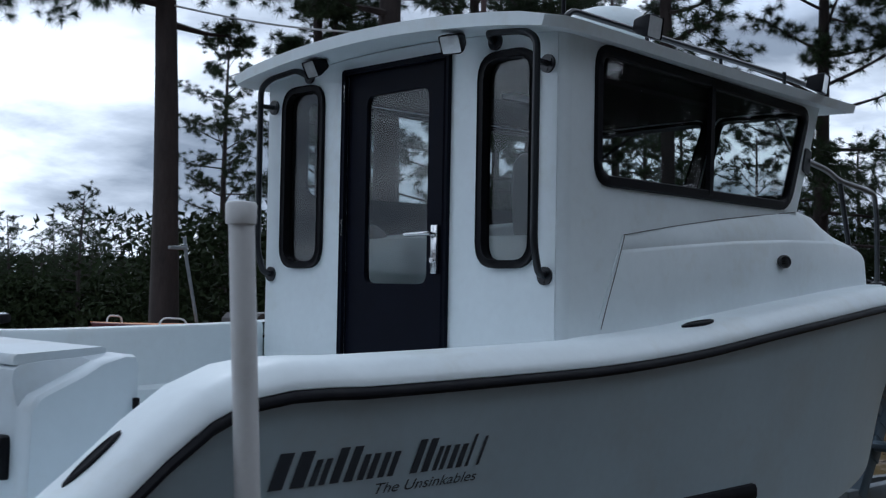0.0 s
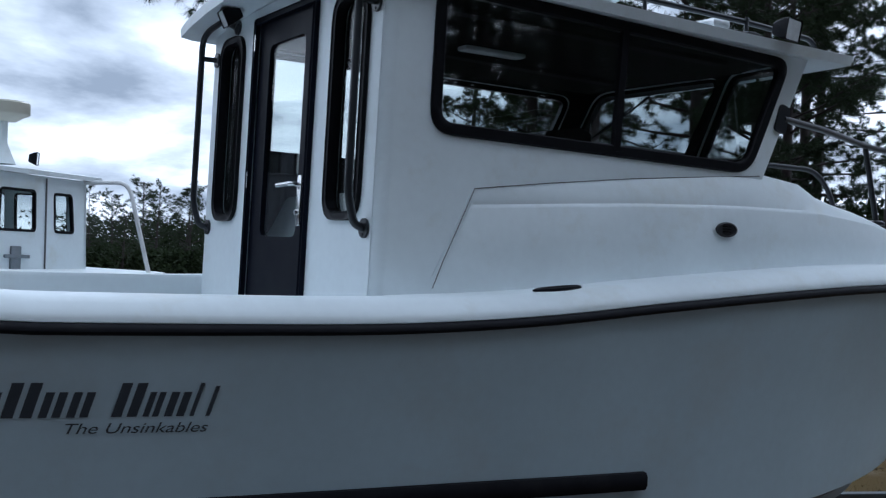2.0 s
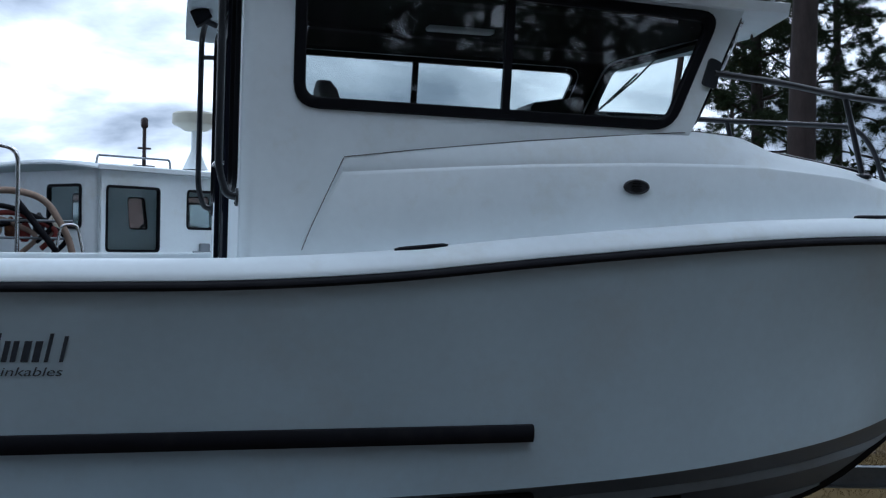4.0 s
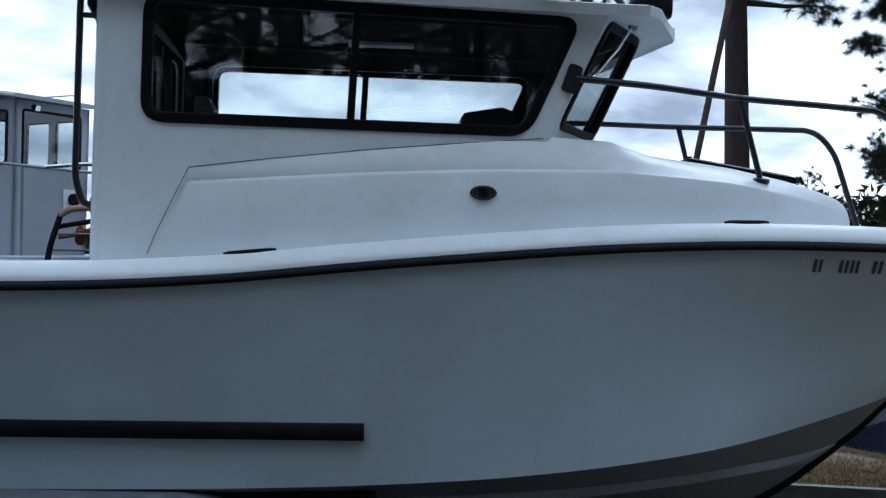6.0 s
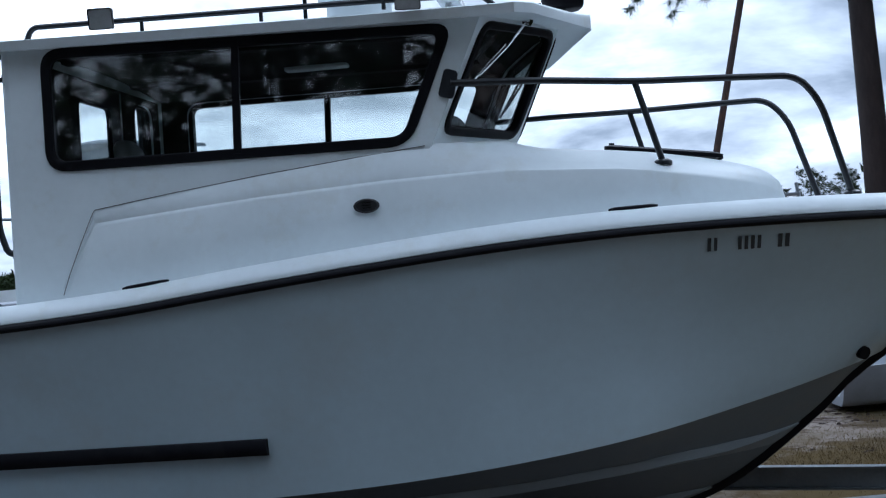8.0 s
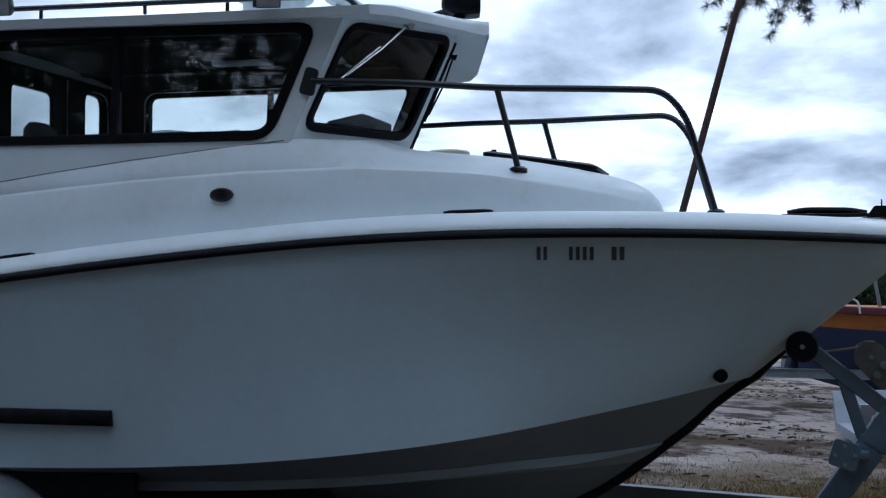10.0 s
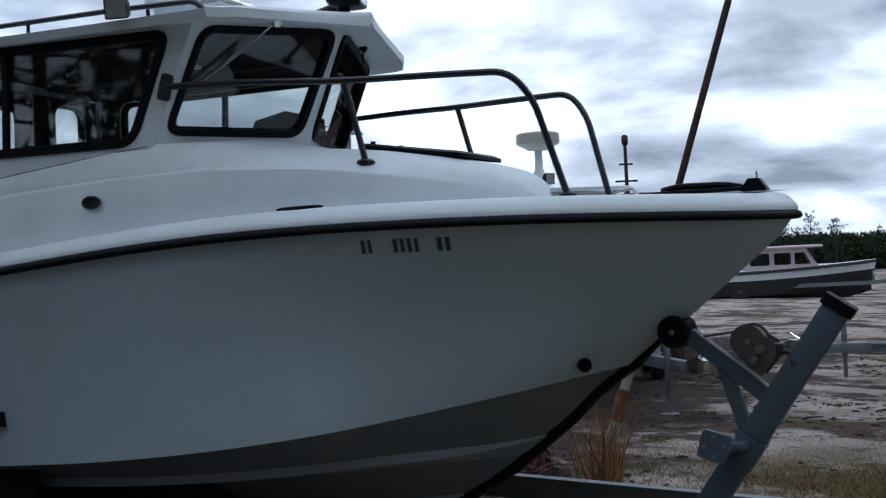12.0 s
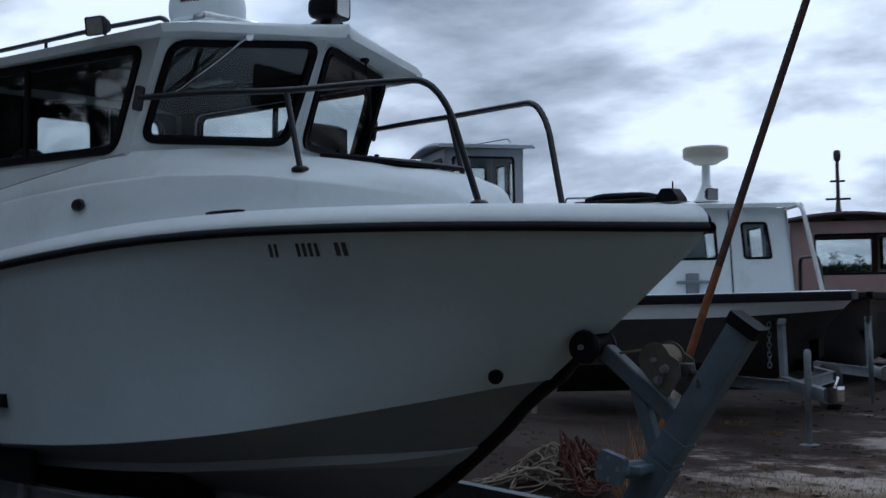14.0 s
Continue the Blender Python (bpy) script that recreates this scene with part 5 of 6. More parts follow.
def pine(seed, height, bare, spread, tufts, needles, trunk_r, label, ln=0.22, limbs=34, lean=0.0, wide=0.023):
    rng = random.Random(seed)
    t = thing("pine_tree", Matrix.Identity(4), label, "tree", "pines")
    bm = bmesh.new()
    pts, n = [], 14
    for i in range(n + 1):
        s = i / n
        pts.append(Vector((0.25 * math.sin(2.1 * s + seed) * s + lean * s * height, 0.25 * math.sin(1.7 * s + 2 * seed) * s, s * height - 0.3 * (i == 0))))
    rings = []
    for i, p in enumerate(pts):
        s = i / n
        r = trunk_r * (1 - s) ** 0.8 + 0.02 + (0.35 * trunk_r * math.exp(-s * 22))
        rings.append([p + Vector((r * (1 + 0.08 * math.sin(5 * a + seed + i)) * math.cos(a), r * (1 + 0.08 * math.sin(3 * a + i)) * math.sin(a), 0)) for a in np.linspace(0, 2 * math.pi, 12, endpoint=False)])
    loft(bm, rings, True, False, True)
    ends, axes = [], []
    for k in range(limbs):
        s = bare + (0.98 - bare) * ((k + rng.random()) / limbs)
        f = s * n
        i = min(int(f), n - 1)
        base = pts[i].lerp(pts[i + 1], f - i)
        a = k * 2.4 + rng.uniform(-0.5, 0.5)
        rel = (s - bare) / (1 - bare)
        L = spread * (0.35 + 0.9 * math.sin(math.pi * min(1, 0.18 + 0.8 * rel)) ** 0.8) * rng.uniform(0.55, 1.15)
        rise = rng.uniform(-0.15, 0.25) + 0.5 * rel
        q = [base]
        d = Vector((math.cos(a), math.sin(a), rise)).normalized()
        for j in range(4):
            d = (d + Vector((rng.uniform(-0.25, 0.25), rng.uniform(-0.25, 0.25), rng.uniform(-0.12, 0.2)))).normalized()
            q.append(q[-1] + d * L / 4)
        tube(bm, q, 0.05 * trunk_r / 0.2 * (1.1 - rel) + 0.012, 5, True, 0.008)
        knots = [rng.uniform(0.3, 1.0) ** 0.7 for _ in range(5)]
        for m in range(tufts):
            # needles gather in brushes round a few knots of each limb
            w = min(0.999, max(0.2, knots[m % 5] + rng.gauss(0, 0.035))) * 4
            jj = min(int(w), 3)
            c = q[jj].lerp(q[jj + 1], w - jj)
            off = Vector((rng.gauss(0, 1), rng.gauss(0, 1), rng.gauss(0.15, 0.7))) * (0.055 * L + 0.1)
            tip = c + off
            if rng.random() < 0.5:
                tube(bm, [c, tip], 0.009, 3, False, 0.005)
            ax = np.array((off.normalized() + Vector((0, 0, 0.3))).normalized())
            ends.append(tuple(tip))
            axes.append(tuple(ax))
    part("trunk", bm, BARK, t, smooth=60)
    crown = new("crown", triangles("crown", tufts_mesh(np.random.default_rng(seed), ends, axes, needles, ln, wide), NEEDLE))
    crown.parent = t
    return t


tall = pine(3, 19.0, 0.37, 2.8, 32, 92, 0.26, "tall pine with a bare dark trunk and open crown", limbs=40)
mid = pine(8, 14.0, 0.2, 2.3, 30, 92, 0.17, "pine with limbs from low on the trunk", limbs=46)
slim = pine(33, 15.5, 0.42, 1.7, 28, 90, 0.14, "slender pine with a small ragged crown", limbs=40)
far_tall = pine(21, 15.0, 0.15, 2.9, 13, 32, 0.2, "dark dense pine in the surrounding wood", limbs=46, ln=0.3, wide=0.052)
far_small = pine(15, 8.5, 0.1, 1.9, 13, 48, 0.12, "young bushy pine at the wood's edge", limbs=38, ln=0.22, wide=0.038)


def put(src, x, y, turn, s=1.0):
    c = copy_thing(src, Matrix.Identity(4))
    c.scale = (1, 1, 1)
    c.matrix_basis = pose(x, y, ground_height(x, y) - 0.05, 0, 0, turn) @ Matrix.Scale(s, 4)
    return c


# the trees that stand nearest behind the boats
def low_limb(tree, start, tip, droop, seed):
    """A long bare limb with drooping twigs and needle brushes, part of a tree; places are in the world."""
    rng = random.Random(seed)
    inv = tree.matrix_basis.inverted()
    a, b = Vector(start), Vector(tip)
    line = [a.lerp(b, i / 9) + Vector((rng.gauss(0, 0.05), rng.gauss(0, 0.05), 0.25 * math.sin(math.pi * i / 9))) for i in range(10)]
    bm = bmesh.new()
    tube(bm, [inv @ p for p in line], 0.05, 6, True, 0.012)
    ends, axes = [], []
    for k in range(26):
        w = rng.uniform(0.15, 1.0) * 9
        i = min(int(w), 8)
        p = line[i].lerp(line[i + 1], w - i)
        q = [p]
        d = Vector((rng.gauss(0, 0.6), rng.gauss(0, 0.6), rng.uniform(-0.8, 0.25))).normalized()
        for j in range(4):
            d = (d + Vector((rng.gauss(0, 0.25), rng.gauss(0, 0.25), -0.22))).normalized()
            q.append(q[-1] + d * droop * rng.uniform(0.14, 0.3))
        tube(bm, [inv @ v for v in q], 0.012, 4, False, 0.005)
        for v, e in ((q[-1], d), (q[-2], d), (q[2], d)):
            for _ in range(2):
                ends.append(tuple(inv @ (v + Vector((rng.gauss(0, 0.06), rng.gauss(0, 0.06), rng.gauss(0, 0.05))))))
                axes.append(tuple(e))
    part("limb", bm, BARK, tree, smooth=60)
    brush = new("limb_needles", triangles("limb_needles", tufts_mesh(np.random.default_rng(seed), ends, axes, 60, 0.24, 0.02), NEEDLE))
    brush.parent = tree


near_pine = put(tall, 10.87, 18.35, 20, 0.95)
low_limb(near_pine, (10.85, 18.4, 7.3), (7.3, 19.9, 6.75), 1.1, 41)
low_limb(near_pine, (10.8, 18.3, 7.7), (9.0, 18.0, 7.0), 0.9, 43)
put(tall, 13.5, 15.4, 200, 0.98)
for i, (x, y, k) in enumerate(((27, 14.5, 0.72), (29, 17.5, 0.78), (26, 12.0, 0.65), (31, 20.5, 0.8), (30, 14.8, 0.75), (24, 16.0, 0.55))):
    put(far_small, x, y, 65 * i, k)
narrow = pine(47, 13.0, 0.12, 1.15, 30, 92, 0.13, "narrow pine with ragged limbs from low down", limbs=50)
narrow.matrix_basis = pose(14.3, 18.25, ground_height(14.3, 18.25) - 0.05, 0, 0, 40)
RIGHT = [(21, 11.2, 1, 0.95), (16.2, 20.5, 1, 0.7), (20.2, 30.7, 1, 0.72), (17.5, 12.2, 2, 1.0), (17.2, 16.9, 1, 0.95), (20.5, 9.0, 2, 1.05), (24, 6.0, 1, 1.0), (22.5, 19.5, 1, 0.9), (19, 23, 2, 0.9), (27, 23, 1, 1.0), (23.5, 2.2, 2, 1.0), (28.5, 27, 1, 1.0), (20.3, 18.0, 1, 0.85), (24.5, 21, 1, 0.95)]
KINDS = (tall, mid, slim, far_tall, far_small)
for i, (x, y, k, s) in enumerate(RIGHT):
    put(KINDS[k], x, y, i * 77, s)
rt = random.Random(5)
# the low line of woods far behind the yard
for i in range(54):
    a = radians(58 + 74 * (i + rt.random()) / 54)
    r = rt.uniform(80, 125)
    put(far_small if i % 2 else far_tall, 6 + r * math.cos(a), r * math.sin(a), rt.uniform(0, 360), rt.uniform(0.55, 0.8) * (1.0 if i % 2 else 0.56) * (1.0 if a < 1.36 else 0.62))
for i in range(26):
    a = radians(132 + 72 * (i + rt.random()) / 26)
    r = rt.uniform(70, 120)
    put((far_small, far_tall)[i % 2], 6 + r * math.cos(a), r * math.sin(a), rt.uniform(0, 360), rt.uniform(0.6, 0.8) * (1.0, 0.5)[i % 2])
for i in range(12):
    put((far_small, far_tall)[i % 3 == 0], -12 + 12 * ((i * 0.618) % 1.0), 58 + 8 * rt.random(), rt.uniform(0, 360), rt.uniform(0.28, 0.42) * (1.0 if i % 3 else 0.48))
for i in range(22):
    a = radians(51 + 25 * ((i * 0.618) % 1.0))
    k = 46 + 9 * rt.random()
    put((far_tall, far_small, far_small)[i % 3], k * math.cos(a), k * math.sin(a), 50 * i, (0.3, 0.6, 0.48)[i % 3] * rt.uniform(0.9, 1.15))
for i in range(17):
    a = radians(50 + 27 * (i + rt.random()) / 17)
    k = 40 + 6 * rt.random()
    put(far_small, k * math.cos(a), k * math.sin(a), 70 * i, rt.uniform(0.22, 0.5) + (0.16 if i % 5 == 3 else 0.0))
# the wood on the far side of the bows
for i in range(4):
    put(far_tall, 34 + 22 * rt.random(), -4 + 38 * ((i * 0.618) % 1.0), rt.uniform(0, 360), rt.uniform(0.4, 0.56))
# the pine wood behind the camera
for i in range(38):
    x = -26 + 60 * ((i * 0.618) % 1.0)
    y = -11 - 14 * rt.random() ** 1.2
    put(far_tall, x, y, rt.uniform(0, 360), rt.uniform(0.85, 1.25))
for i in range(18):
    put(far_tall, 2 + 32 * ((i * 0.618) % 1.0), -9.5 - 6 * rt.random(), rt.uniform(0, 360), rt.uniform(0.85, 1.2))
# unseen pines added off the bow to darken the hull side
for i in range(10):
    put(far_tall, 20 + 14 * rt.random(), -12 + 11 * rt.random(), rt.uniform(0, 360), rt.uniform(0.9, 1.1))
# unseen pines added past the sterns to darken the aft-facing surfaces
for i in range(22):
    put(far_tall, -13 - 9 * rt.random(), -8 + 15 * ((i * 0.618) % 1.0), rt.uniform(0, 360), rt.uniform(0.8, 1.1))
for i in range(9):
    put(far_tall, -8.5 - 4.5 * rt.random(), -9 + 12 * (i + rt.random()) / 9, rt.uniform(0, 360), rt.uniform(0.85, 1.15))
for src in KINDS:
    src.matrix_basis = pose(44 + 6 * KINDS.index(src), 34 + 3 * KINDS.index(src), ground_height(45, 34))


def understorey(name, spots, n, size, label):
    """Scrub and brush that closes the foot of the woods."""
    rng = np.random.default_rng(11)
    rows = []
    for x, y, w, h in spots:
        px, py = x + rng.normal(0, w, n), y + rng.normal(0, w * 0.6, n)
        gz = 0.02 - 0.036 * 24.0 * np.tanh(px / 24.0)
        rows.append(np.stack((px, py, gz + h * rng.random(n) ** 1.3), axis=1))
    c = np.repeat(np.concatenate(rows), 5, axis=0)
    k = len(c)
    d = rng.normal(0, 1, (k, 3)) * (1, 1, 0.8) + (0, 0, 0.3)
    d /= np.linalg.norm(d, axis=1, keepdims=True) + 1e-6
    s = np.cross(d, rng.normal(0, 1, (k, 3)))
    s *= size * 0.22 / (np.linalg.norm(s, axis=1, keepdims=True) + 1e-6)
    c = c + d * size * 0.6
    me = triangles(name, np.stack((c - s, c + s, c + d * size * 0.9), axis=1).reshape(-1, 3), LEAF)
    ob = new(name, me)
    return tagged(ob, label, "undergrowth", kind="stuff")


spots = [(6 + 95 * math.cos(radians(a)), 95 * math.sin(radians(a)), 5.5, 4.0 if a < 80 else 2.4) for a in range(56, 208, 4)]
understorey("far_undergrowth", spots, 2300, 0.38, "dark brush under the far tree line")
spots = [(43 * math.cos(radians(a)), 43 * math.sin(radians(a)), 1.5, (1.5 + 0.8 * math.sin(a * 1.9)) * (1.0 if a < 69 else 0.8)) for a in range(52, 76, 2)]
understorey("middle_undergrowth", spots, 5200, 0.2, "dark brush at the yard's edge")
spots = [(x, y, 1.8, 3.7) for x, y in ((17, 20), (20, 17), (23, 14), (25, 10), (27, 6), (22, 23), (30, 15), (17, 26), (26, 20), (29, 3), (32, 8), (22, 17), (19, 16.5))]
understorey("near_undergrowth", spots, 1500, 0.24, "dark green brush under the pines")
spots = [(x, -14 - 6 * (i % 2), 2.6, 4.5) for i, x in enumerate(range(-28, 36, 3))]
understorey("rear_undergrowth", spots, 420, 0.6, "thick brush under the roadside pines")


# ---- neighbouring boats ----
def simple_boat(name, m, label, L, B, sheer_z, bow_z, hull_mat, rail_mat, bottom_mat, full=2.3, x0=0.0, band=0.36):
    """A hull with sheer, chine and stem: x runs to the bow from x0 to L."""
    t = thing(name, m, label, "boat", "boats in the yard")
    bs, bb, rl, dk = bmesh.new(), bmesh.new(), bmesh.new(), bmesh.new()
    rs, rb, rr, rd = [], [], [], []
    for i in range(25):
        u = i / 24
        x = x0 + u * (L - x0)
        h = B / 2 * (1 - max(0, (u - 0.45) / 0.55) ** full)
        h = max(h, 0.01)
        hc = B / 2 * 0.86 * (1 - max(0, (u - 0.35) / 0.57) ** 1.9) if u < 0.92 else 0.0
        hc = max(hc, 0.0)
        z = sheer_z + (bow_z - sheer_z) * u**2
        xc = x - 0.5 * max(0, u - 0.6)
        zc = sheer_z - 0.75 + 0.5 * max(0, u - 0.4) ** 1.5
        zk = sheer_z - 1.15 + 0.9 * max(0, u - 0.55) ** 2 * 2.2
        zk = min(zk, zc)
        a, c, k = Vector((x, -h, z)), Vector((xc, -hc, zc)), Vector((xc, 0, zk))
        side = [a.lerp(c, v) for v in (0, 0.25, 0.5, 0.75, 1)]
        cut = a.lerp(c, band)
        rs.append([a.lerp(cut, v) for v in (0, 0.5, 1)])
        rb.append([cut, cut.lerp(c, 0.5), c, c.lerp(k, 0.5), k])
        rr.append([a + Vector((0, 0, -0.06)), a + Vector((0, -0.035, -0.05)), a + Vector((0, -0.04, 0.0)), a + Vector((0, -0.03, 0.04)), a + Vector((0, 0.0, 0.05))])
        rd.append([a + Vector((0, 0, 0.05)), Vector((x, min(-h + 0.05, 0), z + 0.055)), Vector((x, 0, z + 0.06))])
    for f in (lambda p: p, mirror):
        for bm, r in ((bs, rs), (bb, rb), (rl, rr), (dk, rd)):
            loft(bm, [[f(p) for p in q] for q in r])
    e = rs[0] + rb[0][1:]
    bs.faces.new([bs.verts.new(p) for p in e + [mirror(p) for p in e[::-1][1:]]])
    part("hull_sides", bs, hull_mat, t, smooth=50)
    part("hull_bottom", bb, bottom_mat, t)
    part("rub_rail", rl, rail_mat, t)
    part("deck", dk, hull_mat, t)
    return t


def cabin_on(t, x0, x1, hw, z0, z1, rake0, rake1, side_windows, front_windows, mat, roof_mat, camber=0.08, over=0.1, frame=FRAME):
    """A deckhouse with walls, real window openings, frames and panes, and a cambered roof."""
    def side(sgn):
        pl = Plane((0, sgn * hw, 0), (1, 0, 0), (0, 0, 1))
        o = out_of(pl, (0, sgn, 0))
        holes = []
        for c in side_windows:
            holes.append(round_poly(inset(c, 0.012), 0.05, 3))
        bm = bmesh.new()
        panel(bm, pl, [Vector(p) for p in ((x0, z0), (x1, z0), (x1 + rake1, z1), (x0 + rake0, z1))], holes, 0, -0.04 * o)
        part("side_wall", bm, mat, t, smooth=30)
        for c in side_windows:
            fr = bmesh.new()
            ring_frame(fr, pl, c, 0.06, 0.03, -0.03 * o, 0.012 * o)
            w = part("window", fr, frame, t)
            gl = bmesh.new()
            pane(gl, pl, inset(c, 0.025), 0.04, -0.01 * o)
            part("pane", gl, GLASS, w)
    side(-1)
    side(1)
    for xb, rk, wins, sx in ((x0, rake0, front_windows[0], -1), (x1, rake1, front_windows[1], 1)):
        pl = Plane((xb, 0, z0), (0, 1, 0), (rk, 0, z1 - z0))
        o = out_of(pl, (sx, 0, 0))
        h = math.hypot(rk, z1 - z0)
        bm = bmesh.new()
        panel(bm, pl, [Vector(p) for p in ((-hw, 0), (hw, 0), (hw, h), (-hw, h))], [round_poly(inset(c, 0.012), 0.05, 3) for c in wins], 0, -0.04 * o)
        part("end_wall", bm, mat, t, smooth=30)
        for c in wins:
            fr = bmesh.new()
            ring_frame(fr, pl, c, 0.06, 0.03, -0.03 * o, 0.012 * o)
            w = part("window", fr, frame, t)
            gl = bmesh.new()
            pane(gl, pl, inset(c, 0.025), 0.04, -0.01 * o)
            part("pane", gl, GLASS, w)
    bm = bmesh.new()
    top, bot = [], []
    a, b = x0 + min(rake0, 0) - over, x1 + max(rake1, 0) + over
    for x in (a, a + 0.03, (a + b) / 2, b - 0.03, b):
        k = 0.03 if x in (a, b) else 0
        top.append([Vector((x, y, z1 + 0.05 - k + camber * (1 - (y / (hw + over)) ** 2))) for y in np.linspace(-hw - over, hw + over, 11)])
        bot.append([Vector((x, y, z1 + 0.0 + camber * (1 - (y / (hw + over)) ** 2))) for y in np.linspace(-hw - over, hw + over, 11)])
    loft(bm, [p + q[::-1] for p, q in zip(top, bot)], True, True, True)
    part("cabin_roof", bm, roof_mat, t, smooth=35)


def yard_trailer(name, m, label, L, hw, gz, top=0.55, reach=1.3):
    """A plain trailer: beams, two wheels, winch post and jack; gz is the ground under it."""
    t = thing(name, m, label, "trailer", "trailers in the yard")
    for sgn in (-1, 1):
        bm = bmesh.new()
        i_beam(bm, (0.2, sgn * hw * 0.8, gz + top), (L * 0.62, sgn * hw * 0.8, gz + top))
        i_beam(bm, (L * 0.62, sgn * hw * 0.8, gz + top), (L + 0.6, sgn * 0.06, gz + top))
        part("side_beam", bm, GALV, t)
        bm = bmesh.new()
        box(bm, (L * 0.35, sgn * hw * 0.5, gz + top + 0.07), (L * 0.6, 0.12, 0.14), 0.01)
        part("bunk", bm, BLACK, t)
        wheel(t, (L * 0.3, sgn * (hw * 0.8 + 0.16), gz + 0.315), sgn, rim=DASH)
    bm = bmesh.new()
    box(bm, (L * 0.3, 0, gz + 0.33), (0.06, hw * 1.7, 0.06), 0.005)
    part("axle", bm, GALV, t)
    bm = bmesh.new()
    box(bm, (L + 0.1 + reach / 2, 0, gz + top - 0.05), (reach, 0.09, 0.13), 0.008)
    part("tongue", bm, GALV, t)
    bm = bmesh.new()
    tube(bm, [(L + 0.1, 0, gz + top - 0.05), (L + 0.0, 0, gz + 1.2)], 0.05, 4)
    box(bm, (L - 0.05, 0, gz + 1.22), (0.2, 0.1, 0.07), 0.01)
    part("winch_post", bm, GALV, t)
    bm = bmesh.new()
    lathe(bm, (L - 0.18, 0, 0), [(0.04, gz + 1.17), (0.06, gz + 1.19), (0.06, gz + 1.25), (0.04, gz + 1.27)], 16)
    part("bow_stop", bm, BLACK, t)
    bm = bmesh.new()
    lathe(bm, (L + reach - 0.35, -0.12, 0), [(0.1, gz - 0.005), (0.1, gz + 0.02), (0.028, gz + 0.03), (0.028, gz + 0.35), (0.036, gz + 0.36), (0.036, gz + 0.95), (0.02, gz + 0.98)], 14)
    part("jack", bm, GALV, t)
    bm = bmesh.new()
    rings = []
    for x, w, z0, z1 in ((0.0, 0.05, -0.06, 0.05), (0.14, 0.06, -0.06, 0.06), (0.24, 0.065, -0.07, 0.09), (0.36, 0.06, -0.07, 0.1), (0.42, 0.03, -0.04, 0.07)):
        rings.append([Vector((L + reach + x, sy * w, gz + top - 0.02 + (z1 if up else z0))) for sy, up in ((-1, 0), (1, 0), (1, 1), (-1, 1))])
    loft(bm, rings, True, True, True)
    tube(bm, [(L + reach + 0.2, 0, gz + top + 0.06), (L + reach + 0.34, 0.0, gz + top + 0.16)], 0.015, 8)
    part("coupler", bm, CHROME, t, "bright coupler with a latch lever")
    return t


def tubing(name, t, pts, r, mat, rad=0.15, label=""):
    bm = bmesh.new()
    tube(bm, bend(pts, rad), r, 10)
    return part(name, bm, mat, t, label)


# white workboat with two cabin windows, an open-array radar and a white hoop rail
WB = pose(0.4, 10.72, -0.2, 0, 0, 41)
white_boat = simple_boat("workboat", WB, "white fibreglass workboat with a boxy cabin and cream radar", 5.34, 2.74, 1.5, 1.52, WHITE, BLACK, DARKBOTTOM, 22.0, 1.75, 0.3)
for ob in white_boat.children:
    ob.location.y = -0.6
cabin_on(white_boat, 1.85, 4.66, 1.08, 1.45, 2.6, 0.0, -0.08, [[(3.12, 1.97), (3.73, 1.97), (3.7, 2.44), (3.12, 2.44)], [(4.04, 1.97), (4.4, 1.97), (4.33, 2.43), (4.0, 2.43)], [(1.95, 1.7), (2.72, 1.7), (2.72, 2.44), (1.95, 2.44)]], ([[(-0.8, 0.5), (-0.2, 0.5), (-0.2, 1.0), (-0.8, 1.0)]], [[(-0.85, 0.5), (-0.05, 0.5), (-0.05, 1.0), (-0.85, 1.0)], [(0.05, 0.5), (0.85, 0.5), (0.85, 1.0), (0.05, 1.0)]]), WHITE, WHITE)
bm = bmesh.new()
lathe(bm, (3.71, -0.58, 0), [(0.16, 2.72), (0.12, 2.8), (0.055, 2.95), (0.05, 3.2), (0.1, 3.24)], 20)
mast = part("radar_mast", bm, WHITE, white_boat)
bm = bmesh.new()
lathe(bm, (3.71, -0.58, 0), [(0.14, 3.2), (0.2, 3.24), (0.275, 3.275), (0.285, 3.29), (0.285, 3.4), (0.265, 3.42), (0.05, 3.43)], 32)
part("radar", bm, CREAM, white_boat, "cream drum-shaped radar")
flood_lamp("flood_lamp", (3.65, -1.07, 2.78), (0.6, -1, -0.05), 0.17, white_boat)
tubing("hoop_rail", white_boat, [(4.55, -1.0, 2.58), (4.59, -1.66, 2.6), (4.74, -1.9, 1.53)], 0.026, PVC, 0.16, "white hoop rail")
tubing("wall_seam", white_boat, [(3.9, -1.09, 1.56), (3.86, -1.09, 2.58)], 0.01, CAULK, 0.05, "grey wall seam")
tubing("roof_rail", white_boat, [(1.86, -1.02, 2.66), (1.88, -1.02, 2.76), (2.9, -1.02, 2.77), (2.92, -1.02, 2.66)], 0.012, GALV, 0.03, "low roof rail")
bm = bmesh.new()
box(bm, (3.4, -1.095, 1.68), (0.16, 0.03, 0.26), 0.01)
box(bm, (3.4, -1.115, 1.7), (0.4, 0.03, 0.04), 0.01)
part("fender_cleat", bm, GALV, white_boat, "grey side cleat")
wb_trailer = yard_trailer("workboat_trailer", pose(3.36, 14.05, 0, 0, 0, -52.7), "galvanised trailer under the white workboat", 2.4, 1.0, -0.2, 0.58, 2.1)

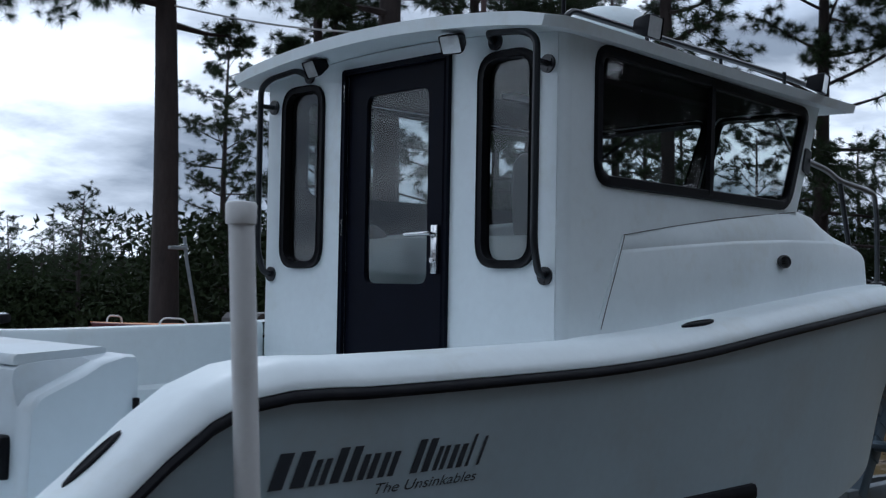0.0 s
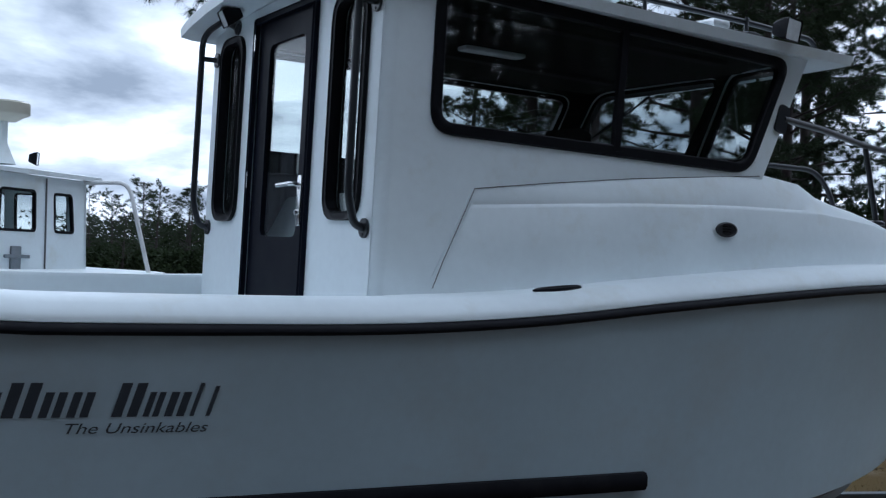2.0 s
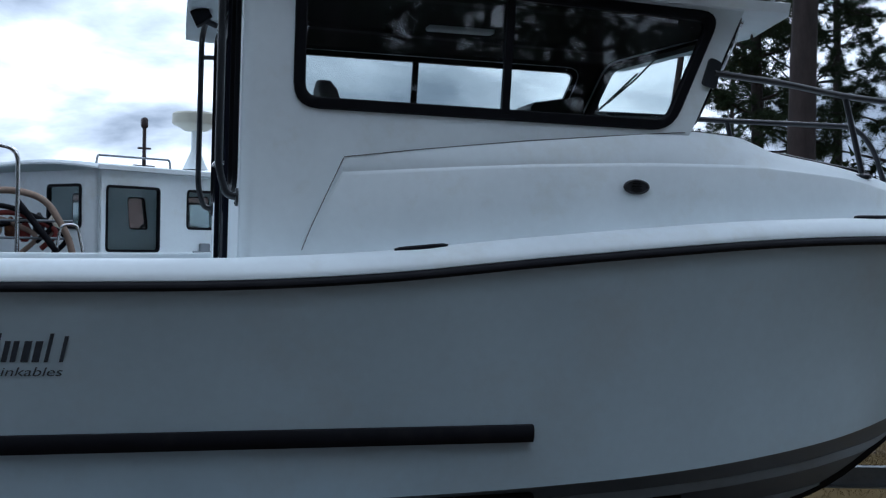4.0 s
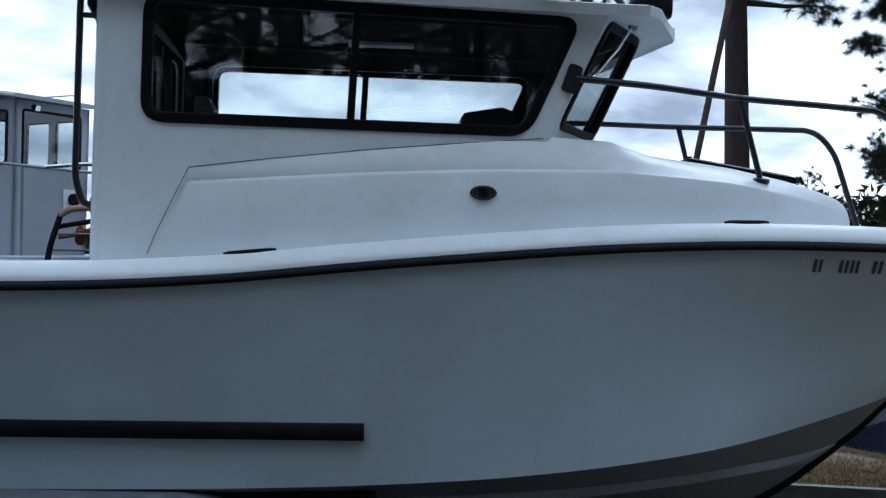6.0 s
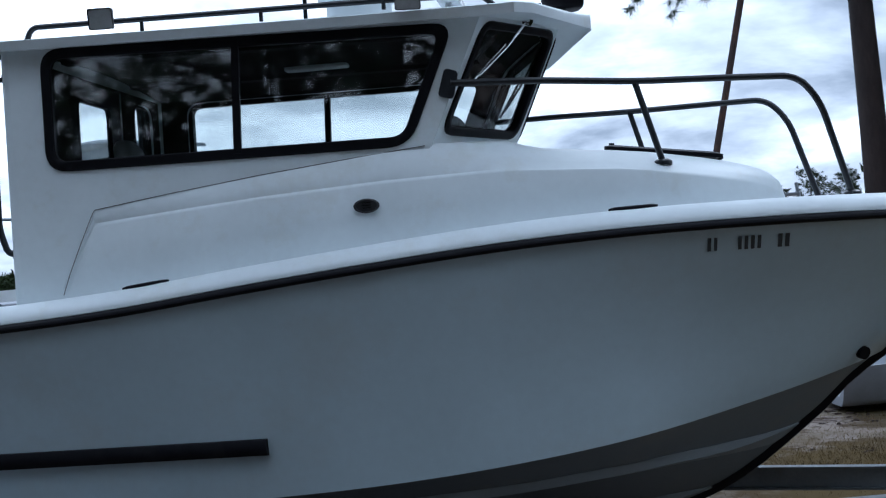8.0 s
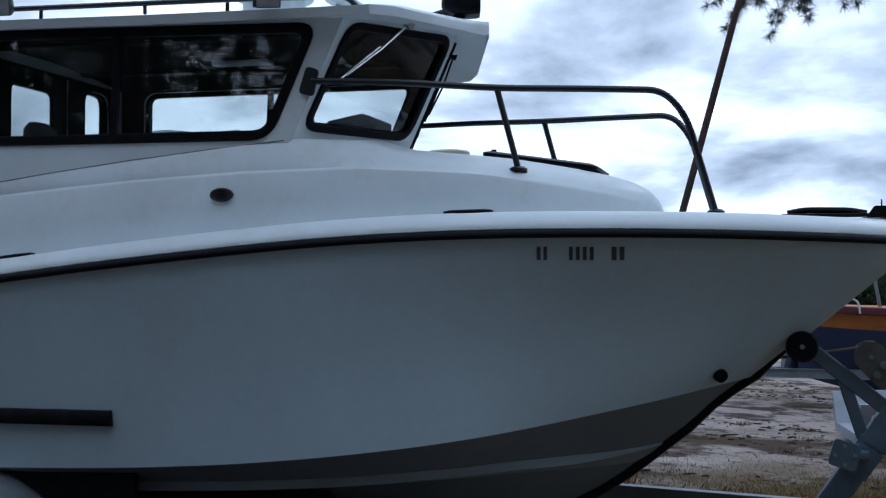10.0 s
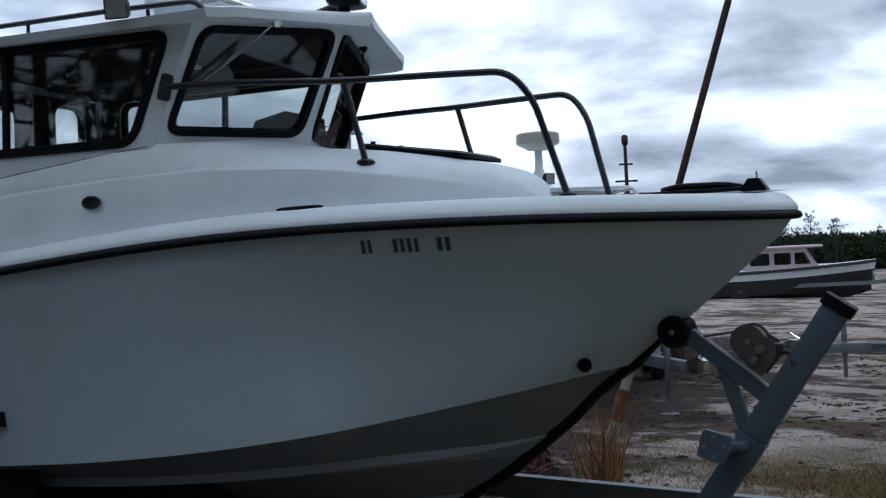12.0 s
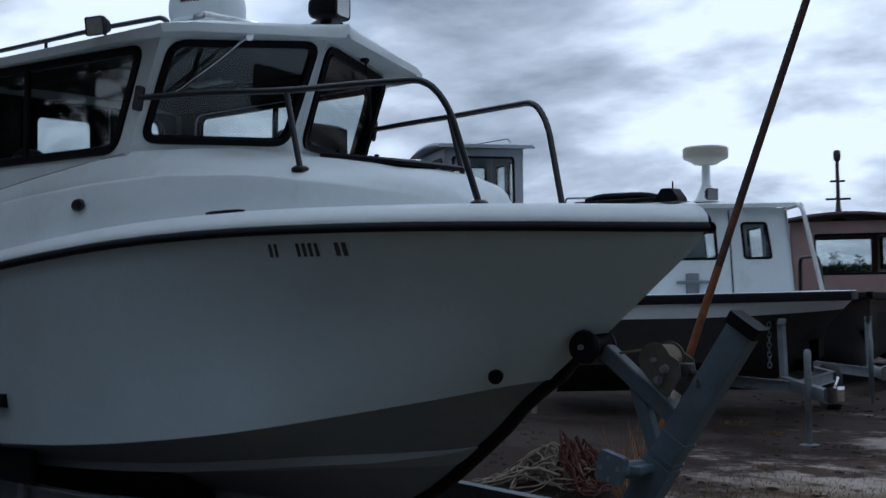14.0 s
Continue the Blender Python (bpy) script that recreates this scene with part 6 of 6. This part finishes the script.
# grey workboat with a tall wheelhouse
GB = pose(-1.33, 10.11, 0.0, 0, 0, 57.6)
grey_boat = simple_boat("grey_workboat", GB, "grey aluminium workboat with a tall narrow wheelhouse", 4.2, 2.2, 1.5, 1.55, GREY_HULL, GREY_HULL, DARKBOTTOM)
cabin_on(grey_boat, 2.0, 3.12, 0.62, 1.5, 3.42, 0.0, 0.03, [[(2.1, 2.62), (3.02, 2.62), (3.02, 3.32), (2.1, 3.32)]], ([[(-0.5, 1.15), (0.02, 1.15), (0.02, 1.8), (-0.5, 1.8)], [(0.1, 1.15), (0.52, 1.15), (0.52, 1.8), (0.1, 1.8)]], [[(-0.52, 1.15), (-0.03, 1.15), (-0.03, 1.8), (-0.52, 1.8)], [(0.05, 1.15), (0.52, 1.15), (0.52, 1.8), (0.05, 1.8)]]), GREY_HULL, GREY_HULL, 0.06, 0.13)
for s in (-1, 1):
    tubing("hand_rail", grey_boat, [(0.9, s * 0.9, 1.5), (0.9, s * 0.9, 2.62), (3.3, s * 0.72, 2.62), (3.42, s * 0.55, 1.55)], 0.02, GALV, 0.12)
    tubing("rail_post", grey_boat, [(1.95, s * 0.83, 1.5), (1.95, s * 0.83, 2.61)], 0.017, GALV, 0.1)
bm = bmesh.new()
box(bm, (2.86, -0.632, 2.26), (0.24, 0.02, 0.26), 0.006)
plate = part("vent_plate", bm, WHITE, grey_boat, "square white vent plate")
bm = bmesh.new()
disc(bm, (2.88, -0.64, 2.27), (0, -1, 0), 0.075, 0.05, 20)
part("vent_mouth", bm, BLACK, plate)
flood_lamp("flood_lamp", (2.2, -0.74, 3.33), (0.1, -1, -0.3), 0.09, grey_boat)
tubing("aerial", grey_boat, [(2.5, -0.5, 3.5), (2.95, -0.55, 3.58), (3.0, -0.55, 3.52)], 0.008, GALV, 0.03)
yard_trailer("grey_workboat_trailer", pose(-1.33, 10.11, 0, 0, 0, 57.6), "galvanised trailer under the grey workboat", 3.9, 0.9, 0.02)

# rack of bent pipes hung with hoses and fishing gear, standing between the workboats
def pipe_rack():
    RED = material("dull_red_gear", (0.2, 0.03, 0.025), 0.7, var=0.3, scale=9, fine=60)
    TAN = material("tan_foam_sleeve", (0.3, 0.22, 0.17), 0.8, var=0.2, scale=9, fine=60)
    g = ground_height(1.5, 10.7)
    t = thing("pipe_rack", pose(1.5, 10.7, g), "bent steel pipe rack with hoses and red gear", "rack")
    z = lambda v: v - g
    tubing("post", t, [(-0.62, 0, -0.03), (-0.6, 0, z(1.6)), (-0.46, 0, z(2.04))], 0.035, BLACK, 0.2, "black sleeved post")
    tubing("top_hoop", t, [(-0.47, 0, z(2.02)), (-0.36, 0, z(2.1)), (0.2, 0, z(2.14)), (0.5, 0, z(2.05)), (0.78, 0, z(1.58)), (0.8, 0, -0.03)], 0.036, TAN, 0.25, "tan sleeved bent pipe")
    tubing("tall_pipe", t, [(0.23, -0.1, -0.03), (0.23, -0.1, z(2.57)), (-0.1, -0.12, z(2.6)), (-0.6, -0.14, z(2.55))], 0.024, CHROME, 0.16, "tall bent bright pipe")
    for h in (1.64, 1.82):
        tubing("cross_rail", t, [(-0.58, 0.01, z(h)), (0.77, 0.01, z(h))], 0.014, GALV, 0.05)
    tubing("small_hoop", t, [(0.62, -0.1, z(1.55)), (0.66, -0.1, z(1.78)), (0.82, -0.1, z(1.79)), (0.88, -0.1, z(1.5))], 0.016, CHROME, 0.06, "small bright hoop")
    tubing("strut", t, [(0.62, -0.05, z(1.5)), (0.3, -0.05, z(1.92)), (0.22, -0.05, z(2.02))], 0.035, BLACK, 0.05, "black slanting strut")
    for k, (x0, x1, h, m) in enumerate(((-0.5, 0.6, 2.0, BLACK), (-0.3, 0.65, 1.93, RED), (-0.5, 0.45, 1.88, TAN), (0.0, 0.75, 1.86, BLACK))):
        tubing("hose", t, [(x0, 0.06, z(h - 0.1)), ((x0 + x1) / 2, 0.05 + 0.03 * k, z(h)), (x1, 0.06, z(h - 0.22)), (x1 - 0.2, 0.07, z(h - 0.4))], 0.028, m, 0.2, "sagging hose")
    rng = random.Random(6)
    for k in range(7):
        bm = bmesh.new()
        c = Vector((-0.28 + 0.14 * k, 0.14, z(1.7 + 0.12 * rng.random())))
        lathe(bm, c, [(0.03, -0.1), (0.06, -0.06), (0.065, 0.04), (0.04, 0.09), (0.015, 0.13)], 10)
        part("float", bm, (RED, DASH, CREAM, RUST)[k % 4], t, "hanging net float")
        tubing("lanyard", t, [(c.x, 0.14, c.z + 0.12), (c.x, 0.05, z(1.83))], 0.006, ROPE, 0.02)


pipe_rack()

# faded salmon cabin boat behind
PB = pose(1.656, 20.58, -0.25, 0, 0, -60)
pink_boat = simple_boat("salmon_cabin_boat", PB, "faded salmon cabin boat with a dark roof", 5.6, 2.3, 1.45, 1.55, material("dark_maroon_hull", (0.05, 0.032, 0.03), 0.6), BLACK, DARKBOTTOM)
cabin_on(pink_boat, 1.2, 3.6, 0.86, 1.45, 2.72, 0.0, -0.1, [[(1.45, 1.95), (2.35, 1.95), (2.35, 2.55), (1.45, 2.55)], [(2.55, 1.95), (3.4, 1.95), (3.35, 2.55), (2.55, 2.55)]], ([[(-0.75, 0.45), (0.75, 0.45), (0.75, 1.1), (-0.75, 1.1)]], [[(-0.5, 0.42), (0.74, 0.42), (0.74, 1.08), (-0.5, 1.08)]]), PINK, material("dark_brown_roof", (0.05, 0.03, 0.03), 0.6), 0.1, 0.08)
DARKMAST = material("dark_mast_paint", (0.04, 0.025, 0.025), 0.6)
bm = bmesh.new()
lathe(bm, (2.5, 0.02, 0), [(0.12, 2.78), (0.05, 2.95), (0.034, 3.1), (0.03, 3.78), (0.05, 3.8), (0.06, 3.84), (0.06, 3.94), (0.035, 3.97)], 12)
mast = part("mast", bm, DARKMAST, pink_boat, "short dark mast with steps and a lamp")
for z, w in ((3.15, 0.2), (3.45, 0.12)):
    bm = bmesh.new()
    tube(bm, [(2.5, 0.02 - w, z), (2.5, 0.02 + w, z)], 0.018, 6)
    part("mast_step", bm, DARKMAST, mast)
tubing("hoop_rail", pink_boat, [(3.75, -0.75, 1.55), (3.78, -0.75, 2.15), (4.5, -0.55, 2.15), (4.6, -0.5, 1.6)], 0.028, TUBE, 0.15)
yard_trailer("salmon_boat_trailer", pose(1.656, 20.58, 0, 0, 0, -60), "galvanised trailer under the salmon boat", 5.4, 1.1, -0.25)

# ---- rusted pole and overhead cable ----
pole = thing("leaning_pole", pose(6.59, 6.2, 0), "leaning rusted steel pole standing in the yard", "pole")
bm = bmesh.new()
tube(bm, [(-0.0765, -0.078, -0.3), (0.6, 0.616, 2.37), (1.377, 1.404, 5.4)], 0.027, 12)
part("shaft", bm, POLE, pole)
FLAKING = material("flaking_white_paint", (0.3, 0.285, 0.26), 0.7, var=0.2, scale=6, fine=50, stain=(0.2, 0.07, 0.02), stain_amount=1.0, bump=0.3)
foot = lambda z: Vector((-0.0765 + (z + 0.3) * 0.2534, -0.078 + (z + 0.3) * 0.26, z))
bm = bmesh.new()
tube(bm, [foot(z) for z in (-0.25, 0.1, 0.34)], 0.041, 12)
part("painted_foot", bm, FLAKING, pole, "foot with flaking white paint")
bm = bmesh.new()
tube(bm, [foot(z) for z in (0.34, 0.4, 0.52, 0.56)], 0.046, 12)
part("rust_collar", bm, RUST, pole, "swollen rusted collar")
bm = bmesh.new()
tube(bm, [foot(z) for z in (0.56, 0.7, 0.9)], 0.036, 12)
part("painted_sleeve", bm, FLAKING, pole, "sleeve with flaking white paint")
bm = bmesh.new()
tube(bm, [foot(z) for z in (0.9, 1.2, 1.55)], 0.0285, 12, True, 0.0275)
part("rusty_length", bm, material("orange_rust", (0.17, 0.06, 0.02), 0.85, var=0.5, scale=8, fine=60, stain=(0.05, 0.02, 0.015), stain_amount=0.6, bump=0.3), pole, "orange rusted length")

# dry reeds round the foot of the pole
def grass_clump(name, x, y, n, h, spread, mat, label, group=""):
    rng = random.Random(int(x * 100 + y * 10))
    verts, faces = [], []
    z0 = ground_height(x, y) - 0.06
    for k in range(n):
        a, r = rng.uniform(0, 6.283), spread * rng.random() ** 0.7
        p = np.array([r * math.cos(a), r * math.sin(a), 0.0])
        d = np.array([rng.gauss(0, 0.22), rng.gauss(0, 0.22), 1.0])
        l = h * rng.uniform(0.45, 1.1)
        w = np.array([math.cos(a * 3), math.sin(a * 3), 0]) * 0.006
        i = len(verts)
        q = p + d * l * 0.6
        e = p + d * l + np.array([rng.gauss(0, 0.12), rng.gauss(0, 0.12), -0.05]) * l
        verts += [tuple(p - w), tuple(p + w), tuple(q + w * 0.8), tuple(q - w * 0.8), tuple(e)]
        faces += [(i, i + 1, i + 2, i + 3), (i + 3, i + 2, i + 4)]
    me = bpy.data.meshes.new(name)
    me.from_pydata(verts, [], faces)
    me.materials.append(mat)
    ob = new(name, me)
    ob.location = (x, y, z0)
    return tagged(ob, label, "grass", group, "stuff")


REED = material("dry_reeds", (0.3, 0.15, 0.055), 0.9, var=0.4, scale=3, fine=30)
grass_clump("dry_reeds", 6.6, 6.13, 120, 0.85, 0.13, REED, "clump of tall orange-brown dead reeds")
rg = random.Random(9)
for i in range(26):
    grass_clump("dry_grass", rg.uniform(2.5, 12), rg.uniform(5.6, 12.5), 110, 0.1, 0.16, OLIVE, "small tuft of dry yellow grass", "dry grass tufts")


# tangled heap of old rope
def rope_heap(x, y):
    t = thing("rope_heap", pose(x, y, ground_height(x, y)), "tangled heap of old beige and red rope", "rope")
    rng = random.Random(4)
    for k in range(30):
        bm = bmesh.new()
        pts = []
        red = k % 3 == 1
        cx, cy, r = rng.gauss(0.35 if red else -0.12, 0.12 if red else 0.22), rng.gauss(0, 0.15), rng.uniform(0.1, 0.2 if red else 0.4)
        ph = rng.uniform(0, 6)
        for i in range(40):
            a = i / 39 * 2 * math.pi * rng.uniform(1.8, 1.9)
            rr = r * (1 + 0.25 * math.sin(3 * a + ph))
            dx, dy = cx + rr * math.cos(a), cy + rr * 0.7 * math.sin(a)
            pts.append((dx, dy, 0.02 + (0.5 if red else 0.36) * math.exp(-(((dx - 0.12) / 0.45) ** 2) - (dy / 0.34) ** 2) * (0.35 + 0.65 * (0.5 + 0.5 * math.sin(2.3 * a + ph)))))
        tube(bm, pts, rng.uniform(0.007, 0.012), 6)
        part("rope_coil", bm, ROPE_RED if red else ROPE, t, "faded red rope" if red else "")
    return t


rope_heap(5.3, 6.85)

# orange, blue and red boat with a dark console and a pipe frame
OB = pose(12.8, 15.6, -0.55, 0, 0, 188)
orange_boat = simple_boat("open_workboat", OB, "orange and blue open workboat with a dark console", 5.2, 2.1, 1.5, 1.65, ORANGE, material("maroon_trim", (0.1, 0.02, 0.025), 0.6), material("faded_blue_band", (0.035, 0.05, 0.11), 0.7))
bm = bmesh.new()
loft(bm, [[Vector((x, y, z)) for x, y in ((1.6 + k, -0.4), (2.5 - k, -0.4), (2.5 - k, 0.4), (1.6 + k, 0.4))] for z, k in ((1.5, 0), (1.7, 0.05), (1.78, 0.15))], True, True, True)
part("console", bm, DASH, orange_boat, "dark steering console", smooth=20)
for s in (-1, 1):
    tubing("hand_rail", orange_boat, [(4.1, s * 0.75, 1.55), (4.12, s * 0.74, 1.74), (4.45, s * 0.62, 1.76), (4.5, s * 0.6, 1.6)], 0.014, PVC, 0.12)
tubing("whip_mast", orange_boat, [(3.8, 0.64, 1.5), (3.85, 0.61, 1.86), (3.95, 0.52, 2.62), (3.98, 0.51, 2.92)], 0.025, GALV, 0.05, "pale leaning mast")
bm = bmesh.new()
box(bm, (4.1, 0.52, 2.76), (0.32, 0.06, 0.05), 0.01)
part("mast_lamp", bm, GALV, orange_boat)
yard_trailer("open_workboat_trailer", pose(12.8, 15.6, 0, 0, 0, 188), "galvanised trailer under the orange workboat", 4.9, 1.05, -0.32)


def skiff(name, x, y, turn, L, B, H, mat, label, cover=None, lift=0.3):
    """A small open boat resting on blocks."""
    t = thing(name, pose(x, y, ground_height(x, y), 0, 0, turn), label, "boat", "small boats in the yard")
    bm = bmesh.new()
    rings = []
    for i in range(13):
        u = i / 12
        h = B / 2 * (1 - 0.75 * max(0, (u - 0.6) / 0.4) ** 2)
        z0 = lift + 0.25 * max(0, (u - 0.65) / 0.35) ** 2
        z1 = lift + H + 0.12 * u
        rings.append([Vector((u * L, s * h * k, z)) for s, k, z in ((-1, 0.93, z1), (-1, 1.0, z1), (-1, 0.8, z0 + 0.05), (-1, 0.7, z0), (1, 0.7, z0), (1, 0.8, z0 + 0.05), (1, 1.0, z1), (1, 0.93, z1), (1, 0.68, z0 + 0.1), (-1, 0.68, z0 + 0.1))])
    loft(bm, rings, True, True, True)
    part("hull", bm, mat, t, smooth=35)
    # blocks coloured black to carry the shade in the gap below
    for k in (0.2, 0.7):
        b2 = bmesh.new()
        box(b2, (L * k, 0, lift / 2 - 0.01), (0.2, B * 0.8, lift + 0.04), 0.01)
        part("block", b2, BLACK, t, "block blackened for the shaded gap under the hull")
    if cover:
        b3 = bmesh.new()
        rr = []
        for i in range(9):
            u = 0.06 + 0.8 * i / 8
            h = B / 2 * (1 - 0.75 * max(0, (u - 0.6) / 0.4) ** 2) * 1.04
            rr.append([Vector((u * L, y * h, lift + 0.02 + H + 0.12 * u + (0.34 + 0.05 * math.sin(9 * u)) * (1 - abs(y) ** 1.6) * math.sin(math.pi * min(1, max(0.0, i / 8))) ** 0.5)) for y in np.linspace(-1, 1, 9)])
        loft(b3, rr)
        part("cover", b3, cover, t, "sagging boat cover")
    return t


DULLBLUE = material("pale_blue_paint", (0.2, 0.32, 0.38), 0.6)
TAUPE = material("taupe_canvas", (0.2, 0.18, 0.165), 0.85)
skiff("covered_skiff", -6.5, 43.0, 200, 5.0, 2.0, 0.75, DARKBOTTOM, "covered dark skiff far across the yard", TAUPE)
cruiser = simple_boat("cabin_cruiser", pose(-1.9, 39.4, -0.5, 0, 0, 12), "white cabin cruiser with a faded pink cabin across the yard", 6.4, 2.3, 1.35, 1.6, WHITE, DASH, DARKBOTTOM)
FADED = material("chalky_pink_paint", (0.46, 0.37, 0.38), 0.7, var=0.15, scale=3, fine=40)
cabin_on(cruiser, 2.0, 4.6, 0.85, 1.35, 2.15, 0.1, -0.5, [[(2.25, 1.6), (2.9, 1.6), (2.9, 2.0), (2.3, 2.0)], [(3.05, 1.6), (3.6, 1.6), (3.6, 2.0), (3.05, 2.0)], [(3.72, 1.6), (4.25, 1.6), (4.05, 2.0), (3.72, 2.0)]], ([], [[(-0.7, 0.3), (0.7, 0.3), (0.7, 0.8), (-0.7, 0.8)]]), FADED, FADED, 0.05, 0.06)
yard_trailer("cruiser_trailer", pose(-1.9, 39.4, 0, 0, 0, 12), "low trailer under the cabin cruiser", 6.2, 1.1, -0.12)
skiff("white_skiff", 3.0, 43.0, 170, 5.5, 2.1, 0.8, WHITE, "white open boat far across the yard")
skiff("covered_skiff", 10.5, 43.0, 170, 5.5, 2.1, 0.8, GREY_HULL, "grey boat under a dull blue cover", DULLBLUE)
skiff("grey_skiff", 8.45, 10.6, 8, 4.4, 1.5, 0.42, GREY_HULL, "grey aluminium skiff resting on dark blocks", None, 0.08)
skiff("white_skiff", -14.0, 44.0, 10, 6.0, 2.2, 0.9, WHITE, "white open boat far across the yard")
skiff("white_skiff", -22.0, 40.0, 30, 6.0, 2.2, 0.9, WHITE, "white open boat far across the yard")


def tarp_heap(x, y):
    t = thing("tarpaulin_heap", pose(x, y, ground_height(x, y), 0, 0, 25), "crumpled dark blue tarpaulin over a pallet", "tarpaulin")
    bm = bmesh.new()
    n = 26
    rows = []
    for i in range(n):
        row = []
        for j in range(n):
            a, b = i / (n - 1) * 2 - 1, j / (n - 1) * 2 - 1
            h = max(0.0, 1 - max(abs(a), abs(b)) ** 3)
            z = 0.02 + h * (0.3 + 0.22 * noise.noise((a * 2.2, b * 2.2, 5.0)) + 0.08 * noise.noise((a * 6, b * 6, 1.0)))
            row.append(Vector((a * 1.2 + 0.06 * noise.noise((a * 3, b * 3, 9.0)), b * 0.8, z)))
        rows.append(row)
    loft(bm, rows)
    part("sheet", bm, TARP, t, smooth=30)
    for k in range(4):
        b2 = bmesh.new()
        box(b2, (-1.0 + 0.66 * k, 0.0, 0.02), (0.1, 1.7, 0.1), 0.008)
        part("pallet_board", b2, RUST, t)


tarp_heap(10.9, 9.7)

# long grey steel shed beyond the boats' sterns
shed = thing("steel_shed", pose(-34, 12, 0.6, 0, 0, 8), "long grey corrugated steel shed with dark trim", "shed")
bm = bmesh.new()
rings = []
for y, z in ((-16, 0), (-16, 5.0), (0, 7.2), (16, 5.0), (16, 0)):
    rings.append([Vector((x, y, z)) for x in (0, -12)])
loft(bm, rings)
bm.faces.new([bm.verts.new(p) for p in ((0, -16, 0), (0, 16, 0), (0, 16, 5.0), (0, 0, 7.2), (0, -16, 5.0))])
part("cladding", bm, GREY_HULL, shed, smooth=20)
for k in range(9):
    bm = bmesh.new()
    box(bm, (0.06, -14 + 3.5 * k, 2.6), (0.08, 0.18, 5.0), 0.01)
    part("rib", bm, DASH, shed)
for z in (1.6, 3.2, 4.8):
    bm = bmesh.new()
    box(bm, (0.11, 0, z), (0.08, 31, 0.16), 0.01)
    part("girt", bm, DASH, shed)

# service cable between the two big pines
bm = bmesh.new()
c0, c1 = Vector((10.87, 18.2, 6.65)), Vector((13.45, 15.5, 6.15))
tube(bm, [c0.lerp(c1, i / 16) + Vector((0, 0, -0.1 * math.sin(math.pi * i / 16))) for i in range(17)], 0.018, 6)
cable = finish("service_cable", bm, CABLE)
tagged(cable, "pale overhead cable tied between two pine trunks", "cable")


# chain and tie at the workboat trailer's winch post
for k in range(9):
    bm = bmesh.new()
    z = 0.98 - 0.058 * k
    u = Vector((1, 0, 0)) if k % 2 else Vector((0, 1, 0))
    tube(bm, [Vector((2.3, -0.12, z)) + u * 0.022 * math.cos(a) + Vector((0, 0, 0.04 * math.sin(a))) for a in np.linspace(0, 2 * math.pi, 13)], 0.007, 5)
    part("chain_link", bm, GALV, wb_trailer)

# fallen twigs, cones and needle mats on the sand
def ground_litter():
    rng = random.Random(17)
    verts, faces = [], []
    for k in range(7000):
        x, y = rng.uniform(2.5, 15.0), rng.uniform(5.2, 21.0)
        if noise.noise((x * 0.45, y * 1.1, 2.0)) + rng.gauss(0, 0.12) < 0.14:
            continue
        a = rng.gauss(0.1, 0.6)
        l, w, h = rng.uniform(0.012, 0.05) * (3 if k % 40 == 0 else 1), rng.uniform(0.004, 0.02), rng.uniform(0.004, 0.02)
        z = ground_height(x, y) + 0.015 + 0.05 * noise.noise((x * 0.35, y * 0.35, 0.0)) - 0.02
        c, s_ = math.cos(a), math.sin(a)
        i = len(verts)
        for dx, dy, dz in ((-l, -w, 0), (l, -w * 0.5, 0), (l, w * 0.5, 0), (-l, w, 0), (-l * 0.6, 0, h), (l * 0.7, 0, h * 0.8)):
            verts.append((x + dx * c - dy * s_, y + dx * s_ + dy * c, z + dz + 0.008))
        faces += [(i, i + 1, i + 5, i + 4), (i + 1, i + 2, i + 5), (i + 2, i + 3, i + 4, i + 5), (i + 3, i, i + 4)]
    me = bpy.data.meshes.new("ground_litter")
    me.from_pydata(verts, [], faces)
    me.materials.append(LITTER)
    tagged(new("ground_litter", me), "dark brown twigs and pine litter on the sand", "litter", kind="stuff")


LITTER = material("pine_litter", (0.035, 0.022, 0.017), 0.95, var=0.5, scale=3, fine=30)
ground_litter()


def withered_grass():
    rng = random.Random(23)
    verts, faces = [], []
    for k in range(22000):
        x, y = rng.gauss(8.8, 1.5), rng.gauss(7.3, 1.2)
        if y < 3.2:
            continue
        z = ground_height(x, y) + 0.05 * noise.noise((x * 0.35, y * 0.35, 0.0)) - 0.01
        a, l = rng.uniform(0, 6.283), rng.uniform(0.02, 0.075)
        w = np.array([math.cos(a), math.sin(a), 0]) * 0.004
        p = np.array([x, y, z])
        e = p + np.array([rng.gauss(0, 0.5), rng.gauss(0, 0.5), 0.8]) * l
        i = len(verts)
        verts += [tuple(p - w), tuple(p + w), tuple(e)]
        faces.append((i, i + 1, i + 2))
    me = bpy.data.meshes.new("withered_grass")
    me.from_pydata(verts, [], faces)
    me.materials.append(OLIVE)
    tagged(new("withered_grass", me), "short olive-brown withered grass by the trailer tongue", "grass", kind="stuff")


withered_grass()
